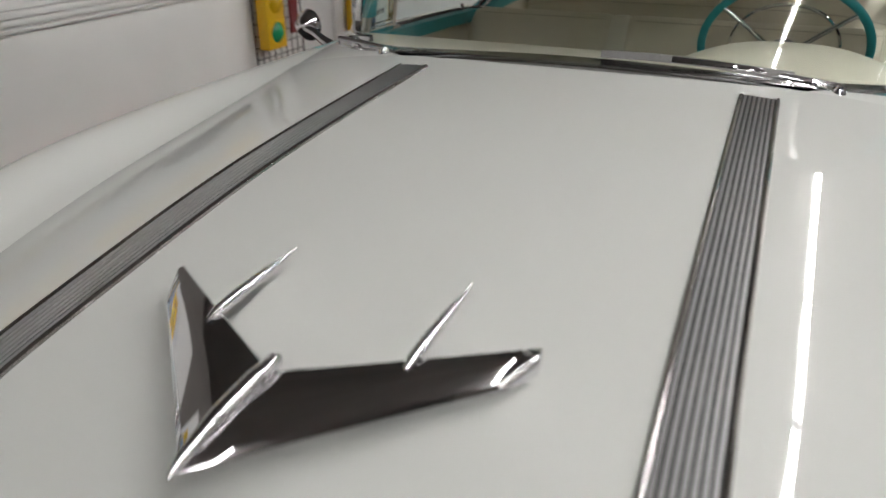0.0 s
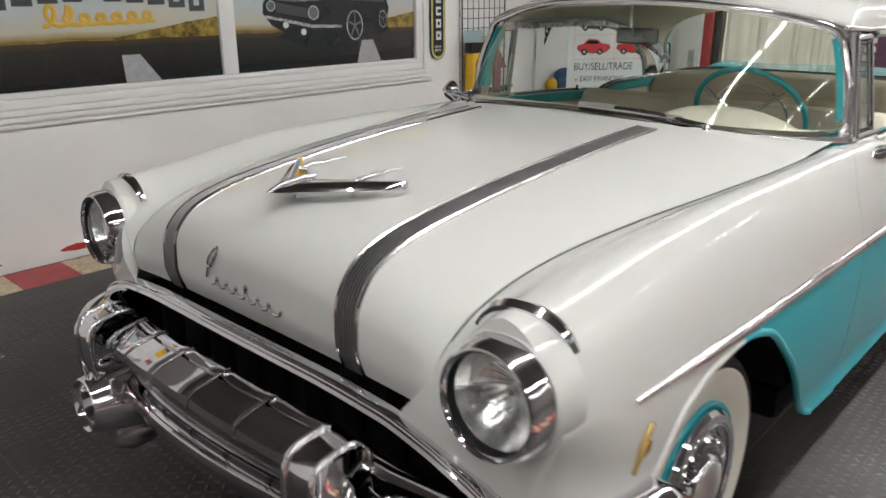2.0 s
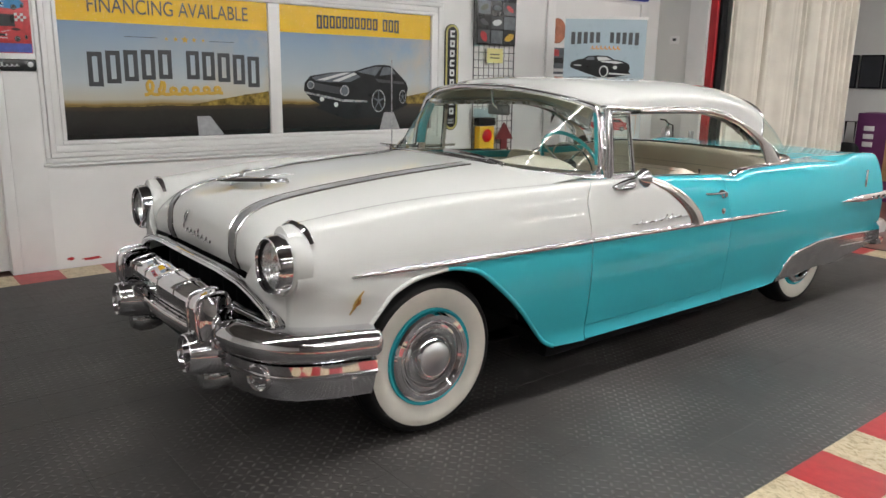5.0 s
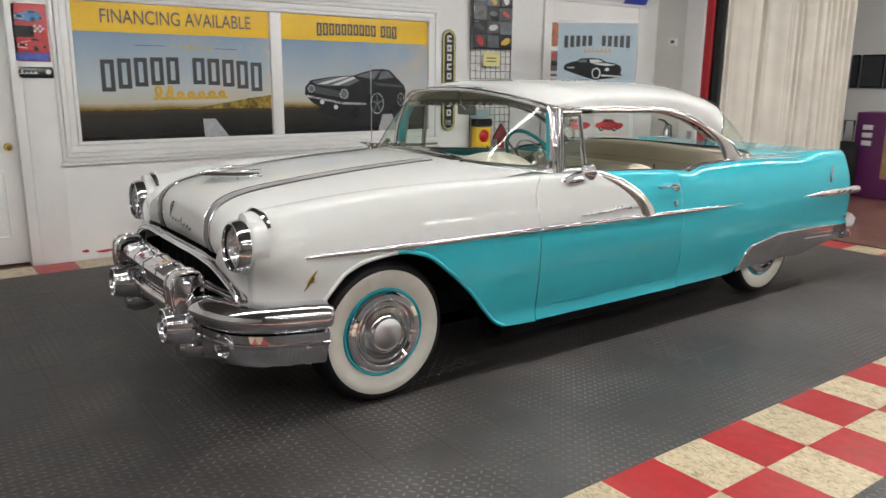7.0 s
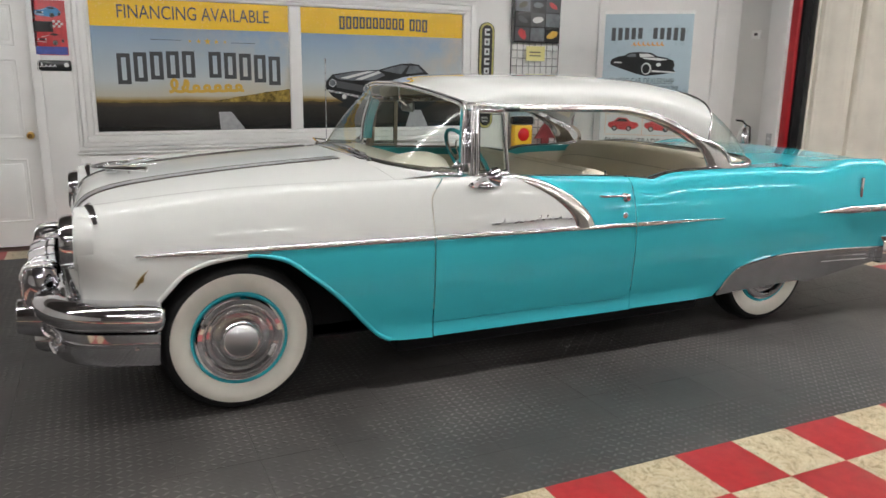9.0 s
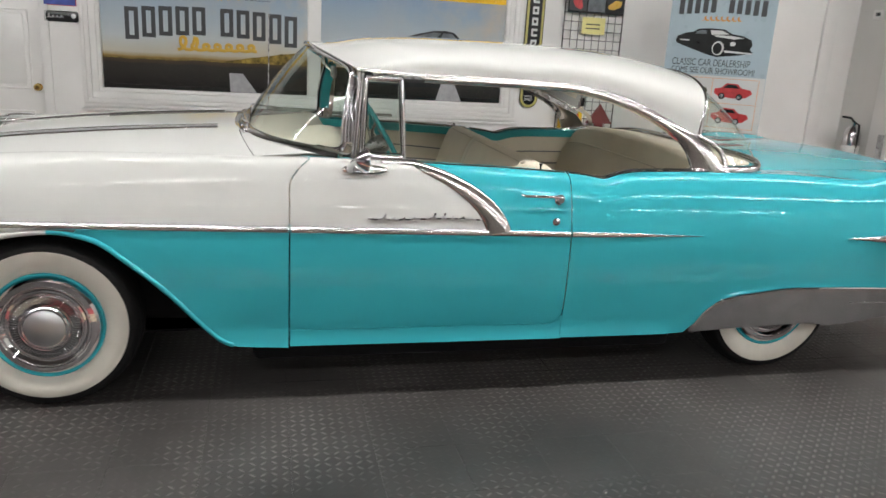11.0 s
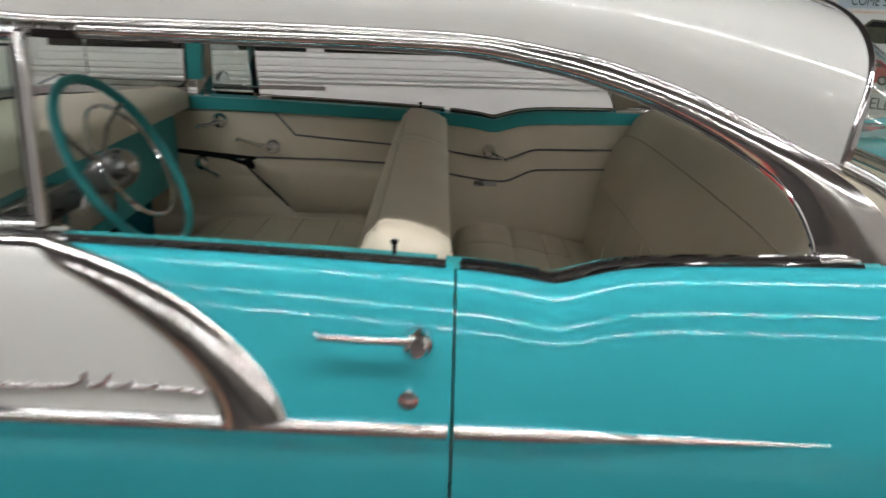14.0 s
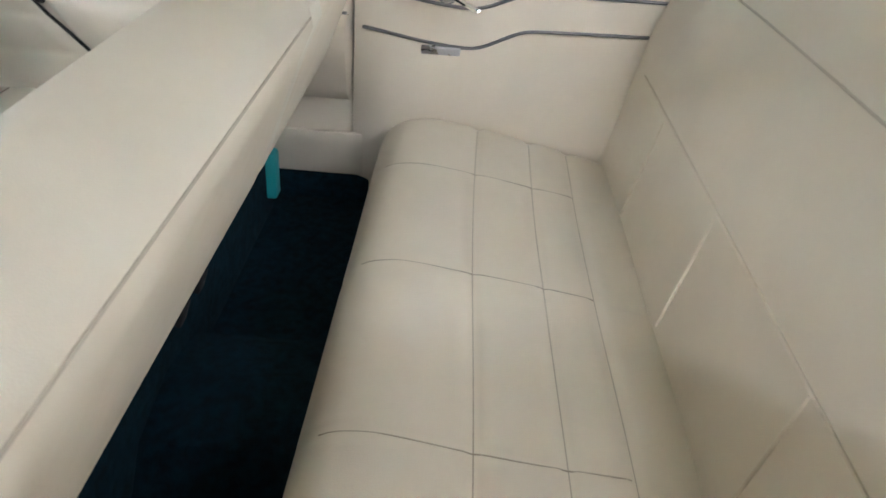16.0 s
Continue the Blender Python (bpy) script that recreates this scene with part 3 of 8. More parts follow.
def crest_mid(y):
    """Height that the shoulder starts from: part of the way to the belt's dip."""
    return z_even(y) + 0.6 * NOTCH_SHARE(y) * (zb(y) - z_even(y))


def shoulder(y, t):
    """From the side up to the crest: t 0 to 1."""
    drop = drop_at(y)
    top = crest_mid(y)
    zs = top - drop
    x0 = x_side(y, zs)
    sl = -1.64 * (zs - 0.62)
    x, z = bezier((x0, zs), (x0 + sl * drop * 0.52, zs + drop * 0.52), (xb(y) + 0.48 * (x0 - xb(y)), top), (xb(y), top), t)
    return x, z + (zb(y) - top) * t**1.3


def outer_profile(y, zlow, inner=None, s=1, n1=14, n2=16, n3=6):
    pts = []
    zs = crest_mid(y) - drop_at(y)
    for i in range(n1):
        z = zlow + (zs - zlow) * i / n1
        pts.append((s * x_side(y, z), y, z))
    for i in range(n2 + 1):
        x, z = shoulder(y, i / n2)
        pts.append((s * x, y, z))
    if inner:
        xi, zi, sag = inner
        for i in range(1, n3 + 1):
            x, z = bezier((xb(y), zb(y)), (xb(y) - 0.35 * (xb(y) - xi), zb(y)), (xi + 0.4 * (xb(y) - xi), zi + sag), (xi, zi), i / n3)
            pts.append((s * x, y, z))
    return pts


def evened(f, window):
    """Mean of a body line over a stretch whose length changes along the car."""
    ys = np.linspace(-0.8, 4.2, 1001)
    raw = np.array([f(y) for y in ys])
    for _ in range(2):
        raw = np.array([np.mean(np.interp(y + window(y) * np.linspace(-1, 1, 17), ys, raw)) for y in ys])
    return lambda y: float(np.interp(y, ys, raw))


NOTCH_SHARE = spl((-0.7, 0.0), (1.3, 0.0), (1.8, 1.0), (2.6, 1.0), (3.1, 0.0), (4.0, 0.0))
WIDE = spl((-0.7, 0.45), (4.0, 0.45))
BY_NOTCH = spl((-0.7, 0.35), (1.35, 0.35), (1.97, 0.05), (2.10, 0.010), (2.23, 0.010), (2.32, 0.03), (2.55, 0.16), (3.2, 0.16), (3.42, 0.06), (4.0, 0.06))
xm, xb, drop_at, z_even = (evened(f, WIDE) for f in (xm, xb, drop_at, z_even))
zb = evened(zb, BY_NOTCH)

# hood surface: middle line and edge line, both over v from the nose to the cowl
hc_y = spl((0, -0.598), (0.08, -0.617), (0.16, -0.615), (0.25, -0.575), (0.35, -0.48), (0.5, -0.25), (0.75, 0.2), (1, 0.665))
hc_z = spl((0, 0.690), (0.08, 0.755), (0.16, 0.825), (0.25, 0.895), (0.35, 0.938), (0.5, 0.972), (0.75, 1.012), (1, 1.036))
he_x = spl((0, 0.585), (0.08, 0.589), (0.16, 0.592), (0.222, 0.594), (0.317, 0.598), (0.408, 0.603), (0.518, 0.618), (0.66, 0.648), (0.79, 0.684), (0.91, 0.720), (1, 0.745))
he_y = spl((0, -0.612), (0.08, -0.617), (0.16, -0.606), (0.25, -0.56), (0.35, -0.46), (0.5, -0.23), (0.75, 0.22), (1, 0.74))
he_z = spl((0, 0.69), (0.08, 0.731), (0.16, 0.772), (0.222, 0.806), (0.317, 0.854), (0.408, 0.888), (0.518, 0.911), (0.66, 0.927), (0.79, 0.938), (0.91, 0.950), (1, 0.962))


def hood_point(x, v):
    u = min(1.0, abs(x) / he_x(v))
    k = u**3.4
    return Vector((x, hc_y(v) + (he_y(v) - hc_y(v)) * k, hc_z(v) + (he_z(v) - hc_z(v)) * k))


def hood_normal(x, v):
    d = 0.004
    v0, v1 = max(0, v - d), min(1, v + d)
    a = hood_point(x, v1) - hood_point(x, v0)
    b = hood_point(x + d, v) - hood_point(x - d, v)
    return b.cross(a).normalized()


VS = steps(0, 0.36, 28) + steps(0.36, 1, 36)[1:]
rows = [[hood_point(u * (he_x(v) - 0.0018), v) for u in steps(-1, 1, 56)] for v in VS]
part("hood", grid(rows), M_WHITE, car, "glossy white hood", thick=0.003, sharp=80)

# ribbed twin strips over the hood
strip_x = spl((0.0, 0.362), (0.16, 0.360), (0.35, 0.347), (0.5, 0.342), (1.0, 0.338))
for s in (-1, 1):
    vs = steps(0.0, 0.36, 24) + steps(0.36, 0.955, 30)[1:]

    def on_strip(off, lift):
        out = []
        for v in vs:
            x = s * strip_x(v) + off
            out.append(hood_point(x, v) + hood_normal(x, v) * lift)
        return out

    nm = [hood_normal(s * 0.365, v) for v in vs]
    strip = part("hood_strip", sweep(on_strip(0, 0.002), [(-0.031, -0.003), (0.031, -0.003), (0.031, 0.002), (-0.031, 0.002)], normals=nm), M_RIB, car, "dark ribbed chrome-edged hood strip")
    for k in range(7):
        part("rib", sweep(on_strip(-0.0231 + 0.0077 * k, 0.003), [(-0.0026, 0.0), (-0.0013, 0.0034), (0.0013, 0.0034), (0.0026, 0.0)], normals=nm), M_RIBTOP, strip)
    for off in (-0.0305, 0.0305):
        part("rail", sweep(on_strip(off, 0.002), [(-0.0048, -0.002), (-0.0036, 0.003), (0.0, 0.0056), (0.0036, 0.003), (0.0048, -0.002)], normals=nm), M_SATIN, strip, "bright chrome edge rail")

def bent(rows, y0, y1):
    """Bends the edge at y1 back over the shoulder, fading out towards y0."""
    out = []
    for r in rows:
        row = []
        for x, y, z in r:
            w = min(1.0, max(0.0, (y - y0) / (y1 - y0)))
            row.append((x, y + 0.075 * min(1.0, max(0.0, (z - 0.862) / 0.105))**2 * w, z))
        out.append(row)
    return out


# front fenders
seam_v = spl((-0.612, 0.0), (-0.6105, 0.14), (-0.56, 0.25), (-0.46, 0.35), (-0.23, 0.5), (0.22, 0.75), (0.74, 1.0))
FY = steps(-0.600, -0.56, 4) + steps(-0.56, 0.70, 60)[1:] + steps(0.70, 0.868, 8)[1:]
for s in (-1, 1):
    rows = []
    for y in FY:
        v = seam_v(max(y, -0.60))
        late = max(0.0, y - 0.74)
        rows.append(outer_profile(y, z_arch(y), (he_x(v) + 0.0018 + 0.05 * late, (he_z(v) - 0.002 if y > -0.6 else he_z(v) - 0.004) + 0.075 * late, 0.004), s))
    front = rows[0]
    rows = bent(rows, 0.66, 0.868)
    # rounded face round the headlight, down to the grille's end
    cap = []
    for k in range(7):
        f = k / 6
        cap.append([Vector(p).lerp(Vector((s * 0.72, -0.600, 0.72)), f * 0.40) + Vector((0, -0.005 * math.sin(min(1, f * 1.6) * math.pi / 2), 0)) for p in front])
    bm = grid(cap[::-1] + rows)
    fender = part("front_fender", bm, M_TWO, car, "white fender with turquoise behind the wheel arch", thick=0.003, sharp=60)
    # rolled lip along the arch
    lip = [Vector((s * (x_side(y, z_arch(y)) - 0.003), y, z_arch(y) + 0.004)) for y in steps(-0.33, 0.66, 60)]
    part("arch_lip", tube(lip, 0.0105, 12), M_TWO, fender)

# inner wing liners, engine bay and chassis in shadow
for s in (-1, 1):
    arch = []
    for a in steps(14, 190, 22):
        c, sn = math.cos(radians(a)), math.sin(radians(a))
        arch.append([(s * x, 0.02 + 0.44 * c, 0.32 + 0.37 * sn) for x in (0.58, 0.72, 0.875)])
    part("wheel_liner", grid(arch), M_BLACK, car, thick=0.004)
    part("inner_wing", box((min(s * 0.57, s * 0.6), -0.52, 0.2), (max(s * 0.57, s * 0.6), 0.75, 0.72)), M_BLACK, car)
    rear = []
    for a in steps(8, 172, 22):
        c, sn = math.cos(radians(a)), math.sin(radians(a))
        rear.append([(s * x, 3.11 + 0.42 * c, 0.32 + 0.36 * sn) for x in (0.56, 0.7, 0.86)])
    part("wheel_liner", grid(rear), M_BLACK, car, thick=0.004)
part("chassis", box((-0.60, -0.50, 0.20), (0.60, 3.95, 0.27), 0.01), M_BLACK, car)
for s in (-1, 1):
    part("frame_rail", box((min(s * 0.58, s * 0.80), 0.73, 0.130), (max(s * 0.58, s * 0.785), 2.60, 0.224), 0.03), M_BLACK, car, "black steel frame rail")
# black sheet added under the cabin to deepen the shade below the rockers
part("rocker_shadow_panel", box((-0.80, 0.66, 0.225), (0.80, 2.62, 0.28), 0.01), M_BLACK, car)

# doors, rockers, rear quarters
def door_low(y):
    """Bottom edge of the door, rounded at its rear corner."""
    k = max(0.0, y - 1.93) / 0.07
    return 0.3035 + 0.055 * (1 - math.sqrt(max(0.0, 1 - k * k)))


q_in = spl((2.0, 0.795), (2.60, 0.785), (2.75, 0.752), (2.95, 0.735), (3.02, 0.63), (3.08, 0.62))
for s in (-1, 1):
    rows = [outer_profile(y, door_low(y) + 0.001, None, s) for y in steps(0.873, 1.93, 50) + steps(1.93, 1.9985, 10)[1:]]
    rows = [r + [(r[-1][0] - s * 0.02, r[-1][1], r[-1][2] + 0.002), (r[-1][0] - s * 0.045, r[-1][1], r[-1][2] - 0.004)] for r in rows]
    rows = bent(rows, 1.15, 0.873)
    d = part("door", grid(rows), M_TWO, car, "white and turquoise door with the window lowered", thick=0.003, sharp=70)
    rows = [[(s * (x_side(y, z) - 0.0005), y, z) for z in steps(0.238, door_low(min(y, 1.997)) - 0.001, 4)] for y in [0.874] + steps(0.9, 1.93, 20) + steps(1.93, 2.002, 10)[1:]]
    part("rocker_panel", grid(rows), M_TEAL, car, thick=0.003)
    rows = []
    for y in [2.003] + steps(2.05, 2.62, 20) + steps(2.62, 2.8, 20)[1:] + steps(2.8, 4.0, 60)[1:]:
        zl = 0.242 if y < 2.595 else z_shield(y)
        ins = (q_in(y), 0.925 + 0.02 * min(1, max(0, y - 2.6)) if y > 2.9 else zb(y) - 0.006, 0.0)
        rows.append(outer_profile(y, zl, ins, s))
    tail = []
    for k in range(1, 6):
        f = k / 5
        tail.append([Vector((p[0] * (1 - 0.25 * f**2), 4.0 + 0.05 * math.sin(f * math.pi / 2) * (1 if p[2] < 0.9 else 0.6), p[2] + (0.66 - p[2]) * 0.55 * f**2)) for p in rows[-1]])
    part("rear_quarter", grid(rows + tail), M_TEAL, car, "turquoise rear quarter with a stepped fin", thick=0.003, sharp=60)
    # chrome stone shield along the bottom of the quarter
    rows = []
    for y in steps(2.615, 2.8, 14) + steps(2.8, 3.95, 40)[1:]:
        a, b = z_shield_low(y), z_shield(y) - 0.002
        rows.append([(s * (x_side(y, a + (b - a) * f) + 0.006), y, a + (b - a) * f) for f in steps(0, 1, 8)])
    shield = part("stone_shield", grid(rows), M_CHROME2, car, "polished chrome stone shield over the rear wheel", thick=0.003)
    part("bead", tube([Vector((s * (x_side(y, z_shield(y)) + 0.010), y, z_shield(y))) for y in steps(2.625, 2.8, 14) + steps(2.8, 3.95, 40)[1:]], 0.008, 8), M_CHROME, shield)
    for dz in (0.045, 0.075):
        part("flute", tube([Vector((s * (x_side(y, 0.36) + 0.008), y, z_shield(y) - dz)) for y in steps(3.42, 3.93, 16)], 0.004, 6), M_CHROME, shield)

# deck lid and rear panel
rows = []
for y in steps(2.94, 3.98, 30):
    rows.append([(x, y, 0.925 + 0.02 * min(1, max(0, y - 2.6)) + (0.035 - 0.02 * (y - 3)) * (1 - (abs(x) / 0.62)**2)) for x in steps(-0.617, 0.617, 30)])
for k in range(1, 9):
    a = radians(90 * k / 8)
    rows.append([(x, 3.98 + 0.05 * math.sin(a), z - 0.05 * (1 - math.cos(a)) - (0 if k < 8 else 0.3)) for x, y, z in [tuple(p) for p in rows[30]]])
part("deck_lid", grid(rows), M_TEAL, car, "turquoise trunk lid", thick=0.003, sharp=70)
part("rear_panel", box((-0.66, 3.96, 0.36), (0.66, 4.02, 0.64), 0.01), M_TEAL, car)

# cowl between hood and windshield
def ws_base(x):
    k = abs(x) / 0.745
    return Vector((x, 0.705 + 0.365 * k**4.2, 1.042 - 0.052 * k**2.0))


def ws_top(x):
    k = abs(x) / 0.655
    return Vector((x, 0.975 + 0.155 * k**3, 1.385 - 0.08 * k**2.6))


rows = []
for u in steps(-1, 1, 60):
    h = hood_point(u * (he_x(1) - 0.003), 1.0)
    b = ws_base(u * 0.76)
    h = h + Vector((0, 0.004, -0.001))
    rows.append([h.lerp(b + Vector((0, 0, -0.004)), f) + Vector((0, 0, 0.006 * math.sin(math.pi * f))) for f in steps(0, 1, 8)])
part("cowl", grid(rows), M_WHITE, car, thick=0.003)
# slatted air intake in front of the windshield
vent_z = lambda x, f: hood_point(x, 1.0).lerp(ws_base(x), f) + Vector((0, 0.002, 0.006))
intake = part("cowl_vent", grid([[vent_z(x, f) for f in steps(0.05, 0.75, 4)] for x in steps(-0.43, 0.43, 40)]), M_BLACK, car, "chrome slatted air intake under the windshield", thick=0.002)
for f in (0.06, 0.24, 0.42, 0.60):
    part("bar", tube([vent_z(x, f) + Vector((0, 0, 0.002)) for x in steps(-0.43, 0.43, 30)], 0.0022, 6), M_CHROME, intake)
for k in range(44):
    x = -0.43 + 0.02 * k
    part("slat", tube([vent_z(x, f) + Vector((0, 0, 0.002)) for f in (0.04, 0.35, 0.66)], 0.0022, 6, up=(1, 0, 0)), M_CHROME, intake)

# windshield, its chrome frame, pillars
rows = []
for t in steps(0, 1, 14):
    row = []
    for u in steps(-1, 1, 64):
        a, b = ws_base(u * 0.742), ws_top(u * 0.652)
        row.append(a.lerp(b, t) + Vector((0, -0.02 * math.sin(math.pi * t), 0)))
    rows.append(row)
windshield = part("windshield", grid(rows), M_GLASS, car, "clear wrap-around windshield", sharp=80)
windshield.visible_shadow = False
US = steps(-1, 1, 64)
part("windshield_base_trim", sweep([ws_base(u * 0.752) + Vector((0, -0.008, -0.002)) for u in US], [(-0.014, -0.012), (0.050, -0.014), (0.046, 0.002), (0.012, 0.014), (-0.012, 0.010)]), M_CHROME2, car, "dark worn chrome moulding under the windshield")
# one chrome bow: round the lower corner, up a pillar, across the header and down again
bow = []
for s in (-1, 1):
    lo, hi = Vector((s * 0.752, 1.080, 1.03)), Vector((s * 0.700, 1.112, 1.262))
    foot = ws_base(s * 0.70) + Vector((0, -0.004, 0.004))
    base = [Vector(bezier(tuple(foot), tuple(foot + Vector((s * 0.036, 0.05, -0.006))), tuple(lo + Vector((s * 0.008, -0.004, -0.045))), tuple(lo), t)) for t in steps(0, 1, 8)[:-1]]
    leg = [lo.lerp(hi, t) + Vector((s * 0.010 * math.sin(math.pi * t), -0.008 * math.sin(math.pi * t), 0)) for t in steps(0, 1, 12)]
    end = ws_top(s * 0.57) + Vector((0, -0.002, 0.004))
    corner = [Vector(bezier(tuple(hi), tuple(hi + Vector((-s * 0.018, 0.006, 0.056))), tuple(end + Vector((s * 0.060, 0.024, -0.018))), tuple(end), t)) for t in steps(0, 1, 12)[1:]]
    bow.append(base + leg + corner)
across = [ws_top(u) + Vector((0, -0.002, 0.004)) for u in steps(-0.55, 0.55, 46)]
bow_path = bow[0] + across + bow[1][::-1]
bow_up = [(p - Vector((0, 1.45, 0.75))).normalized() for p in bow_path]
ROUND = [(-0.012, -0.010), (-0.012, -0.002), (-0.009, 0.005), (-0.004, 0.009), (0.002, 0.010), (0.007, 0.007), (0.011, 0.001), (0.012, -0.010)]
part("windshield_bow", sweep(bow_path, ROUND, normals=bow_up), M_CHROME, car, "chrome bow framing the windshield", sharp=85)
part("windshield_gasket", sweep([p + (Vector((0, 1.10, 1.12)) - p).normalized() * 0.013 for p in bow_path], [(-0.003, -0.004), (0.003, -0.004), (0.003, 0.003), (-0.003, 0.003)], normals=bow_up), M_RUBBER, car, "black windshield gasket")
for s in (-1, 1):
    path = bow[0 if s < 0 else 1][8:24]
    part("pillar_cover", sweep([p + Vector((-s * 0.004, 0.030, -0.002)) for p in path[:14]], [(-0.018, -0.014), (-0.018, 0.004), (-0.013, 0.011), (-0.008, 0.009), (-0.005, 0.002), (0.002, 0.002), (0.006, 0.010), (0.012, 0.010), (0.017, 0.004), (0.018, -0.014)], up=(s, 0, 0.2)), M_CHROME, car, "chrome windshield pillar", sharp=75)
    part("pillar_inner", sweep([p + Vector((-s * 0.018, 0.026, 0)) for p in path[:14]], [(-0.034, -0.012), (-0.034, 0.010), (0.016, 0.014), (0.016, -0.014)], up=(s, 0, 0.2)), M_TEALM, car, "turquoise inner pillar")

# roof
re_x = spl((0.97, 0.665), (1.13, 0.695), (1.9, 0.712), (2.4, 0.704), (2.66, 0.684), (2.72, 0.675))
re_z = spl((0.97, 1.285), (1.13, 1.302), (1.55, 1.302), (1.98, 1.294), (2.19, 1.266), (2.36, 1.216), (2.51, 1.152), (2.62, 1.102), (2.66, 1.088))
rc_z = spl((0.96, 1.392), (1.2, 1.428), (1.5, 1.446), (1.9, 1.448), (2.3, 1.432), (2.6, 1.395), (2.74, 1.362))


def roof_point(f, a):
    """f along the roof, a round it from -1 to 1."""
    k = abs(a)
    ang = k * math.pi / 2
    side = math.sin(ang)**0.82
    front = 0.972 + 0.155 * side**3
    rear = 2.74 - 0.085 * k**2
    y = front + (rear - front) * f
    ye = 1.127 + (2.655 - 1.127) * f
    x = math.copysign(re_x(ye) * side, a) if a else 0.0
    z = re_z(ye) + (rc_z(y) - re_z(ye)) * math.cos(ang)**0.62
    w = min(1.0, f / 0.16)
    w = w * w * (3 - 2 * w)
    header = 1.398 - 0.085 * side**2.6
    z = header + (z - header) * w
    return Vector((x, y, z))


rows = [[roof_point(f, a) for a in steps(-1, 1, 60)] for f in steps(0, 1, 50)]
part("roof", grid(rows), M_WHITE, car, "glossy white hardtop roof", thick=0.004, sharp=80)
rows = [[roof_point(f, a) * 1.0 + Vector((0, 0, -0.028)) for a in steps(-0.93, 0.93, 40)] for f in steps(0.05, 0.98, 30)]
part("headliner", grid(rows), M_HEADLINER, car, "cream cloth headliner", thick=0.003)
SAIL_T = (0.0, 0.25, 0.40, 0.52, 0.64, 0.75, 0.84, 0.92, 1.0)
sail_oy = spl(*zip(SAIL_T, (1.40, 1.975, 2.12, 2.27, 2.435, 2.535, 2.578, 2.592, 2.56)))
sail_oz = spl(*zip(SAIL_T, (1.273, 1.262, 1.243, 1.204, 1.13, 1.062, 1.0, 0.962, 0.93)))
sail_ry = spl(*zip(SAIL_T, (1.40, 1.99, 2.16, 2.33, 2.50, 2.615, 2.685, 2.745, 2.805)))
sail_rz = spl(*zip(SAIL_T, (1.290, 1.284, 1.260, 1.212, 1.142, 1.088, 1.04, 0.975, 0.935)))
for s in (-1, 1):
    edge = [roof_point(f, s * 1.0) for f in steps(0, 1, 50)]
    part("drip_rail", sweep([p + Vector((s * 0.003, 0, -0.006)) for p in edge], ROUND if s > 0 else [(-p, q) for p, q in ROUND][::-1], scale=[0.62] * len(edge)), M_SATIN, car, "chrome drip rail along the roof edge", sharp=85)
    part("window_weatherstrip", sweep([p + Vector((-s * 0.012, 0, -0.03)) for p in edge[6:]], [(-0.005, -0.007), (0.005, -0.007), (0.005, 0.006), (-0.005, 0.006)]), M_FELT, car)
    part("garnish_rail", sweep([p + Vector((-s * 0.040, -0.015, -0.024)) for p in edge[3:]], [(-0.016, -0.012), (0.016, -0.012), (0.014, 0.006), (0.0, 0.012), (-0.014, 0.006)]), M_STEEL, car, "grey metal garnish rail inside the roof")
    # broad chrome band: over the quarter window and down the rear pillar
    rows = []
    for t in steps(0, 1, 60):
        oy, oz, ry, rz = sail_oy(t), sail_oz(t), sail_ry(t), sail_rz(t)
        row = []
        for g in steps(0, 1, 10):
            y, z = oy + (ry - oy) * g, oz + (rz - oz) * g
            row.append((s * (0.712 + 0.16 * (1.285 - z) + 0.009 * math.sin(math.pi * g)), y, z))
        rows.append(row)
    sail = part("sail_moulding", grid(rows), M_SATIN, car, "broad chrome moulding over the quarter window", thick=0.010, sharp=60)
    part("sail_bead", tube([Vector((s * (0.716 + 0.16 * (1.285 - sail_oz(t))), sail_oy(t), sail_oz(t))) for t in steps(0, 1, 60)], 0.005, 8, up=(s, 0, 0)), M_CHROME, sail)
    part("roof_tail_trim", sweep([roof_point(1.0, s * a) + Vector((0, 0.004, 0.002)) for a in steps(0.0, 1, 24)], [(-0.006, -0.010), (0.006, -0.010), (0.007, 0.002), (0.003, 0.008), (-0.003, 0.008), (-0.007, 0.002)]), M_CHROME, car, sharp=85)


# rear window
def rw_base(a):
    th = abs(a) * math.pi / 2
    return Vector((math.copysign(0.752 * math.sin(th)**0.42, a), 2.775 + 0.262 * max(0.0, math.cos(th))**0.5, 0.984 - 0.030 * math.sin(th)**3))


rows = []
for t in steps(0, 1, 12):
    rows.append([rw_base(a).lerp(roof_point(1.0, a) + Vector((0, 0.004, -0.006)), t) + Vector((0, 0.035 * math.sin(math.pi * t), 0.012 * math.sin(math.pi * t))) for a in steps(-1.0, 1.0, 64)])
rear_window = part("rear_window", grid(rows), M_GLASS, car, "clear wrap-around rear window", sharp=80)
rear_window.visible_shadow = False
for s in (-1, 1):
    side = [rw_base(s * 1.0).lerp(roof_point(1.0, s * 1.0), t) + Vector((s * 0.004, 0.002 + 0.035 * math.sin(math.pi * t), 0.012 * math.sin(math.pi * t))) for t in steps(0, 1, 14)]
    part("rear_window_side_trim", sweep(side, [(-0.013, -0.005), (-0.011, 0.003), (-0.005, 0.008), (0.005, 0.008), (0.011, 0.003), (0.013, -0.005)], normals=[Vector((s, 0.15, 0.3))] * 15), M_SATIN, car, "chrome edge of the rear window", sharp=80)
heel = [Vector((0.772 - 0.016 * f, 2.60 + 0.165 * f, zb(2.60) + 0.004 + 0.004 * f)) for f in steps(0, 1, 6)]
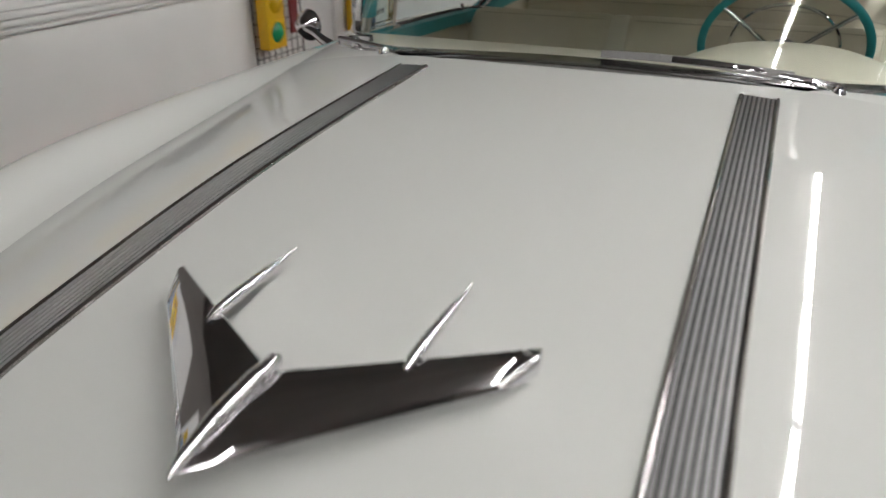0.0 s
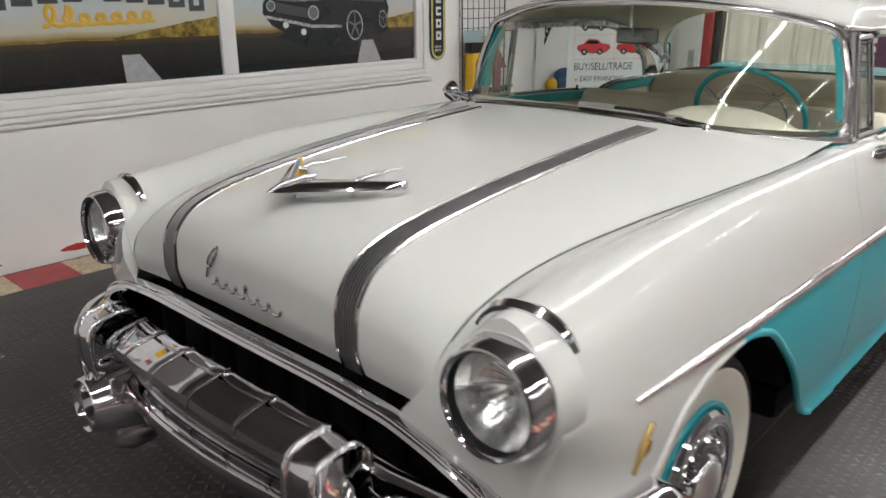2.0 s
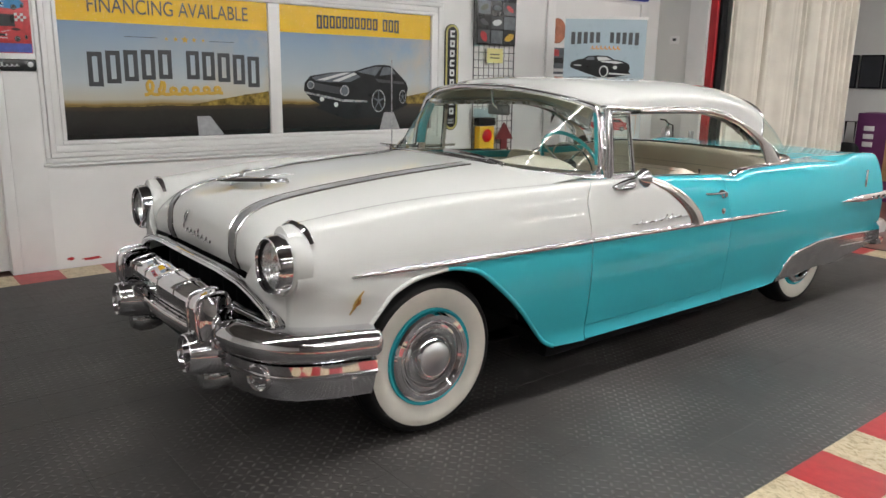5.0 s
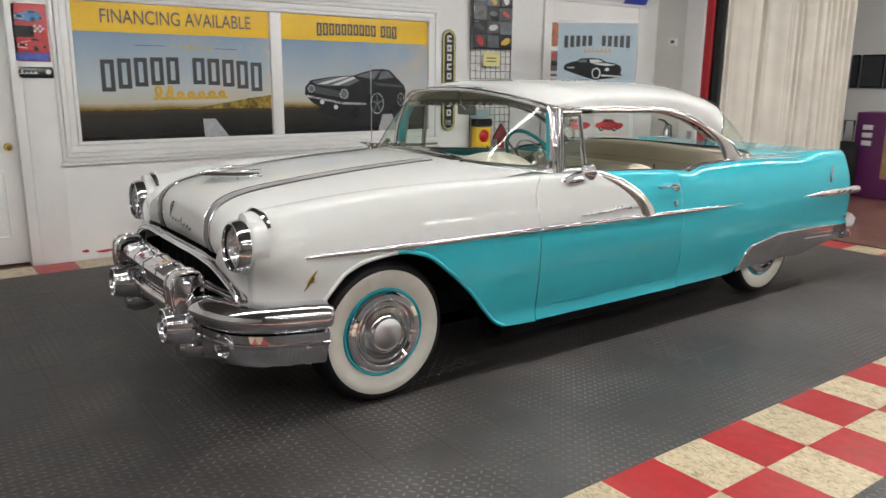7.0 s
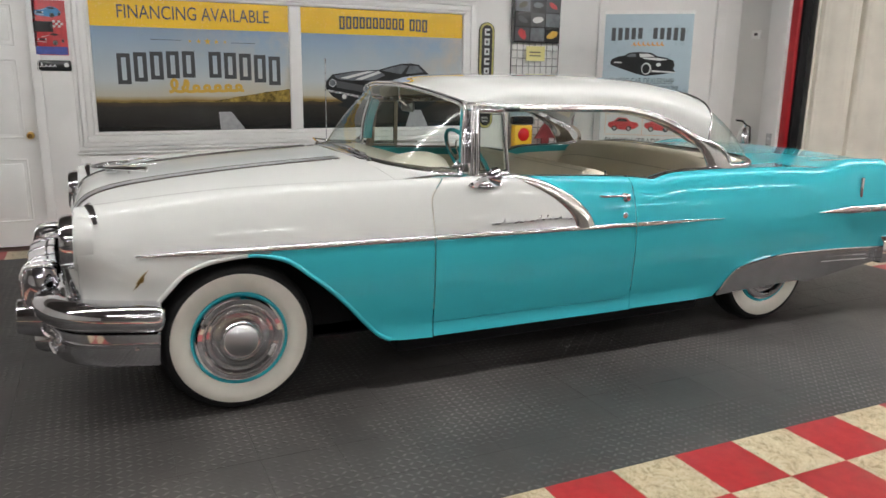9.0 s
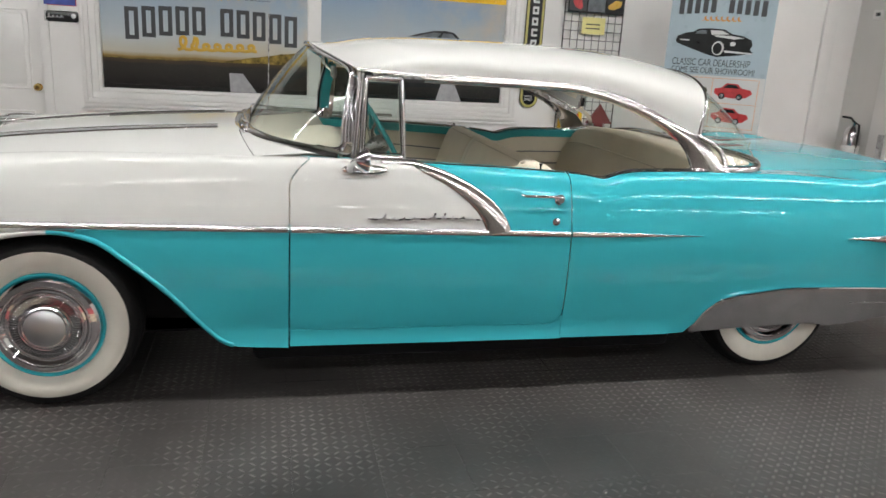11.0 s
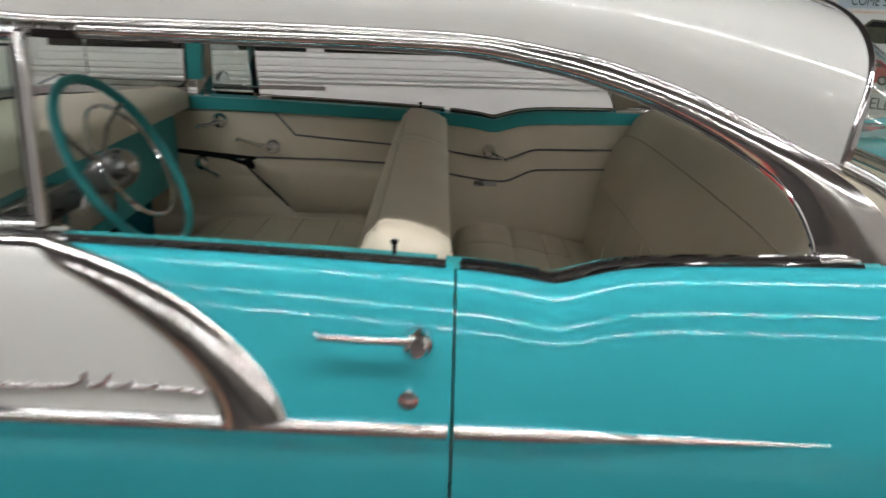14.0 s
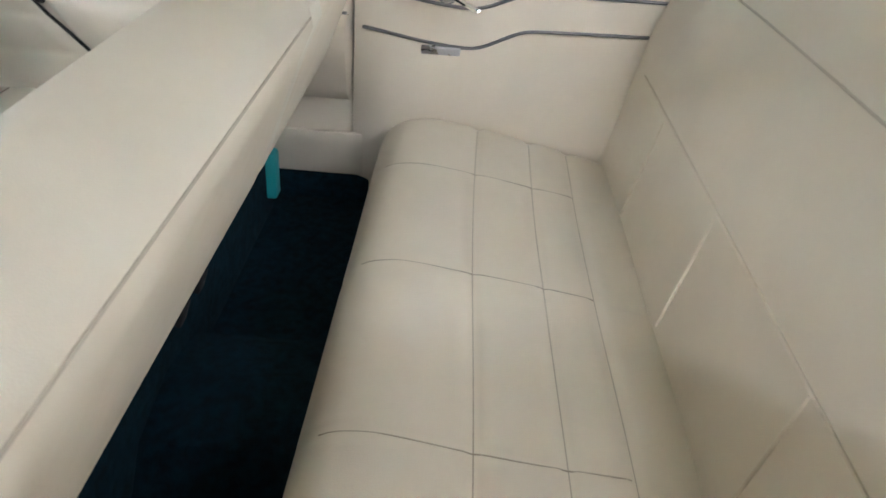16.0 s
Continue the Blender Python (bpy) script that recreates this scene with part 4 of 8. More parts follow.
round_rear = [Vector((-p.x, p.y, p.z)) for p in heel] + [rw_base(a) + Vector((0, 0.004, 0)) for a in steps(-0.995, 0.995, 80)] + heel[::-1]
part("rear_window_trim", sweep(round_rear, [(-0.014, -0.016), (-0.014, 0.002), (-0.009, 0.010), (0.0, 0.013), (0.009, 0.010), (0.014, 0.002), (0.014, -0.016)]), M_SATIN, car, "rounded chrome moulding under the rear window", sharp=80)

# belt mouldings, vent windows
for s in (-1, 1):
    for y0, y1 in ((1.33, 1.985), (2.008, 2.66)):
        ys = steps(y0, y1, 34)
        belt = part("belt_moulding", sweep([Vector((s * (xb(y) - 0.018), y, zb(y) + 0.001)) for y in ys], [(-0.019, -0.008), (0.019, -0.008), (0.019, 0.003), (-0.019, 0.003)]), M_FELT, car, "dark grey window felt with chrome beads")
        part("outer_bead", tube([Vector((s * (xb(y) + 0.002), y, zb(y) + 0.005)) for y in ys], 0.0052, 8), M_CHROME, belt)
        if y0 > 2:
            part("window_slot", sweep([Vector((s * (xb(y) - 0.034), y, zb(y) - 0.001)) for y in steps(2.012, 2.17, 14)], [(-0.012, -0.006), (0.010, -0.006), (0.010, 0.0075), (-0.012, 0.0075)]), M_BLACK, belt)
            part("inner_bead", tube([Vector((s * (xb(y) - 0.030), y, zb(y) + 0.007)) for y in steps(2.14, y1, 30)], 0.006, 8), M_CHROME, belt)
    c = [Vector((s * 0.768, 1.150, 0.975)), Vector((s * 0.768, 1.318, 0.972)), Vector((s * 0.722, 1.305, 1.275)), Vector((s * 0.722, 1.166, 1.275))]
    vent = part("vent_window", flat([c[0], c[1], c[2], c[3]], (-s * 0.004, 0, 0)), M_GLASS, car, "small pivoting vent window in a chrome frame")
    vent.visible_shadow = False
    for k in range(4):
        part("vent_frame", sweep([c[k], c[(k + 1) % 4]], ROUND, up=(s, 0, 0.3)), M_CHROME, vent, sharp=85)
    for k in range(4):
        pa, pb = c[k].lerp(c[(k + 2) % 4], 0.06), c[(k + 1) % 4].lerp(c[(k + 3) % 4], 0.06)
        part("vent_gasket", tube([pa + Vector((s * 0.006, 0, 0)), pb + Vector((s * 0.006, 0, 0))], 0.0026, 6), M_RUBBER, vent)
    part("vent_post", sweep([c[0] + Vector((0, -0.03, -0.01)), c[3] + Vector((0, -0.018, 0.02))], ROUND, up=(s, 0, 0.3)), M_CHROME, vent, sharp=85)
    part("vent_sill", sweep([c[0] + Vector((s * 0.004, -0.02, -0.012)), c[1] + Vector((s * 0.004, 0.05, -0.014))], [(-0.014, -0.014), (0.014, -0.014), (0.010, 0.012), (-0.010, 0.012)], up=(0, 0, 1)), M_CHROME, vent)

# side spear, sweep, script and badges
for s in (-1, 1):
    spear = None
    for y0, y1 in ((-0.397, 0.866), (0.876, 1.994), (2.004, 2.6)):
        ys = steps(y0, y1, 24)
        sc = [min(1.0, 0.38 + (y + 0.397) / 0.45, 0.08 + (2.6 - y) / 0.5) for y in ys]
        path = [Vector((s * (x_side(y, z_trim(y)) + 0.001), y, z_trim(y))) for y in ys]
        piece = part("side_spear" if spear is None else "spear_piece", sweep(path, [(-0.014, -0.004), (-0.013, 0.003), (-0.010, 0.008), (-0.005, 0.011), (0.0, 0.012), (0.005, 0.011), (0.010, 0.008), (0.013, 0.003), (0.014, -0.004)], up=(s, 0, 0), scale=sc), M_CHROME, spear or car, sharp=85, label="" if spear else "thin chrome spear along the body side")
        spear = spear or piece
    # broad chrome lip where the colours part over the arch
    part("arch_wedge", sweep([Vector((s * (x_side(y, z_trim(y)) + 0.002), y, z_trim(y) - 0.016)) for y in steps(-0.03, 0.13, 8)], [(-0.012, -0.002), (0.012, -0.002), (0.010, 0.006), (-0.010, 0.006)], up=(s, 0, 0), scale=[max(0.1, math.sin(math.pi * t)**0.5) for t in steps(0.02, 0.98, 8)]), M_CHROME2, spear)
    sweep_pts, sc = [], []
    for t in steps(0, 1, 30):
        a = radians(86 - 84 * t)
        y, z = 1.20 + 0.475 * math.cos(a)**1.14, 0.70 + 0.278 * math.sin(a)**1.14
        y += 0.014 * t
        z = min(z, zb(y) - 0.001)
        if z > z_even(y) - drop_at(y):
            lo, hi = 0.0, 1.0
            for _ in range(24):
                mid = (lo + hi) / 2
                if shoulder(y, mid)[1] < z:
                    lo = mid
                else:
                    hi = mid
            x = shoulder(y, lo)[0]
        else:
            x = x_side(y, z)
        sweep_pts.append(Vector((s * (x + 0.002), y, z)))
        sc.append(0.22 + 0.78 * t**1.2)
    nrm = [Vector((s, 0, 0.9 * (1 - t))).normalized() for t in steps(0, 1, 30)]
    part("door_sweep", sweep(sweep_pts, [(-0.056, -0.004), (-0.053, 0.004), (-0.042, 0.011), (-0.022, 0.017), (0.0, 0.019), (0.022, 0.017), (0.042, 0.011), (0.053, 0.004), (0.056, -0.004)], normals=nrm, scale=sc), M_SATIN, car, sharp=85, label="curved chrome sweep between white and turquoise")
    # handle, lock, script strokes
    hx = s * x_side(1.88, 0.835)
    handle = part("door_handle", tube([Vector((hx + s * 0.004, 1.785, 0.853)), Vector((hx + s * 0.022, 1.795, 0.853)), Vector((hx + s * 0.026, 1.86, 0.852)), Vector((hx + s * 0.026, 1.93, 0.850)), Vector((hx + s * 0.012, 1.945, 0.848))], 0.0062, 10, up=(0, 0, 1)), M_CHROME, car, "chrome pull handle")
    part("button_boss", lathe([(0.0, 0.034), (0.012, 0.034), (0.016, 0.03), (0.016, 0.022), (0.022, 0.018), (0.026, 0.0)], pose(hx - s * 0.004, 1.945, 0.838, 0, 90 * s, 0), 20), M_CHROME, handle)
    part("door_lock", lathe([(0.0, 0.008), (0.009, 0.008), (0.012, 0.006), (0.016, 0.005), (0.017, 0.0)], pose(s * x_side(1.932, 0.75), 1.932, 0.75, 0, 90 * s, 0), 20), M_CHROME, car, "round door lock")
    sp = []
    for t in steps(0, 1, 200):
        y = 1.165 + 0.45 * t
        z = 0.757 - 0.003 * math.sin(t * 7)
        if t < 0.10 or t > 0.90 or 0.44 < t < 0.53:
            dy, dz = 0.0, 0.0
        else:
            tall = 0.021 if (0.10 < t < 0.17 or 0.53 < t < 0.60 or 0.62 < t < 0.66) else 0.008
            w = t * 72
            dz = tall * 0.5 * (1 - math.cos(w))
            dy = 0.009 * math.sin(w) + 0.45 * dz
        sp.append(Vector((s * (x_side(y, z) + 0.005), y + dy, z + dz)))
    part("door_script", tube(sp, 0.0034, 6, up=(s, 0, 0)), M_STEEL, car, "thin chrome script badge on the door")
    by, bz = -0.385, 0.635
    bx = s * (xm(by) + 0.004)
    bm = flat([(bx, by - 0.032, bz - 0.038), (bx, by - 0.008, bz - 0.016), (bx, by + 0.010, bz + 0.014), (bx, by + 0.030, bz + 0.042), (bx, by + 0.002, bz + 0.018), (bx, by - 0.014, bz - 0.012)], (s * 0.008, 0, 0))
    flat([(bx, by - 0.018, bz - 0.010), (bx, by + 0.010, bz - 0.004), (bx, by + 0.014, bz + 0.016), (bx, by - 0.004, bz + 0.012)], (s * 0.012, 0, 0), bm)
    part("fender_badge", bm, M_GOLD, car, "gold crossed-bird badge on the fender")

# tail spears and fin badges
for s in (-1, 1):
    ys = steps(3.335, 4.10, 24)
    path = [Vector((s * (x_side(min(y, 4.0), 0.69) + 0.004), y, 0.677 - 0.012 * (y - 3.335))) for y in ys]
    tspear = part("tail_spear", sweep(path, [(-0.026, -0.006), (-0.025, 0.006), (-0.017, 0.018), (-0.006, 0.024), (0.006, 0.024), (0.017, 0.018), (0.025, 0.006), (0.026, -0.006)], up=(s, 0, 0), scale=[min(1.0, 0.06 + 2.6 * t) for t in steps(0, 1, 24)]), M_CHROME, car, "chrome spear on the rear quarter")
    part("spear_tip", lathe([(0.0, 0.065), (0.014, 0.058), (0.024, 0.035), (0.026, 0.0)], pose(s * 0.905, 4.08, 0.668, -90, 0, 0), 20), M_CHROME, tspear)
    for k in range(3):
        part("star", flat([(s * (x_side(4.0, 0.66) + 0.028), 3.78 + 0.09 * k + 0.022 * math.cos(a) * (1 if i % 2 == 0 else 0.5), 0.671 - 0.001 * k + 0.014 * math.sin(a) * (1 if i % 2 == 0 else 0.5)) for i, a in enumerate([math.pi * j / 4 for j in range(8)])], (s * 0.008, 0, 0)), M_CHROME, tspear)
    fb = s * (x_side(3.66, 0.79) + 0.003)
    bm = box((fb - 0.004, 3.705, 0.737), (fb + 0.008, 3.728, 0.862), 0.003)
    box((fb - 0.004, 3.60, 0.732), (fb + 0.008, 3.728, 0.748), 0.003, bm)
    part("fin_badge", bm, M_CHROME, car)
    # rear bumper wrap
    rb = [Vector((s * x, y, 0.40)) for x, y in ((0.915, 3.93), (0.925, 3.99), (0.91, 4.07), (0.84, 4.13), (0.6, 4.16), (0.3, 4.175), (0.0, 4.18))]
    part("rear_bumper", sweep(rb, [(-0.03, -0.085), (0.02, -0.08), (0.035, -0.02), (0.03, 0.05), (0.0, 0.085), (-0.03, 0.07)]), M_CHROME, car, "chrome rear bumper end")


# wheels
def wheel(at, s):
    m = Matrix.Translation(at) @ pose(0, 0, 0, 0, 90 * s, 0)
    w = part("wheel", lathe([(0.19, -0.03), (0.19, -0.16), (0.02, -0.16)], m, 32), M_BLACK, car, "steel wheel with a chrome cover and a wide whitewall tyre")
    part("tyre", lathe([(0.20, -0.09), (0.24, -0.165), (0.29, -0.185), (0.313, -0.165), (0.326, -0.13), (0.327, -0.05), (0.320, -0.024), (0.310, -0.007), (0.301, 0.0), (0.286, 0.0)], m, 72), M_RUBBER, w, "black tyre")
    tread = bmesh.new()
    for k in range(3):
        lathe([(0.3275, -0.125 + 0.028 * k), (0.3300, -0.122 + 0.028 * k), (0.3300, -0.108 + 0.028 * k), (0.3275, -0.105 + 0.028 * k)], m, 72, tread)
    part("tread_rib", tread, M_RUBBER, w)
    part("whitewall", lathe([(0.2865, 0.0), (0.282, 0.0025), (0.25, 0.002), (0.22, -0.006), (0.203, -0.016), (0.20, -0.03)], m, 72), M_WALLTYRE, w, "wide ivory whitewall")
    part("rim", lathe([(0.204, -0.022), (0.2035, -0.008), (0.199, -0.004), (0.192, -0.008), (0.188, -0.02), (0.17, -0.03), (0.12, -0.035)], m, 72), M_TEAL, w, "turquoise painted rim")
    cover = part("wheel_cover", lathe([(0.188, -0.016), (0.187, 0.0), (0.178, 0.010), (0.160, 0.012), (0.150, 0.004), (0.140, -0.004), (0.128, -0.003), (0.120, 0.006), (0.092, 0.010), (0.088, 0.006), (0.083, 0.018), (0.076, 0.024), (0.070, 0.022), (0.0, 0.040)], m, 72), M_CHROME, w, "chrome full wheel cover")
    cone = part("centre_cone", lathe([(0.071, 0.0225), (0.067, 0.0265), (0.0, 0.0405)], None, 48), M_SPUN, cover, "spun steel centre cone")
    cone.matrix_basis = m
    part("fin_recess", lathe([(0.0925, 0.0108), (0.1205, 0.0075)], m, 56), M_RIB, cover, "dark recess behind the fins")
    for k in range(72):
        a = 2 * math.pi * k / 72
        part("fin", box((0.095, -0.0020, 0.006), (0.120, 0.0020, 0.0140), 0.001, m=m @ pose(0, 0, 0, 0, 0, math.degrees(a)), segments=1), M_CHROME, cover)
    for r, h in ((0.128, -0.001), (0.153, 0.0085)):
        part("cover_bead", lathe([(r + 0.004 * math.cos(q), h + 0.004 * math.sin(q)) for q in steps(0, math.pi, 6)], m, 64), M_CHROME, cover)
    part("valve", tube([m @ Vector((0.17 * math.cos(4.2), 0.17 * math.sin(4.2), 0.0)), m @ Vector((0.165 * math.cos(4.2), 0.165 * math.sin(4.2), 0.025))], 0.004, 8), M_RUBBER, w)
    return w


wheel((0.852, -0.008, 0.330), 1)
wheel((-0.852, -0.008, 0.330), -1)
wheel((0.805, 3.10, 0.330), 1)
wheel((-0.805, 3.10, 0.330), -1)

# headlights with bezel and visor
for s in (-1, 1):
    m = pose(s * 0.748, -0.588, 0.780, 90, 0, 0) @ pose(0, 0, 0, -3, 0, 0) @ Matrix.Scale(0.915, 4)
    hl = part("headlight", lathe([(0.116, -0.05), (0.1185, -0.01), (0.1185, 0.025), (0.116, 0.052), (0.1115, 0.070), (0.106, 0.078), (0.1015, 0.079), (0.098, 0.074), (0.0965, 0.06)], m, 64), M_CHROME, car, "round headlight in a deep chrome bezel")
    bowl = lathe([(0.0955, 0.058), (0.088, 0.030), (0.072, 0.006), (0.055, -0.012), (0.035, -0.024), (0.016, -0.030), (0.014, -0.004), (0.010, 0.002), (0.0, 0.004)], m, 64)
    part("headlight_collar", lathe([(0.132, -0.050), (0.130, -0.010), (0.1275, 0.012), (0.1245, 0.022), (0.1205, 0.026), (0.1188, 0.022)], m, 56), M_WHITE, car, "white fender rim round the headlight")
    inv = m.inverted()
    for v in bowl.verts:
        q = inv @ v.co
        r = math.hypot(q.x, q.y)
        if 0.03 < r < 0.09:
            q.z += 0.0035 * math.sin(11 * math.atan2(q.y, q.x)) * math.sin((r - 0.03) / 0.06 * math.pi)
            v.co = m @ q
    part("reflector", bowl, M_BOWL, hl, "silvered reflector bowl")
    part("black_gasket", lathe([(0.0975, 0.066), (0.0955, 0.069), (0.0935, 0.066), (0.0935, 0.050)], m, 40), M_RUBBER, hl)
    bm = lathe([(0.095, 0.060), (0.080, 0.070), (0.048, 0.078), (0.0, 0.082)], m, 40)
    lens = part("lens", bm, M_LENS, hl, "clear fluted glass lens")
    lens.visible_shadow = False
    for k in range(7):
        x0 = -0.066 + 0.022 * k
        hgt = math.sqrt(max(0, 0.085**2 - x0**2))
        pts = []
        for q in steps(-0.9, 0.9, 8):
            r = math.hypot(x0, q * hgt)
            pts.append(m @ Vector((x0, q * hgt, 0.0725 - 0.0185 * (r / 0.09)**2)))
        part("flute", tube(pts, 0.0009, 5, up=(1, 0, 0)), M_LENS, lens)
    # visor arc over the lamp
    arc = []
    for a in steps(28, 150, 22):
        ca, sa = math.cos(radians(a)), math.sin(radians(a))
        arc.append(Vector((s * (0.737 + 0.108 * ca), -0.555 + 0.03 * (ca if ca > 0 else -0.2 * ca), 0.79 + 0.114 * sa + 0.015)))
    nrm = [Vector((p.x - s * 0.748, -0.25 * 0.1, p.z - 0.79)).normalized() for p in arc]
    part("headlight_visor", sweep(arc, [(-0.013, -0.004), (0.013, -0.004), (0.016, 0.006), (0.004, 0.012), (-0.012, 0.006)], normals=nrm, scale=[max(0.25, math.sin(math.pi * t))**0.4 for t in steps(0.03, 0.97, 22)]), M_CHROME, car, "chrome eyebrow over the headlight")

# grille opening and the chrome lip over it
part("grille_cavity", box((-0.72, -0.50, 0.33), (0.72, -0.40, 0.74), 0.01), M_BLACK, car, "dark grille opening")
part("grille_floor", box((-0.72, -0.66, 0.40), (0.72, -0.50, 0.42)), M_BLACK, car)
lip_z = spl((0.0, 0.684), (0.3, 0.683), (0.5, 0.672), (0.62, 0.645), (0.70, 0.612), (0.755, 0.578), (0.772, 0.56))
lip_y = spl((0.0, -0.662), (0.4, -0.658), (0.65, -0.648), (0.772, -0.632))
LX = [-0.772 + 0.272 * (1 - (1 - k / 14)**1.6) for k in range(14)]
LX = LX + steps(-0.5, 0.5, 30) + [-x for x in reversed(LX)]
lip = [Vector((x, lip_y(abs(x)), lip_z(abs(x)))) for x in LX]
grille_lip = part("grille_moulding", sweep(lip, [(-0.020, -0.010), (-0.008, -0.017), (0.014, -0.015), (0.023, -0.004), (0.020, 0.004), (0.002, 0.012), (-0.014, 0.013), (-0.021, 0.006)], up=(0, 0, 1)), M_CHROME, car, "chrome moulding along the hood's front lip")
part("lip_bead", tube([p + Vector((0, -0.014, 0.009)) for p in lip], 0.0045, 8), M_CHROME, grille_lip)
for s in (-1, 1):
    # fender face between the headlight and the lip's end
    rows = []
    for k in steps(0, 1, 20):
        x = 0.535 + 0.25 * k
        xl = min(x, 0.778)
        low_pt = Vector((s * xl, lip_y(min(xl, 0.772)) + 0.006 + 0.024 * k**4, lip_z(min(xl, 0.772)) + 0.010 - 0.02 * max(0, k - 0.93)))
        ang = radians(150 + 150 * k)
        top_pt = Vector((s * (0.748 + 0.098 * math.cos(ang)), -0.598, 0.780 + 0.098 * math.sin(ang)))
        rows.append([low_pt.lerp(top_pt, f) + Vector((0, -0.022 * (1 - k**3) * math.sin(math.pi * f), 0)) for f in steps(0, 1, 10)])
    part("fender_face", grid(rows), M_WHITE, car, thick=0.003, sharp=80)
    first_row = rows[0]
    rows = []
    for k in steps(0, 1, 14):
        v, ang = 0.0 + 0.24 * k, radians(152 - 75 * k)
        edge_pt = Vector((s * (he_x(v) + 0.002), he_y(v) - 0.003, he_z(v)))
        rows.append([edge_pt.lerp(Vector((s * (0.748 + 0.098 * math.cos(ang)), -0.592, 0.780 + 0.098 * math.sin(ang))), f) + Vector((0, -0.008 * math.sin(math.pi * f), 0)) for f in steps(0, 1, 8)])
    part("lip_return", grid([[a.lerp(b, g) for a, b in zip([first_row[round(i * 10 / 8)] for i in range(9)], rows[0])] for g in steps(0, 1, 4)]), M_WHITE, car, thick=0.002)
    part("headlight_surround", grid(rows), M_WHITE, car, thick=0.003, sharp=80)
for k in range(-4, 5):
    part("grille_fin", box((k * 0.14 - 0.003, -0.575, 0.45), (k * 0.14 + 0.003, -0.52, 0.66), 0.001), M_BLACK, car)

# front bumper
bumper = part("front_bumper", box((-0.62, -0.64, 0.33), (0.62, -0.56, 0.42), 0.02), M_CHROME2, car, "heavy chrome front bumper with twin bullets")
BX = 0.447
for s in (-1, 1):
    # upper wing of the bumper, wrapped round the corner
    path = [Vector((s * x, y, z)) for x, y, z in ((0.505, -0.735, 0.470), (0.545, -0.745, 0.492), (0.60, -0.745, 0.505), (0.68, -0.730, 0.506), (0.76, -0.695, 0.504), (0.83, -0.635, 0.503), (0.88, -0.55, 0.502), (0.907, -0.45, 0.499), (0.92, -0.36, 0.493), (0.922, -0.312, 0.488))]
    fine = []
    for i in range(len(path) - 1):
        p0, p1, p2, p3 = path[max(i - 1, 0)], path[i], path[i + 1], path[min(i + 2, len(path) - 1)]
        for t in (0, 0.25, 0.5, 0.75):
            fine.append(0.5 * ((2 * p1) + (p2 - p0) * t + (2 * p0 - 5 * p1 + 4 * p2 - p3) * t * t + (3 * p1 - p0 - 3 * p2 + p3) * t**3))
    fine.append(path[-1])
    prof = [(-0.060, -0.045), (-0.02, -0.060), (0.026, -0.054), (0.044, -0.034), (0.050, -0.008), (0.046, 0.018), (0.030, 0.042), (0.0, 0.056), (-0.03, 0.058), (-0.060, 0.055)]
    if s < 0:
        prof = [(-p, q) for p, q in prof][::-1]
    n = len(fine) - 1
    sc = [min(1.0, 0.55 + 0.45 * math.sqrt(min(1, i / 7))) * (1.0 - 0.30 * max(0, (i / n - 0.92) / 0.08)**2) for i in range(n + 1)]
    part("bumper_wing", sweep(fine, prof, scale=sc), M_CHROME, bumper, "bulging chrome upper blade", sharp=50)
    low = [p + Vector((-s * 0.004, 0.012, -0.118)) for p in fine[8:-3]]
    prof2 = [(-0.03, -0.085), (0.0, -0.088), (0.012, -0.062), (0.022, -0.006), (0.034, 0.004), (0.038, 0.012), (0.030, 0.018), (0.028, 0.050), (0.0, 0.058), (-0.03, 0.056)]
    if s < 0:
        prof2 = [(-p, q) for p, q in prof2][::-1]
    part("bumper_apron", sweep(low, prof2), M_CHROME, bumper, "lower chrome apron with a crease")
    # bullet with a hollow nose
    m = pose(s * BX, -0.63, 0.396, 90, 0, 0) @ pose(0, 0, 0, -4, 0, 0)
    bullet = part("bumper_bullet", lathe([(0.088, -0.06), (0.098, 0.02), (0.099, 0.09), (0.092, 0.15), (0.080, 0.20), (0.0745, 0.222), (0.0725, 0.232), (0.069, 0.234), (0.065, 0.230), (0.060, 0.215), (0.055, 0.175), (0.049, 0.160), (0.030, 0.150), (0.0, 0.148)], m, 56), M_CHROME, bumper, "chrome bullet with a hollow nose")
    part("bullet_cap", lathe([(0.030, 0.151), (0.024, 0.164), (0.0, 0.170)], m, 24), M_CHROME2, bullet)
    part("bullet_keel", lathe([(0.05, 0.0), (0.062, 0.05), (0.06, 0.10), (0.04, 0.135), (0.0, 0.145)], pose(s * BX, -0.67, 0.304, 90, 0, 0), 28), M_CHROME2, bullet, "dull chrome keel under the bullet")
    # upright guard: flat band over the top with raised rims and bulged cheeks
    arch = []
    for y, z in ((-0.800, 0.452), (-0.826, 0.475), (-0.832, 0.52), (-0.832, 0.575), (-0.828, 0.605), (-0.815, 0.626), (-0.795, 0.636), (-0.765, 0.640), (-0.735, 0.641), (-0.712, 0.636), (-0.698, 0.62), (-0.694, 0.59), (-0.694, 0.54), (-0.70, 0.47)):
        arch.append((y, z))
    rows = [[Vector((s * BX + s * dx, y + dd * (1 if y < -0.76 else -1), z - 0.6 * dd * (z > 0.60))) for y, z in arch] for dx, dd in ((-0.022, 0.010), (-0.019, 0.0), (-0.012, 0.003), (0.017, 0.0), (0.046, 0.003), (0.055, 0.0), (0.058, 0.010))]
    guard = part("bumper_guard", grid(rows), M_CHROME, bumper, "tall chrome bumper guard", thick=0.004, sharp=50)
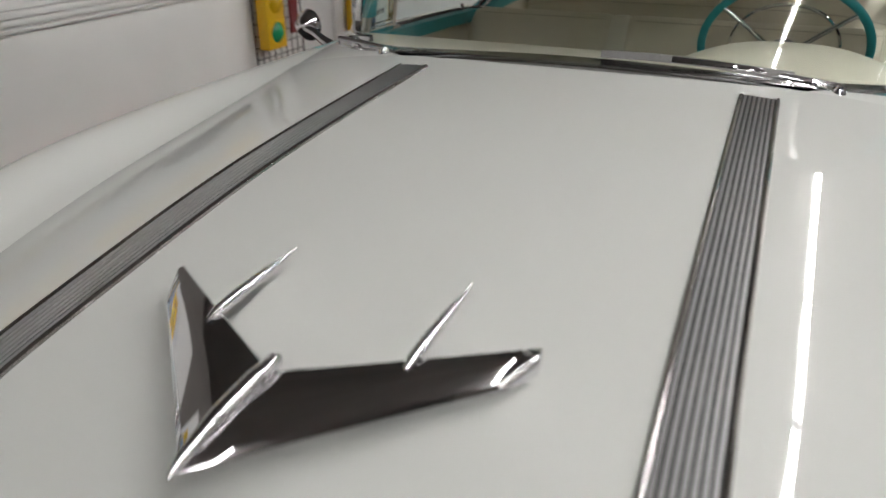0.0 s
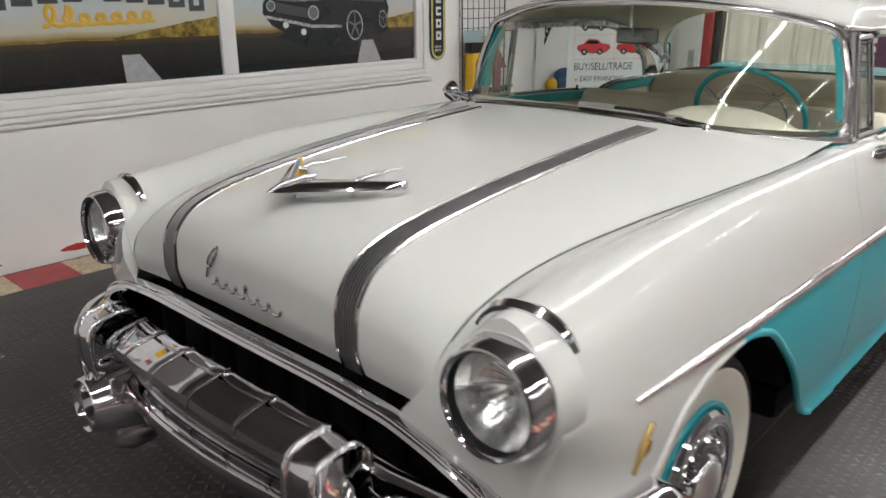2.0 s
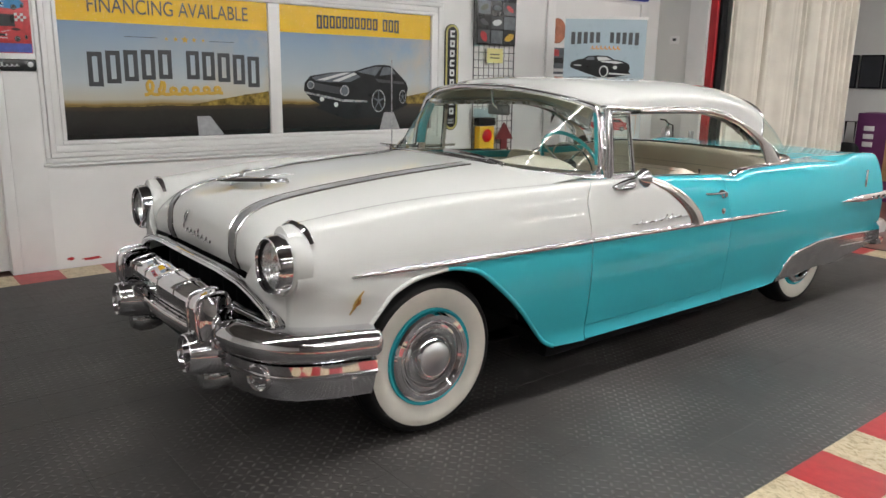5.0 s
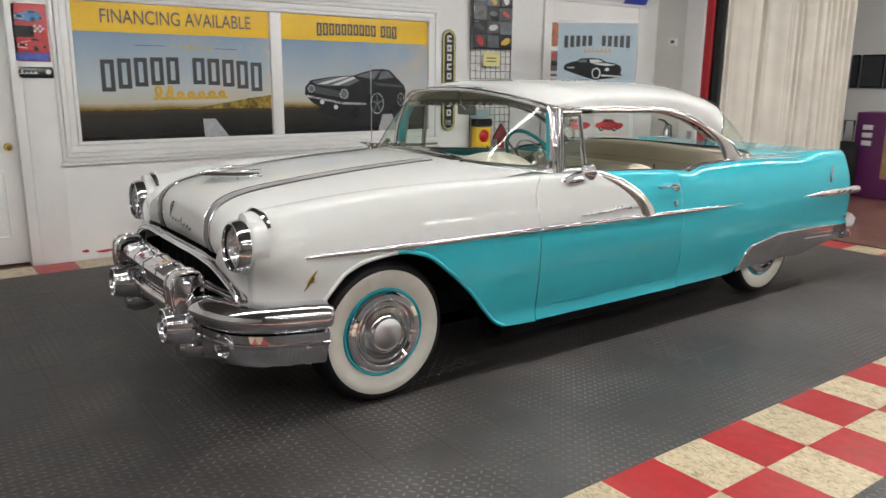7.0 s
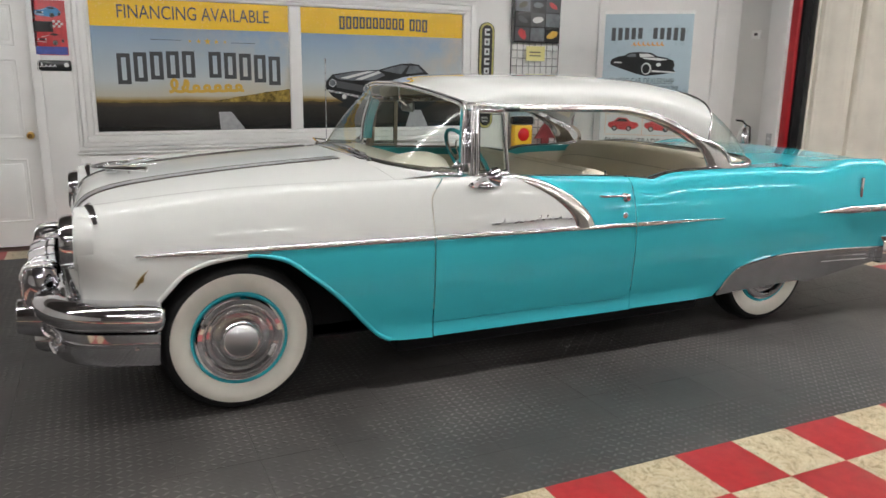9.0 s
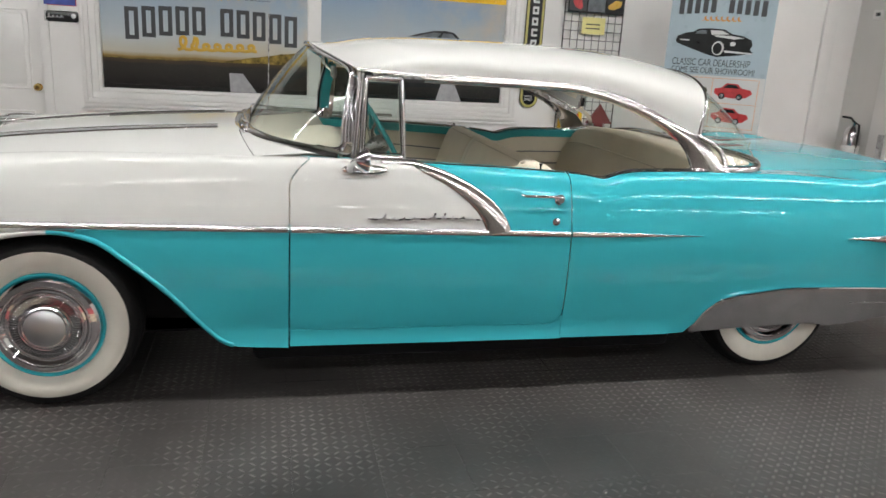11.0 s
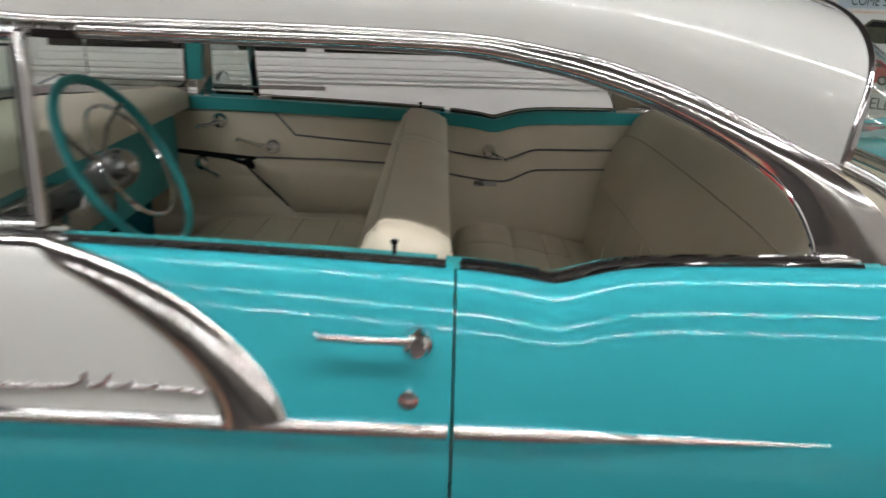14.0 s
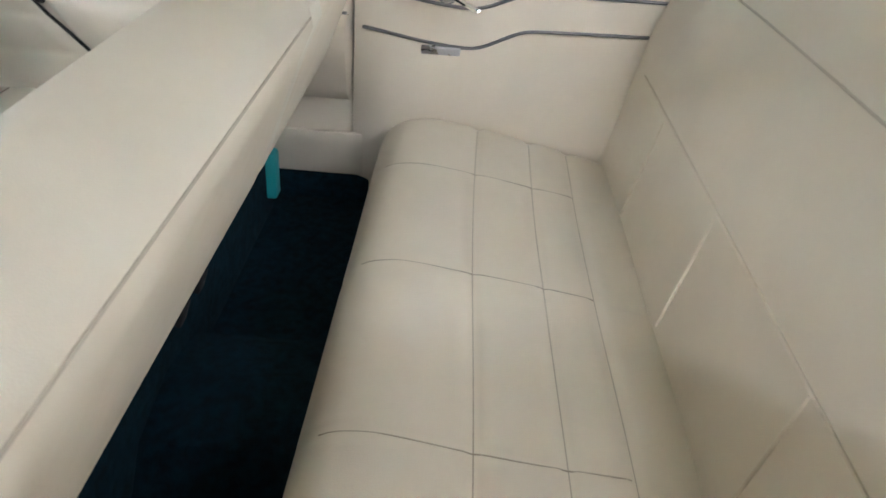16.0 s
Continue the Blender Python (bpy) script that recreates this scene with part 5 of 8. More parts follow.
    for dx in (-0.021, 0.057):
        part("guard_rim", tube([Vector((s * (BX + dx), y, z)) for y, z in arch], 0.0075, 10, up=(1, 0, 0)), M_CHROME, guard)
        cheek = []
        for f in steps(0, 1, 10):
            row = []
            for g in steps(0, 1, 10):
                y, z = -0.822 + 0.124 * f, 0.46 + 0.168 * g - 0.012 * (1 - math.sin(math.pi * f)) * g
                bulge = (0.026 if dx > 0 else 0.006) * math.sin(math.pi * min(1, f * 1.02)) * math.sin(math.pi * (0.12 + 0.82 * g))
                row.append(Vector((s * (BX + dx) + math.copysign(bulge - 0.004, dx * s), y, z)))
            cheek.append(row)
        part("guard_cheek", grid(cheek), M_CHROME, guard, thick=0.003)
    # strip from the guard to the lip's end
    part("grille_end_strip", sweep([Vector((s * x, y, z)) for x, y, z in ((0.49, -0.70, 0.585), (0.56, -0.69, 0.578), (0.64, -0.672, 0.574), (0.71, -0.652, 0.566), (0.768, -0.636, 0.556))], [(-0.030, -0.006), (0.012, -0.008), (0.020, 0.002), (0.006, 0.010), (-0.028, 0.008)] if s > 0 else [(-0.012, -0.008), (0.030, -0.006), (0.028, 0.008), (-0.006, 0.010), (-0.020, 0.002)]), M_CHROME, bumper, "slim chrome strip at the grille's end")
    # parking lamp at the apron's front corner
    m = pose(s * 0.742, -0.672, 0.385, 90, 0, s * 22)
    lamp = part("parking_lamp", lathe([(0.050, -0.05), (0.053, 0.03), (0.052, 0.046), (0.047, 0.052), (0.042, 0.048), (0.039, 0.035)], m, 36), M_CHROME, bumper, "round parking lamp")
    lens = part("lamp_lens", lathe([(0.040, 0.036), (0.028, 0.045), (0.0, 0.049)], m, 24), M_LENS, lamp, "clear lamp lens")
    lens.visible_shadow = False
    part("lamp_back", lathe([(0.041, 0.034), (0.028, 0.016), (0.008, 0.010), (0.008, 0.022), (0.0, 0.024)], m, 24), M_CHROME2, lamp)
    part("bumper_bolt", lathe([(0.0, 0.008), (0.008, 0.006), (0.011, 0.0)], pose(s * 0.928, -0.42, 0.368, 0, 90 * s, 0), 12), M_CHROME, bumper)


# middle blade: two rows of plates parted by ribs
def bar_y(x):
    return 0.030 * (abs(x) / 0.40)**2.2


RIBS = (-0.385, -0.24, -0.08, 0.08, 0.24, 0.385)
FRONT_ROW = ((-0.775, 0.560), (-0.812, 0.572), (-0.830, 0.592), (-0.826, 0.612), (-0.804, 0.624), (-0.757, 0.634), (-0.750, 0.624), (-0.765, 0.565))
REAR_ROW = ((-0.750, 0.622), (-0.748, 0.634), (-0.742, 0.638), (-0.722, 0.637), (-0.716, 0.630), (-0.718, 0.59), (-0.745, 0.59))
for x0, x1 in zip(RIBS, RIBS[1:]):
    for name, outline in (("bumper_plate", FRONT_ROW), ("bumper_top_plate", REAR_ROW)):
        rows = []
        for k, x in enumerate([x0 + 0.003, x0 + 0.007] + steps(x0 + 0.02, x1 - 0.02, 5) + [x1 - 0.007, x1 - 0.003]):
            edge = 0.003 if k in (0, 8) else 0.0
            sag = 0.0035 * math.sin(math.pi * (x - x0) / (x1 - x0))
            rows.append([Vector((x, y + bar_y(x) + edge, z - 0.02 * (abs(x) / 0.40)**2 - edge - (sag if z > 0.60 else 0))) for y, z in outline])
        part(name, capped(rows), M_CHROME, bumper, "polished plate of the middle blade")
for x in RIBS:
    dz = -0.02 * (abs(x) / 0.40)**2
    part("plate_rib", tube([Vector((x, y + bar_y(x), z + dz)) for y, z in FRONT_ROW[1:6] + REAR_ROW[2:5]], 0.0042, 8, up=(1, 0, 0)), M_CHROME2, bumper)
low = [Vector((x, -0.745 - 0.045 * (1 - (abs(x) / 0.40)**2), 0.462 - 0.012 * (abs(x) / 0.40)**2)) for x in steps(-0.40, 0.40, 30)]
part("bumper_valance", sweep(low, [(-0.05, -0.045), (0.005, -0.050), (0.024, -0.032), (0.030, -0.004), (0.022, 0.018), (0.0, 0.030), (-0.05, 0.025)]), M_CHROME, bumper, "lower chrome blade between the bullets")
part("valance_bead", tube([p + Vector((0, -0.026, 0.016)) for p in low], 0.006, 8), M_CHROME, bumper)
part("bumper_shadow_bar", sweep([p + Vector((0, 0.03, 0.065)) for p in low], [(-0.03, -0.03), (0.03, -0.03), (0.03, 0.03), (-0.03, 0.03)]), M_CHROME2, bumper)
part("bumper_pan", box((-0.62, -0.66, 0.25), (0.62, -0.50, 0.34), 0.02), M_BLACK, bumper)

# hood ornament: swept wings with two pointed prongs
orn = part("hood_ornament", box((-0.010, -0.465, 0.955), (0.010, -0.42, 0.978), 0.004), M_CHROME, car, "chrome jet-shaped hood ornament")
for s in (-1, 1):
    rows = []
    for t in steps(0, 1, 22):
        x = s * 0.207 * t
        lead = -0.528 + 0.205 * t**0.97
        trail = -0.405 + 0.118 * t**1.03
        if t > 0.88:
            lead += (trail - lead) * 0.5 * ((t - 0.88) / 0.12)**2.2
        c = trail - lead
        z = 0.984 + 0.004 * t
        rows.append([Vector((x, lead, z - 0.002)), Vector((x, lead + c * 0.06, z + 0.003)), Vector((x, lead + c * 0.34, z + 0.010)), Vector((x, lead + c * 0.55, z + 0.0135)), Vector((x, trail - c * 0.04, z + 0.012)), Vector((x, trail, z + 0.009)), Vector((x, trail - c * 0.1, z - 0.004)), Vector((x, lead + c * 0.15, z - 0.008))])
    part("wing", capped(rows), M_CHROME, orn, sharp=30)
    px = s * 0.108
    part("prong", tube([Vector((px, -0.366, 0.998)), Vector((px, -0.350, 1.0)), Vector((px, -0.315, 1.0015)), Vector((px, -0.26, 1.003)), Vector((px, -0.208, 1.004))], 0.0068, 14, scale=[0.4, 0.85, 1.0, 0.66, 0.06]), M_CHROME, orn)
    part("mount", tube([Vector((px * 0.95, -0.365, 0.945)), Vector((px * 0.95, -0.37, 0.985))], 0.006, 10, up=(1, 0, 0)), M_CHROME, orn)
part("fuselage", tube([Vector((0, -0.536, 0.984)), Vector((0, -0.52, 0.990)), Vector((0, -0.48, 0.997)), Vector((0, -0.43, 1.001)), Vector((0, -0.40, 1.001)), Vector((0, -0.392, 1.0))], 0.0095, 14, scale=[0.15, 0.6, 0.95, 1.0, 0.85, 0.3]), M_CHROME, orn)

# hood script as a looping chrome stroke
def on_nose(x, z):
    lo, hi = 0.0, 0.3
    for _ in range(24):
        mid = (lo + hi) / 2
        if hood_point(x, mid).z < z:
            lo = mid
        else:
            hi = mid
    return hood_point(x, lo) + hood_normal(x, lo) * 0.006


loop = [on_nose(-0.164 + 0.010 * t, 0.768 + 0.028 * t) for t in steps(0, 1, 6)[:-1]]
for a in steps(math.pi, 3 * math.pi, 40):
    along, across = 0.032 * math.cos(a), 0.010 * math.sin(a)
    loop.append(on_nose(-0.134 + 0.62 * along - 0.78 * across, 0.821 + 0.78 * along + 0.62 * across))
sp = []
for t in steps(0, 1, 120):
    big = 0.017 if 0.50 < t < 0.62 else 0.009
    sp.append(on_nose(-0.140 + 0.28 * t + 0.011 * math.sin(t * 40), 0.757 - 0.010 * t + big * (1 - math.cos(t * 40))))
script = tube(loop, 0.0042, 6)
tube(sp, 0.0042, 6, script)
part("hood_script", script, M_CHROME2, car, "chrome script badge on the hood's nose")

# wipers, aerial, mirrors
for s, piv in ((1, 0.47), (-1, -0.47)):
    b = ws_base(piv)
    wiper = part("wiper", lathe([(0.0, 0.028), (0.010, 0.026), (0.013, 0.012), (0.020, 0.006), (0.022, 0.0)], pose(b.x, b.y - 0.052, b.z - 0.01), 16), M_CHROME, car, "chrome windshield wiper at rest")
    arm = [Vector((b.x, b.y - 0.05, b.z + 0.014)), Vector((b.x - 0.12, b.y - 0.045, b.z + 0.026))] + [ws_base(x) + Vector((0, -0.022, 0.024)) for x in steps(b.x - 0.16, b.x - 0.30, 4)]
    part("wiper_arm", tube(arm, 0.005, 8), M_CHROME, wiper)
    blade = [ws_base(x) + Vector((0, -0.012, 0.020 + 0.004 * math.sin(10 * x))) for x in steps(b.x - 0.08, b.x - 0.44, 12)]
    part("wiper_blade", sweep(blade, [(-0.004, -0.008), (0.004, -0.008), (0.003, 0.007), (-0.003, 0.007)]), M_CHROME2, wiper)
aerial = part("aerial", lathe([(0.026, -0.006), (0.025, 0.008), (0.014, 0.018), (0.012, 0.045), (0.008, 0.055), (0.0, 0.056)], pose(-0.60, 0.80, 0.985), 20), M_CHROME, car, "thin chrome aerial on the cowl")
part("aerial_mast", tube([Vector((-0.60, 0.80, 1.03)), Vector((-0.603, 0.802, 1.25)), Vector((-0.608, 0.804, 1.51))], 0.0032, 8), M_STEEL, aerial)
part("aerial_tip", lathe([(0.0, 0.01), (0.006, 0.005), (0.006, -0.003), (0.0, -0.008)], pose(-0.608, 0.804, 1.515), 10), M_CHROME, aerial)
for s in (-1, 1):
    mirror = part("side_mirror", lathe([(0.0, 0.016), (0.018, 0.015), (0.034, 0.008), (0.037, 0.0)], Matrix.Translation((s * 0.846, 1.155, 0.936)) @ pose(0, 0, 0, 0, s * 38, 0) @ Matrix.Diagonal((0.62, 2.45, 1, 1)), 32), M_CHROME, car, "chrome door mirror on a long oval foot")
    part("mirror_stem", tube([Vector((s * 0.850, 1.10, 0.938)), Vector((s * 0.880, 1.098, 0.956)), Vector((s * 0.915, 1.105, 0.975)), Vector((s * 0.950, 1.112, 0.984))], 0.014, 14, scale=[1.3, 1.0, 0.85, 0.8], up=(0, 1, 0)), M_CHROME, mirror)
    mm = Matrix.Translation((s * 0.957, 1.142, 0.988)) @ pose(0, 0, 0, -92, 0, s * 8)
    part("mirror_head", lathe([(0.0, -0.044), (0.014, -0.041), (0.026, -0.030), (0.037, -0.014), (0.0455, -0.002), (0.047, 0.004), (0.044, 0.008), (0.040, 0.006)], mm, 32), M_CHROME, mirror)
    part("mirror_glass", lathe([(0.042, 0.006), (0.0, 0.0065)], mm, 28), M_CHROME, mirror)


# ---- the cabin ----
part("cabin_carpet", box((-0.74, 0.80, 0.29), (0.74, 2.10, 0.305), 0.004), M_CARPET, car, "dark navy carpet")
part("transmission_hump", sweep([Vector((0, y, 0.30)) for y in steps(0.82, 2.08, 10)], [(-0.18, 0.0), (-0.12, 0.075), (0, 0.10), (0.12, 0.075), (0.18, 0.0)]), M_CARPET, car)
part("firewall", box((-0.72, 0.70, 0.28), (0.72, 0.80, 0.92), 0.01), M_CARPET, car)


def cushion(lo, hi, r=0.05, crown=0.02, m=None):
    """A padded block with rounded edges and a soft crown."""
    b = box(lo, hi, r, segments=5)
    bmesh.ops.subdivide_edges(b, edges=[e for e in b.edges if e.calc_length() > 0.12], cuts=5, use_grid_fill=True)
    cx, cy = (lo[0] + hi[0]) / 2, (lo[1] + hi[1]) / 2
    for v in b.verts:
        if v.co.z > (lo[2] + hi[2]) / 2:
            fx = max(0, 1 - ((v.co.x - cx) / ((hi[0] - lo[0]) / 2))**2)
            fy = max(0, 1 - ((v.co.y - cy) / ((hi[1] - lo[1]) / 2))**2)
            v.co.z += crown * math.sqrt(fx) * fy
    if m is not None:
        b.transform(m)
    return b


# front bench
bench = part("front_bench", cushion((-0.70, 1.13, 0.34), (0.70, 1.75, 0.545), 0.05, 0.02), M_VINYL, car, "cream vinyl front bench seat")
back_m = Matrix.Translation((0, 1.742, 0.30)) @ pose(0, 0, 0, -17, 0, 0)
BACK_H = 0.665


def bench_back(x0, x1):
    """One folding half of the backrest, padded and rounded at its ends."""
    rows = []
    for x in steps(x0, x1, 30):
        e = min(1.0, min(x - x0, x1 - x) / 0.05)
        e = math.sqrt(max(0, 1 - (1 - e)**2))
        top = BACK_H + 0.012 * e - 0.03 * (1 - e)
        w0, w1 = -0.088 * (0.7 + 0.3 * e), 0.074 * (0.7 + 0.3 * e)
        loop = [(w0 * 1.05, 0.12), (w0 * 1.15, top * 0.5), (w0 * 1.08, top * 0.86), (w0 * 0.98, top * 0.94), (w0 * 0.78, top * 0.985), (w0 * 0.35, top), (w1 * 0.35, top), (w1 * 0.78, top * 0.988), (w1 * 0.96, top * 0.95), (w1 * 0.88, top * 0.87), (w1 * 0.72, top * 0.60), (w1 * 0.50, 0.355), (w1 * 0.38, 0.325), (w1 * 0.15, 0.31), (w0 * 0.2, 0.28)]
        rows.append([back_m @ Vector((x, yy, zz)) for yy, zz in loop])
    return capped(rows)


part("centre_roll", bench_back(-0.215, -0.105), M_VINYL2, bench, "ivory roll between the backrest halves", sharp=60)
for x0, x1 in ((-0.715, -0.164), (-0.156, 0.715)):
    back = part("backrest", bench_back(x0, x1), M_VINYL, bench, "cream vinyl folding backrest with stitched edges", sharp=60)
    top = BACK_H + 0.012
    for yy, zz in ((-0.0775, top * 0.9625), (0.065, top * 0.969)):
        part("stitch", tube([back_m @ Vector((x, yy, zz)) for x in steps(x0 + 0.05, x1 - 0.05, 24)], 0.0017, 6), M_SEAM, back)
    for xs in (x1 - 0.068,) if x1 > 0 else ():
        over = [(-0.095, 0.86), (-0.0862, 0.94), (-0.0686, 0.985), (-0.0308, 1.0), (0.0259, 1.0), (0.0577, 0.988), (0.0725, 0.95), (0.074, 0.87)]
        part("cross_roll", tube([back_m @ Vector((xs, yy, top * k)) for yy, k in over], 0.0022, 8, up=(1, 0, 0)), M_VINYL, back)
CLIP_X = (0.082, 0.148)
part("seat_back_shell", box((-0.66, 1.74, 0.31), (0.66, 1.79, 0.56), 0.01), M_CARPET, bench, "dark carpeted back of the seat base")
for x in CLIP_X:
    part("clip", box((x, 0.026, 0.352), (x + 0.022, 0.051, 0.384), 0.003, m=back_m), M_BLACK, bench, "black upholstery clip")
part("hinge_cover", box((-0.64, 1.755, 0.36), (-0.60, 1.812, 0.47), 0.008), M_TEALM, bench, "turquoise hinge cover")
for k in range(4):
    y = 1.24 + 0.125 * k
    part("seam", tube([Vector((x, y, 0.546 + 0.02 * math.sqrt(max(0, 1 - (x / 0.70)**2)) * (1 - ((y - 1.44) / 0.31)**2))) for x in steps(-0.65, 0.65, 24)], 0.0016, 6), M_SEAM, bench)

# rear bench
SEAM_Y = (2.235, 2.348, 2.432)
SEAM_X = (-0.48, -0.14, 0.22, 0.57)
cushion_z = spl((2.022, 0.44), (2.03, 0.485), (2.05, 0.518), (2.085, 0.538), (2.13, 0.545), (2.235, 0.533), (2.348, 0.510), (2.44, 0.490), (2.56, 0.462))


def groove(d, w=0.011):
    return math.exp(-(d / w)**2)


def rear_top(x, y):
    e = max(0.0, (abs(x) - 0.675) / 0.06)
    z = cushion_z(y) - 0.045 * e * e
    sink = max(0.006 * max(groove(y - q - 0.004 * math.sin(5 * x)) for q in SEAM_Y), 0.0035 * max(groove(x - q - 0.012 * math.sin(9 * (y - 2.05)), 0.009) for q in SEAM_X))
    return z - sink + 0.0022 * math.sin(13 * x + 4 * y) * math.sin(17 * y + 2 * x)


ys = steps(2.022, 2.09, 12) + steps(2.09, 2.56, 66)[1:]
rows = []
for x in steps(-0.735, 0.735, 140):
    row = [Vector((x, 2.06, 0.28)), Vector((x, 2.035, 0.34)), Vector((x, 2.024, 0.40))]
    rows.append(row + [Vector((x, y, rear_top(x, y))) for y in ys])
rear_bench = part("rear_bench", grid(rows), M_VINYL, car, "cream vinyl rear bench seat with stitched panels", sharp=80)
for y in SEAM_Y:
    part("seam", tube([Vector((x, y + 0.004 * math.sin(5 * x), rear_top(x, y + 0.004 * math.sin(5 * x)))) for x in steps(-0.70, 0.70, 60)], 0.0012, 6), M_SEAM, rear_bench)
for x in SEAM_X:
    part("cross_seam", tube([Vector((x + 0.012 * math.sin(9 * (y - 2.05)), y, rear_top(x + 0.012 * math.sin(9 * (y - 2.05)), y) + 0.0005)) for y in steps(2.06, 2.43, 40)], 0.0011, 6), M_SEAM, rear_bench)
part("front_piping", tube([Vector((x, 2.021, 0.425 + 0.004 * math.sin(6 * x))) for x in steps(-0.70, 0.70, 24)], 0.004, 8), M_VINYL2, rear_bench)
rows = []
for x in steps(-0.735, 0.735, 30):
    e = 1 - 0.03 * (abs(x) / 0.735)**6
    c = 0.03 * (1 - (x / 0.735)**2)
    rows.append([Vector((x, 2.505, 0.40)), Vector((x, 2.52, 0.47)), Vector((x, 2.547, 0.60)), Vector((x, 2.574, 0.75)), Vector((x, 2.600, 0.83)), Vector((x, 2.632, 0.893 * e + c * 0.3)), Vector((x, 2.665, 0.957 * e + c)), Vector((x, 2.695, 0.982 * e + c)), Vector((x, 2.75, 0.982 * e + c)), Vector((x, 2.80, 0.94)), Vector((x, 2.78, 0.40))])
rear_back = part("rear_backrest", capped(rows), M_VINYL, rear_bench, "tall cream vinyl rear backrest", sharp=50)
part("back_seam", tube([Vector((x, 2.6315, 0.893 * (1 - 0.03 * (abs(x) / 0.735)**6) + 0.009 * (1 - (x / 0.735)**2))) for x in steps(-0.73, 0.73, 24)], 0.0020, 6), M_SEAM, rear_back)
part("back_panel_seam", tube([Vector((x, 2.5618, 0.685)) for x in steps(-0.66, 0.66, 12)], 0.0030, 6), M_VINYL, rear_back)
for x in (-0.45, -0.10, 0.26):
    part("back_pleat", tube([Vector((x, 2.519 + 0.208 * (z - 0.47), z)) for z in steps(0.48, 0.68, 6)], 0.0030, 6, up=(1, 0, 0)), M_VINYL, rear_back)
rows = []
for a in steps(-0.99, 0.99, 40):
    e = Vector((0.95 * rw_base(a).x, 2.70 + 0.94 * (rw_base(a).y - 2.70), 0.968))
    rows.append([Vector((0.93 * rw_base(a).x, 2.70, 0.985)).lerp(e, f) for f in steps(0, 1, 6)])
part("parcel_shelf", grid(rows), M_VINYL, car, "cream parcel shelf under the rear window", thick=0.006)

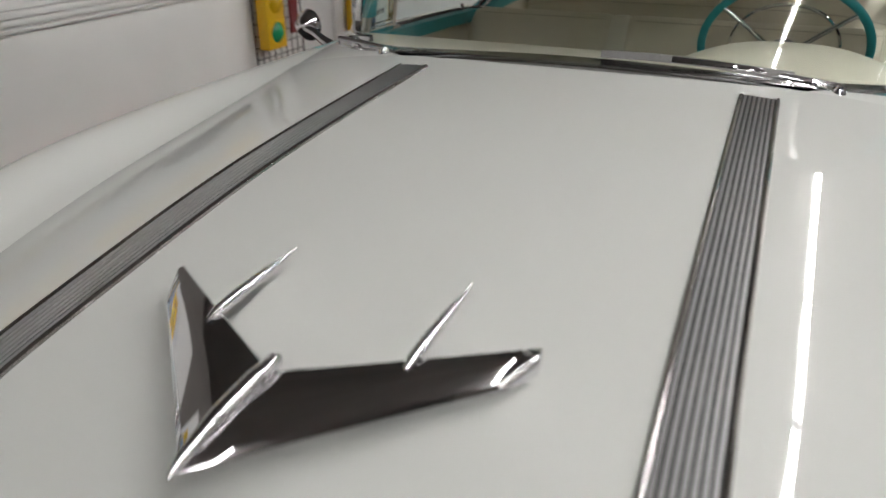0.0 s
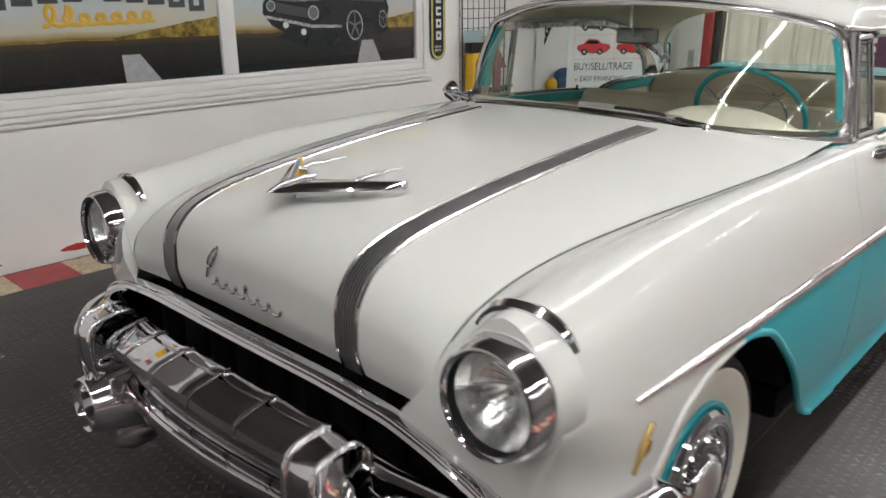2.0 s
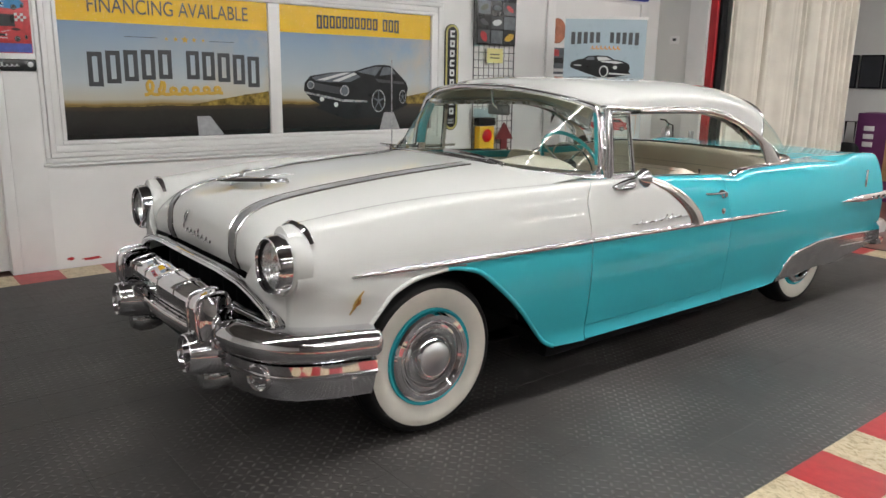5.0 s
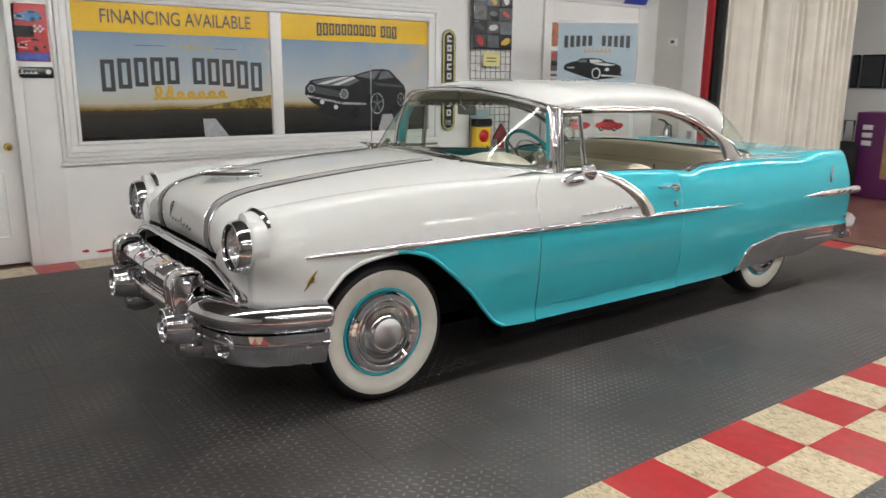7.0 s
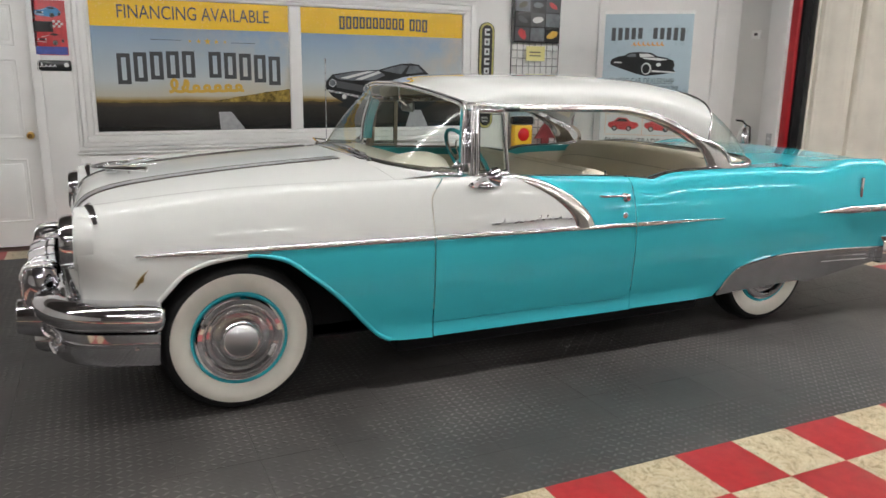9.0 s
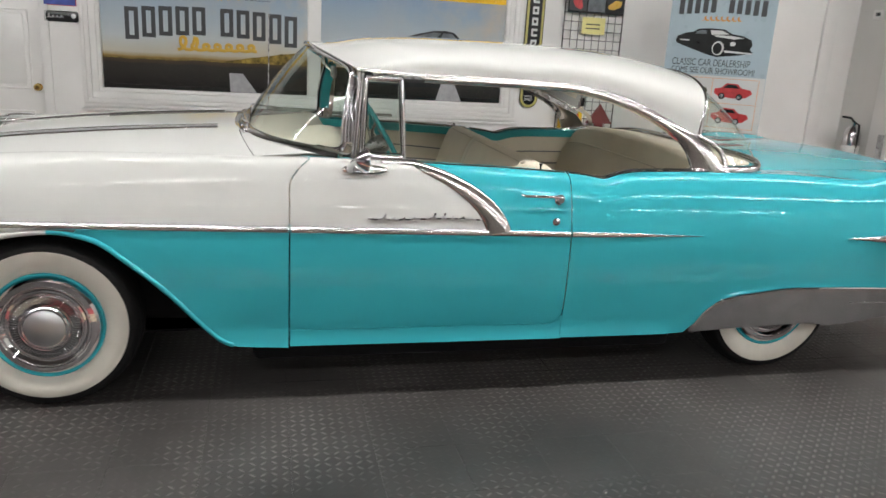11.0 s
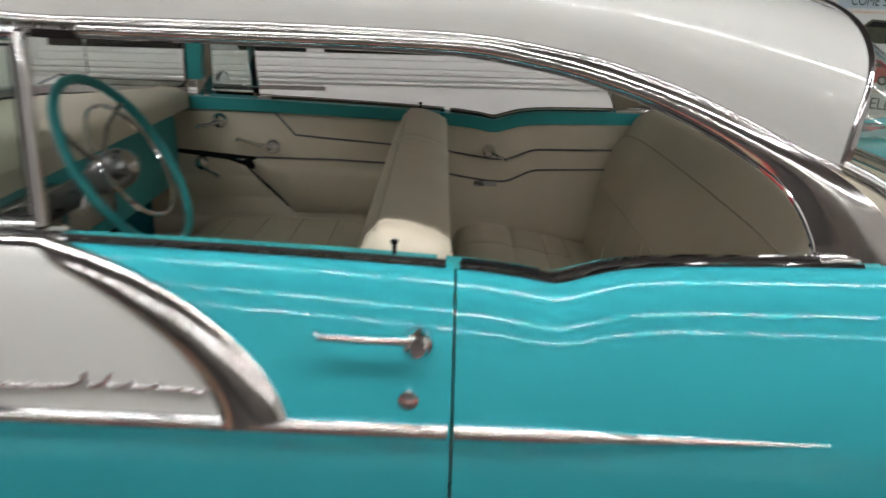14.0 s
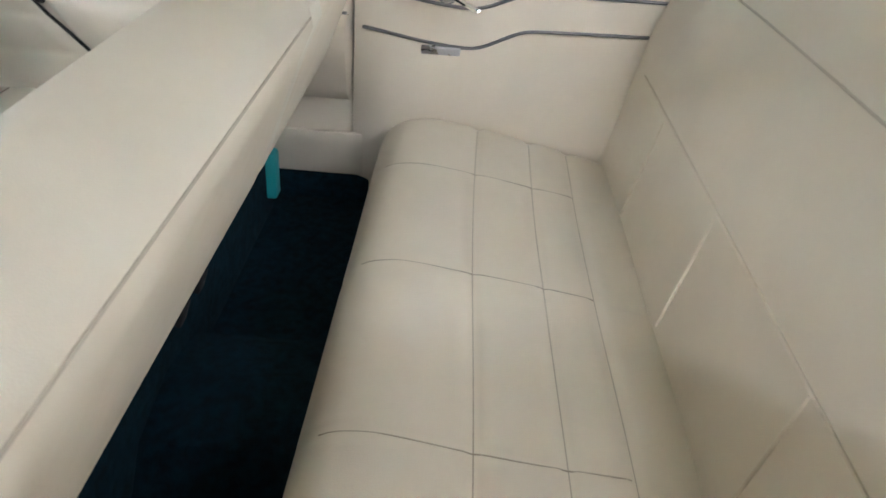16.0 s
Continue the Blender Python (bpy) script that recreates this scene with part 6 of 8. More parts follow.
# door cards and rear side panels
for s in (-1, 1):
    X = s * 0.757
    card = part("door_card", box((min(X, X + s * 0.03), 0.90, 0.33), (max(X, X + s * 0.03), 1.955, 0.915), 0.012), M_VINYL, car, "cream vinyl door card with chrome cranks")
    xi = X - s * 0.001
    part("sill_cap", sweep([Vector((s * 0.775, y, zb(y) - 0.012)) for y in steps(0.92, 1.97, 20)], [(-0.03, -0.03), (0.03, -0.03), (0.03, 0.012), (-0.02, 0.016)]), M_TEALM, card, "turquoise painted door sill")
    # padded arm rest with a rounded nose
    rows = []
    for y in steps(1.288, 1.945, 40):
        zt = 0.744 - 0.016 * (y - 1.288)
        zl = max(0.545, 0.735 - 1.30 * (y - 1.288))
        n = 1 - min(1.0, (y - 1.288) / 0.14)
        deep = math.sqrt(max(0.0, 1 - n * n))
        rows.append([Vector((xi - s * d * deep, y, zl + (zt - zl) * f)) for f, d in ((0, 0.0), (0.06, 0.016), (0.2, 0.030), (0.4, 0.043), (0.6, 0.054), (0.78, 0.060), (0.90, 0.057), (0.97, 0.044), (1.0, 0.0))])
    part("arm_rest", grid(rows), M_VINYL, card, "padded cream arm rest", sharp=70)
    # pleated rolls in front of it
    rolls = (0.455, 0.525, 0.602, 0.682, 0.772)
    rows = []
    for f in steps(0, 1, 48):
        z = rolls[0] + (rolls[-1] - rolls[0]) * f
        k = max(q for q in range(4) if rolls[q] <= z + 1e-6)
        g = min(1.0, max(0.0, (z - rolls[k]) / (rolls[k + 1] - rolls[k])))
        bulge = 0.002 + 0.009 * math.sin(math.pi * g)**0.6
        y1 = min(1.46, 1.262 + max(0.0, 0.728 - z) * 0.95)
        top = lambda y: 0.772 - 0.125 * max(0.0, y - 0.93)
        rows.append([Vector((xi - s * bulge * min(1.0, (1 - h) * 12), 0.915 + (y1 - 0.915) * h, min(z, top(0.915 + (y1 - 0.915) * h)))) for h in steps(0, 1, 24)])
    part("pleated_panel", grid(rows), M_VINYL, card, "cream vinyl panel in horizontal rolls", sharp=50)
    for path in ([(1.38, 0.915), (1.45, 0.836), (1.60, 0.824), (1.94, 0.80)], [(1.30, 0.750), (1.60, 0.748), (1.94, 0.735)]):
        part("trim_strip", tube([Vector((xi - s * 0.001, y, z)) for y, z in path], 0.0035, 6, up=(s, 0, 0)), M_BEAD, card)
    part("trim_strip", tube([Vector((xi - s * 0.006, y, z)) for y, z in ((1.262, 0.728), (1.30, 0.686), (1.42, 0.57))], 0.0045, 6, up=(s, 0, 0)), M_RUBBER, card)
    part("pull_recess", flat([(xi - s * 0.012, y, z) for y, z in ((0.915, 0.783), (1.10, 0.770), (1.305, 0.752), (1.298, 0.706), (1.262, 0.722), (1.20, 0.742), (0.915, 0.775))], (s * 0.012, 0, 0)), M_BLACK, card)
    part("clip", box((xi - s * 0.016 - 0.003, 1.235, 0.741), (xi - s * 0.016 + 0.003, 1.268, 0.748), 0.002), M_CHROME, card)
    for cy, cz, ang, ln in ((1.369, 0.794, 165, 0.117), (1.183, 0.880, 191, 0.066), (1.108, 0.724, -27, 0.078)):
        crank = part("window_crank", lathe([(0.0, 0.034), (0.010, 0.033), (0.020, 0.027), (0.027, 0.016), (0.029, 0.008), (0.027, 0.0)], pose(X, cy, cz, 0, -90 * s, 0), 24), M_CHROME, card, "chrome window crank")
        ca, sa = math.cos(radians(ang)), math.sin(radians(ang))
        tip = Vector((X - s * 0.040, cy + ca * ln, cz + sa * ln))
        part("crank_arm", tube([Vector((X - s * 0.026, cy, cz)), Vector((X - s * 0.036, cy + ca * ln * 0.5, cz + sa * ln * 0.5 - 0.004)), tip], 0.0085, 10, up=(s, 0, 0), scale=[1.1, 0.75, 0.8]), M_CHROME, crank)
        part("crank_knob", lathe([(0.0, 0.022), (0.007, 0.019), (0.0095, 0.010), (0.006, 0.0), (0.0, -0.003)], Matrix.Translation(tip) @ pose(0, 0, 0, 0, -90 * s, 0), 16), M_CHROME, crank)
    rows = [[Vector((X, y, z)) for z in steps(0.30, 0.94 if y < 2.1 else 0.955, 10)] for y in steps(1.958, 2.80, 20)]
    for r in rows:
        for v in r:
            y = v.y
            if v.z > 0.88:
                v.z = min(v.z, zb(y) - 0.025)
            v.x -= s * 0.028 * max(0.0, min(1.0, (0.69 - v.z) / 0.10)) * max(0.0, min(1.0, (y - 1.965) / 0.04))
    q = part("rear_side_panel", grid(rows), M_VINYL, car, "cream rear side panel with chrome beading", thick=0.012)
    part("sill_cap", sweep([Vector((s * 0.775, y, zb(y) - 0.012)) for y in steps(1.985, 2.70, 30)], [(-0.03, -0.03), (0.03, -0.03), (0.03, 0.012), (-0.02, 0.016)]), M_TEALM, q, "turquoise painted quarter sill")
    for bead in (spl((1.965, 0.798), (2.20, 0.768), (2.33, 0.806), (2.59, 0.810)), spl((1.965, 0.714), (2.20, 0.684), (2.33, 0.730), (2.59, 0.738))):
        part("side_bead", tube([Vector((X - s * 0.008, y, bead(y))) for y in steps(1.975, 2.60, 40)], 0.0038, 8, up=(s, 0, 0)), M_BEAD, q)
    crank = part("window_crank", lathe([(0.0, 0.032), (0.018, 0.030), (0.024, 0.018), (0.022, 0.0)], pose(X - s * 0.004, 2.15, 0.80, 0, -90 * s, 0), 20), M_CHROME, q, "chrome window crank")
    part("crank_arm", tube([Vector((X - s * 0.026, 2.15, 0.80)), Vector((X - s * 0.038, 2.185, 0.785)), Vector((X - s * 0.036, 2.215, 0.77))], 0.006, 8, up=(s, 0, 0)), M_CHROME, crank)
    part("ashtray", box((X - s * 0.006 - 0.008, 2.10, 0.665), (X - s * 0.006 + 0.008, 2.185, 0.685), 0.004, m=None), M_STEEL, q, "small steel ashtray")
    part("sill_board", box((min(s * 0.738, s * 0.752), 1.78, 0.366), (max(s * 0.738, s * 0.752), 2.06, 0.47), 0.004), M_VINYL, car)
    part("kick_carpet", box((min(s * 0.728, s * 0.752), 1.10, 0.300), (max(s * 0.728, s * 0.752), 2.06, 0.364), 0.006), M_CARPET, car)
    part("lock_pin", lathe([(0.0, 0.038), (0.006, 0.038), (0.007, 0.034), (0.0035, 0.029), (0.0035, 0.0)], pose(s * 0.765, 1.90, 0.925), 12), M_BLACK, card, "black lock pin")
part("cabin_rear_wall", box((-0.74, 2.78, 0.30), (0.74, 2.80, 0.93)), M_BLACK, car)

# dashboard, steering wheel, mirror inside
rows = []
for x in steps(-0.735, 0.735, 36):
    b = ws_base(x * 0.98)
    y1 = max(1.08, b.y + 0.05)
    rows.append([Vector((x, b.y + 0.012, b.z - 0.02)), Vector((x, b.y + 0.10 if b.y < 0.93 else b.y + 0.03, 1.005)), Vector((x, y1 - 0.03, 0.998)), Vector((x, y1, 0.975)), Vector((x, y1 + 0.004, 0.93)), Vector((x, y1 - 0.05, 0.905)), Vector((x, b.y + 0.01, 0.90))])
dash = part("dashboard_pad", capped(rows), M_VINYL2, car, "cream padded dashboard top", sharp=50)
rows = []
for y, k in ((0.90, 0.0), (0.93, 0.55), (0.97, 0.88), (1.02, 1.0), (1.07, 0.97), (1.10, 0.80), (1.11, 0.0)):
    rows.append([Vector((0.38 + 0.25 * u, y - 0.03 * u * u, 0.985 + 0.062 * k * max(0.0, 1 - abs(u)**2.6))) for u in steps(-1, 1, 24)])
part("instrument_hood", grid(rows), M_VINYL2, dash, "cream padded hump over the gauges", sharp=70)
part("dashboard_panel", box((-0.73, 0.92, 0.66), (0.73, 1.04, 0.915), 0.03), M_TEALM, car, "turquoise dashboard face")
cluster = part("gauge_cluster", box((0.18, 1.02, 0.76), (0.56, 1.06, 0.89), 0.012), M_CHROME2, car, "chrome gauge cluster")
for k in range(4):
    part("gauge_knob", lathe([(0.0, 0.022), (0.012, 0.02), (0.014, 0.0)], pose(0.23 + 0.09 * k, 1.06, 0.79, -90, 0, 0), 14), M_CHROME, cluster)
part("radio_face", box((-0.14, 1.03, 0.72), (0.14, 1.05, 0.86), 0.008), M_CHROME2, car)
tilt = Matrix.Translation((0.365, 1.305, 0.985)) @ pose(0, 0, 0, -60, 0, 0)
def ring_torus(r, thick, m, n=64, k=12):
    rows = []
    for a in steps(0, 2 * math.pi, n)[:-1]:
        c = Vector((r * math.cos(a), r * math.sin(a), 0))
        rows.append([m @ (c + Vector((math.cos(a), math.sin(a), 0)) * (thick * math.cos(b)) + Vector((0, 0, thick * math.sin(b)))) for b in steps(0, 2 * math.pi, k)[:-1]])
    rows.append(rows[0])
    return grid(rows, True)
sw = part("steering_wheel", ring_torus(0.20, 0.0105, tilt), M_TEALM, car, "turquoise two-spoke steering wheel with a chrome horn ring")
part("horn_ring", ring_torus(0.13, 0.0045, tilt @ pose(0, 0, 0.012), 48, 8), M_CHROME, sw)
for a in (-38, 218):
    c, sn = math.cos(radians(a)), math.sin(radians(a))
    part("spoke", tube([tilt @ Vector((0.02 * c, 0.02 * sn - 0.02, -0.05)), tilt @ Vector((0.11 * c, 0.11 * sn - 0.02, -0.032)), tilt @ Vector((0.2 * c, 0.2 * sn, 0))], 0.006, 10, up=(0, 1, 0)), M_CHROME2, sw, "dull chrome spoke")
part("hub", lathe([(0.0, 0.012), (0.03, 0.008), (0.042, -0.01), (0.045, -0.05), (0.03, -0.09), (0.028, -0.42)], tilt, 28), M_MIRRORBACK, sw, "dark grey hub and column")
part("hub_cap", lathe([(0.0, 0.02), (0.02, 0.016), (0.028, 0.008)], tilt, 20), M_CHROME, sw)
part("shift_lever", tube([tilt @ Vector((0.03, 0.0, -0.09)), tilt @ Vector((0.14, 0.03, -0.06)), tilt @ Vector((0.19, 0.04, -0.045))], 0.006, 8), M_CHROME, sw)
rv = part("rear_view_mirror", box((-0.085, 1.092, 1.235), (0.085, 1.110, 1.292), 0.012, segments=4), M_MIRRORBACK, car, "grey-backed rear view mirror on a chrome arm")
part("mirror_arm", tube([Vector((0, 1.092, 1.27)), Vector((0, 1.055, 1.30)), Vector((0, 1.045, 1.375))], 0.0065, 8), M_CHROME, rv)

# the wall side of the nose tapers in a little more than the aisle side
for ob in car.children_recursive:
    if ob.matrix_basis != Matrix():
        continue
    for v in ob.data.vertices:
        if v.co.x < 0 and v.co.y < 0.1:
            f = min(1.0, (0.1 - v.co.y) / 0.65)
            v.co.x *= 1 - 0.075 * f * f * (3 - 2 * f)


# ---- on the walls ----
# picture window frame with its moulding
WALL_OFF = (0, 0.028, 0)
S1, S2 = (-0.498, 1.098), (1.212, 2.805)
SZ0, SZY, SZ1 = 0.940, 1.782, 2.004
window_frame = structure(part("window_1", box((WX, -0.50, 0.905), (WX + 0.012, 2.82, 2.04)), M_TRIM, smooth=False), "white moulded frame round two large printed signs", "window frame")
for i, (off, wdt, hgt) in enumerate(((0.0, 0.028, 0.030), (0.030, 0.05, 0.022), (0.082, 0.035, 0.030), (0.12, 0.03, 0.016))):
    y0, y1, z0, z1 = S1[0] - 0.004 - off, S2[1] + 0.004 + off, SZ0 - 0.004 - off, SZ1 + 0.004 + off
    for lo, hi in (((y0 - wdt, z0 - wdt), (y1 + wdt, z0)), ((y0 - wdt, z1), (y1 + wdt, z1 + wdt)), ((y0 - wdt, z0), (y0, z1)), ((y1, z0), (y1 + wdt, z1))):
        part("frame_moulding", box((WX + 0.002, lo[0], lo[1]), (WX + 0.012 + hgt, hi[0], hi[1]), 0.005), M_TRIM, window_frame)
part("mullion", box((WX + 0.002, S1[1] + 0.004, SZ0), (WX + 0.036, S2[0] - 0.004, SZ1), 0.006), M_TRIM, window_frame)
part("sill_ledge", box((WX + 0.002, -0.67, 0.755), (WX + 0.03, 2.99, 0.775), 0.005), M_TRIM, window_frame)
window_frame.location = WALL_OFF
FX = WX + 0.0165


def face(y, z, lift=0.0, size=1.0):
    """Pose of a print on the west wall: x to the north, y up."""
    return Matrix.Translation((FX + lift, y, z)) @ Matrix(((0, 0, 1, 0), (1, 0, 0, 0), (0, 1, 0, 0), (0, 0, 0, 1)))


def printed(name, outline, material, parent, lift=0.002):
    return part(name, flat([(FX + lift, y, z) for y, z in outline], (-0.0012, 0, 0)), material, parent, smooth=False)


def letter_blocks(parent, y0, y1, z, h, groups, material, lift=0.003, arch=0.0):
    """One plain block for each letter of a name, in groups."""
    n = sum(groups) + (len(groups) - 1) * 0.7
    w = (y1 - y0) / n
    x = y0
    for g in groups:
        for k in range(g):
            a, b = x + w * 0.08, x + w * 0.88
            t = ((a + b) / 2 - (y0 + y1) / 2) / ((y1 - y0) / 2)
            zz = z + arch * t * t
            hh = h * (1 + 0.18 * t * t)
            e = (b - a) * 0.32
            outer = [Vector((FX + lift, y, q)) for y, q in ((a, zz - hh), (b, zz - hh), (b, zz), (a, zz), (a, zz - hh))]
            inner = [Vector((FX + lift, y, q)) for y, q in ((a + e, zz - hh + e), (b - e, zz - hh + e), (b - e, zz - e), (a + e, zz - e), (a + e, zz - hh + e))]
            back = Vector((-0.0012, 0, 0))
            part("block", grid([[p + back for p in outer], outer, inner, [p + back for p in inner]]), material, parent, smooth=False)
            x += w
        x += w * 0.7


def wave_stroke(parent, y0, y1, z, h, material, lift=0.004, loops=8, r=0.009, name="script"):
    pts = []
    for t in steps(0, 1, 90):
        big = 1.7 if t < 0.16 or 0.17 < t < 0.22 else 0.8
        pts.append(Vector((FX + lift, y0 + (y1 - y0) * t + 0.35 * h * math.sin(t * loops * 2 * math.pi), z + h * 0.5 * big * (1 - math.cos(t * loops * 2 * math.pi)) * 0.5 + 0.12 * h * t)))
    return part(name, sweep(pts, ring(r, 8, 0.22), normals=[(1, 0, 0)] * len(pts)), material, parent, smooth=False)


def star_shape(y, z, r):
    return [(y + (r if i % 2 == 0 else r * 0.45) * math.sin(math.pi * i / 5), z + (r if i % 2 == 0 else r * 0.45) * math.cos(math.pi * i / 5)) for i in range(10)]


sign1 = thing("financing_sign", "large printed sign: yellow band over a sky and road picture", "sign", WALL_OFF, group="window signs")
part("picture", box((WX + 0.012, S1[0], SZ0), (FX, S1[1], SZY), 0.0), M_ROADPIC, sign1, "sky and road print", smooth=False)
part("yellow_band", box((WX + 0.012, S1[0], SZY), (FX + 0.0006, S1[1], SZ1), 0.0), M_YELLOW, sign1, smooth=False)
lettering("sign_text", "FINANCING AVAILABLE", 0.152, face(-0.30, 1.850, 0.001), M_DARKTEXT, sign1, 0.0006, squeeze=0.765)
letter_blocks(sign1, -0.33, 1.03, 1.60, 0.215, (5, 5), M_DARKTEXT, arch=-0.035)
wave_stroke(sign1, 0.07, 0.69, 1.262, 0.120, M_GOLDPRINT, loops=7, r=0.013)
printed("road_line", [(0.475, 0.942), (0.690, 0.942), (0.575, 1.095), (0.468, 1.095)], M_LINEPRINT, sign1)
printed("rule", [(-0.05, 1.685), (0.19, 1.685), (0.19, 1.689), (-0.05, 1.689)], M_DARKTEXT, sign1)
printed("rule", [(0.60, 1.675), (0.80, 1.675), (0.80, 1.679), (0.60, 1.679)], M_DARKTEXT, sign1)
for k, r in enumerate((0.015, 0.021, 0.03, 0.021, 0.015)):
    printed("star", star_shape(0.26 + 0.072 * k, 1.682, r), M_GOLDPRINT, sign1)

sign2 = thing("web_sign", "large printed sign with a black muscle car under yellow", "sign", WALL_OFF, group="window signs")
part("picture", box((WX + 0.012, S2[0], SZ0), (FX, S2[1], SZY), 0.0), M_ROADPIC, sign2, "sky and road print", smooth=False)
part("yellow_band", box((WX + 0.012, S2[0], SZY), (FX + 0.0006, S2[1], SZ1), 0.0), M_YELLOW, sign2, smooth=False)
letter_blocks(sign2, 1.56, 2.44, 1.940, 0.10, (10, 3), M_DARKTEXT)


def car_print(parent, y0, z0, w, h, body, lift=0.002, mirrored=False, dark=M_BLACKPRINT, light=M_PALE):
    """A flat printed coupe seen three-quarter: body, glass, wheels, lamps."""
    def at(pts):
        return [(y0 + w * ((1 - a) if mirrored else a), z0 + h * b) for a, b in pts]
    printed("print_body", at([(0.02, 0.28), (0.10, 0.16), (0.32, 0.10), (0.50, 0.08), (0.66, 0.04), (0.86, 0.16), (0.98, 0.30), (1.0, 0.52), (0.93, 0.66), (0.88, 0.80), (0.76, 0.94), (0.58, 0.98), (0.44, 0.84), (0.30, 0.70), (0.04, 0.60), (0.0, 0.45)]), body, parent, lift)
    printed("print_glass", at([(0.47, 0.82), (0.58, 0.92), (0.72, 0.90), (0.80, 0.78), (0.66, 0.72)]), M_GLASSPRINT if body is M_BLACKPRINT else dark, parent, lift + 0.001)
    for cx, cz, rx, rz in ((0.66, 0.20, 0.095, 0.20), (0.93, 0.33, 0.05, 0.16)):
        printed("print_wheel", at([(cx + rx * math.cos(a), cz + rz * math.sin(a)) for a in steps(0, 2 * math.pi, 20)[:-1]]), dark, parent, lift + 0.001)
        printed("print_rim", at([(cx + rx * 0.70 * math.cos(a), cz + rz * 0.70 * math.sin(a)) for a in steps(0, 2 * math.pi, 16)[:-1]]), light if body is M_BLACKPRINT else M_STEEL, parent, lift + 0.002)
        printed("print_hub", at([(cx + rx * 0.62 * math.cos(a), cz + rz * 0.62 * math.sin(a)) for a in steps(0, 2 * math.pi, 16)[:-1]]), dark, parent, lift + 0.003)
    printed("print_grille", at([(0.06, 0.38), (0.34, 0.33), (0.35, 0.50), (0.06, 0.52)]), dark, parent, lift + 0.001)
    for cx in (0.08, 0.33):
        printed("print_lamp", at([(cx + 0.03 * math.cos(a), 0.45 + 0.075 * math.sin(a)) for a in steps(0, 2 * math.pi, 14)[:-1]]), light, parent, lift + 0.002)
    printed("print_stripe", at([(0.16, 0.615), (0.22, 0.60), (0.50, 0.77), (0.45, 0.77)]), light, parent, lift + 0.001)
    printed("print_bumper", at([(0.03, 0.25), (0.36, 0.20), (0.37, 0.25), (0.03, 0.30)]), light, parent, lift + 0.001)




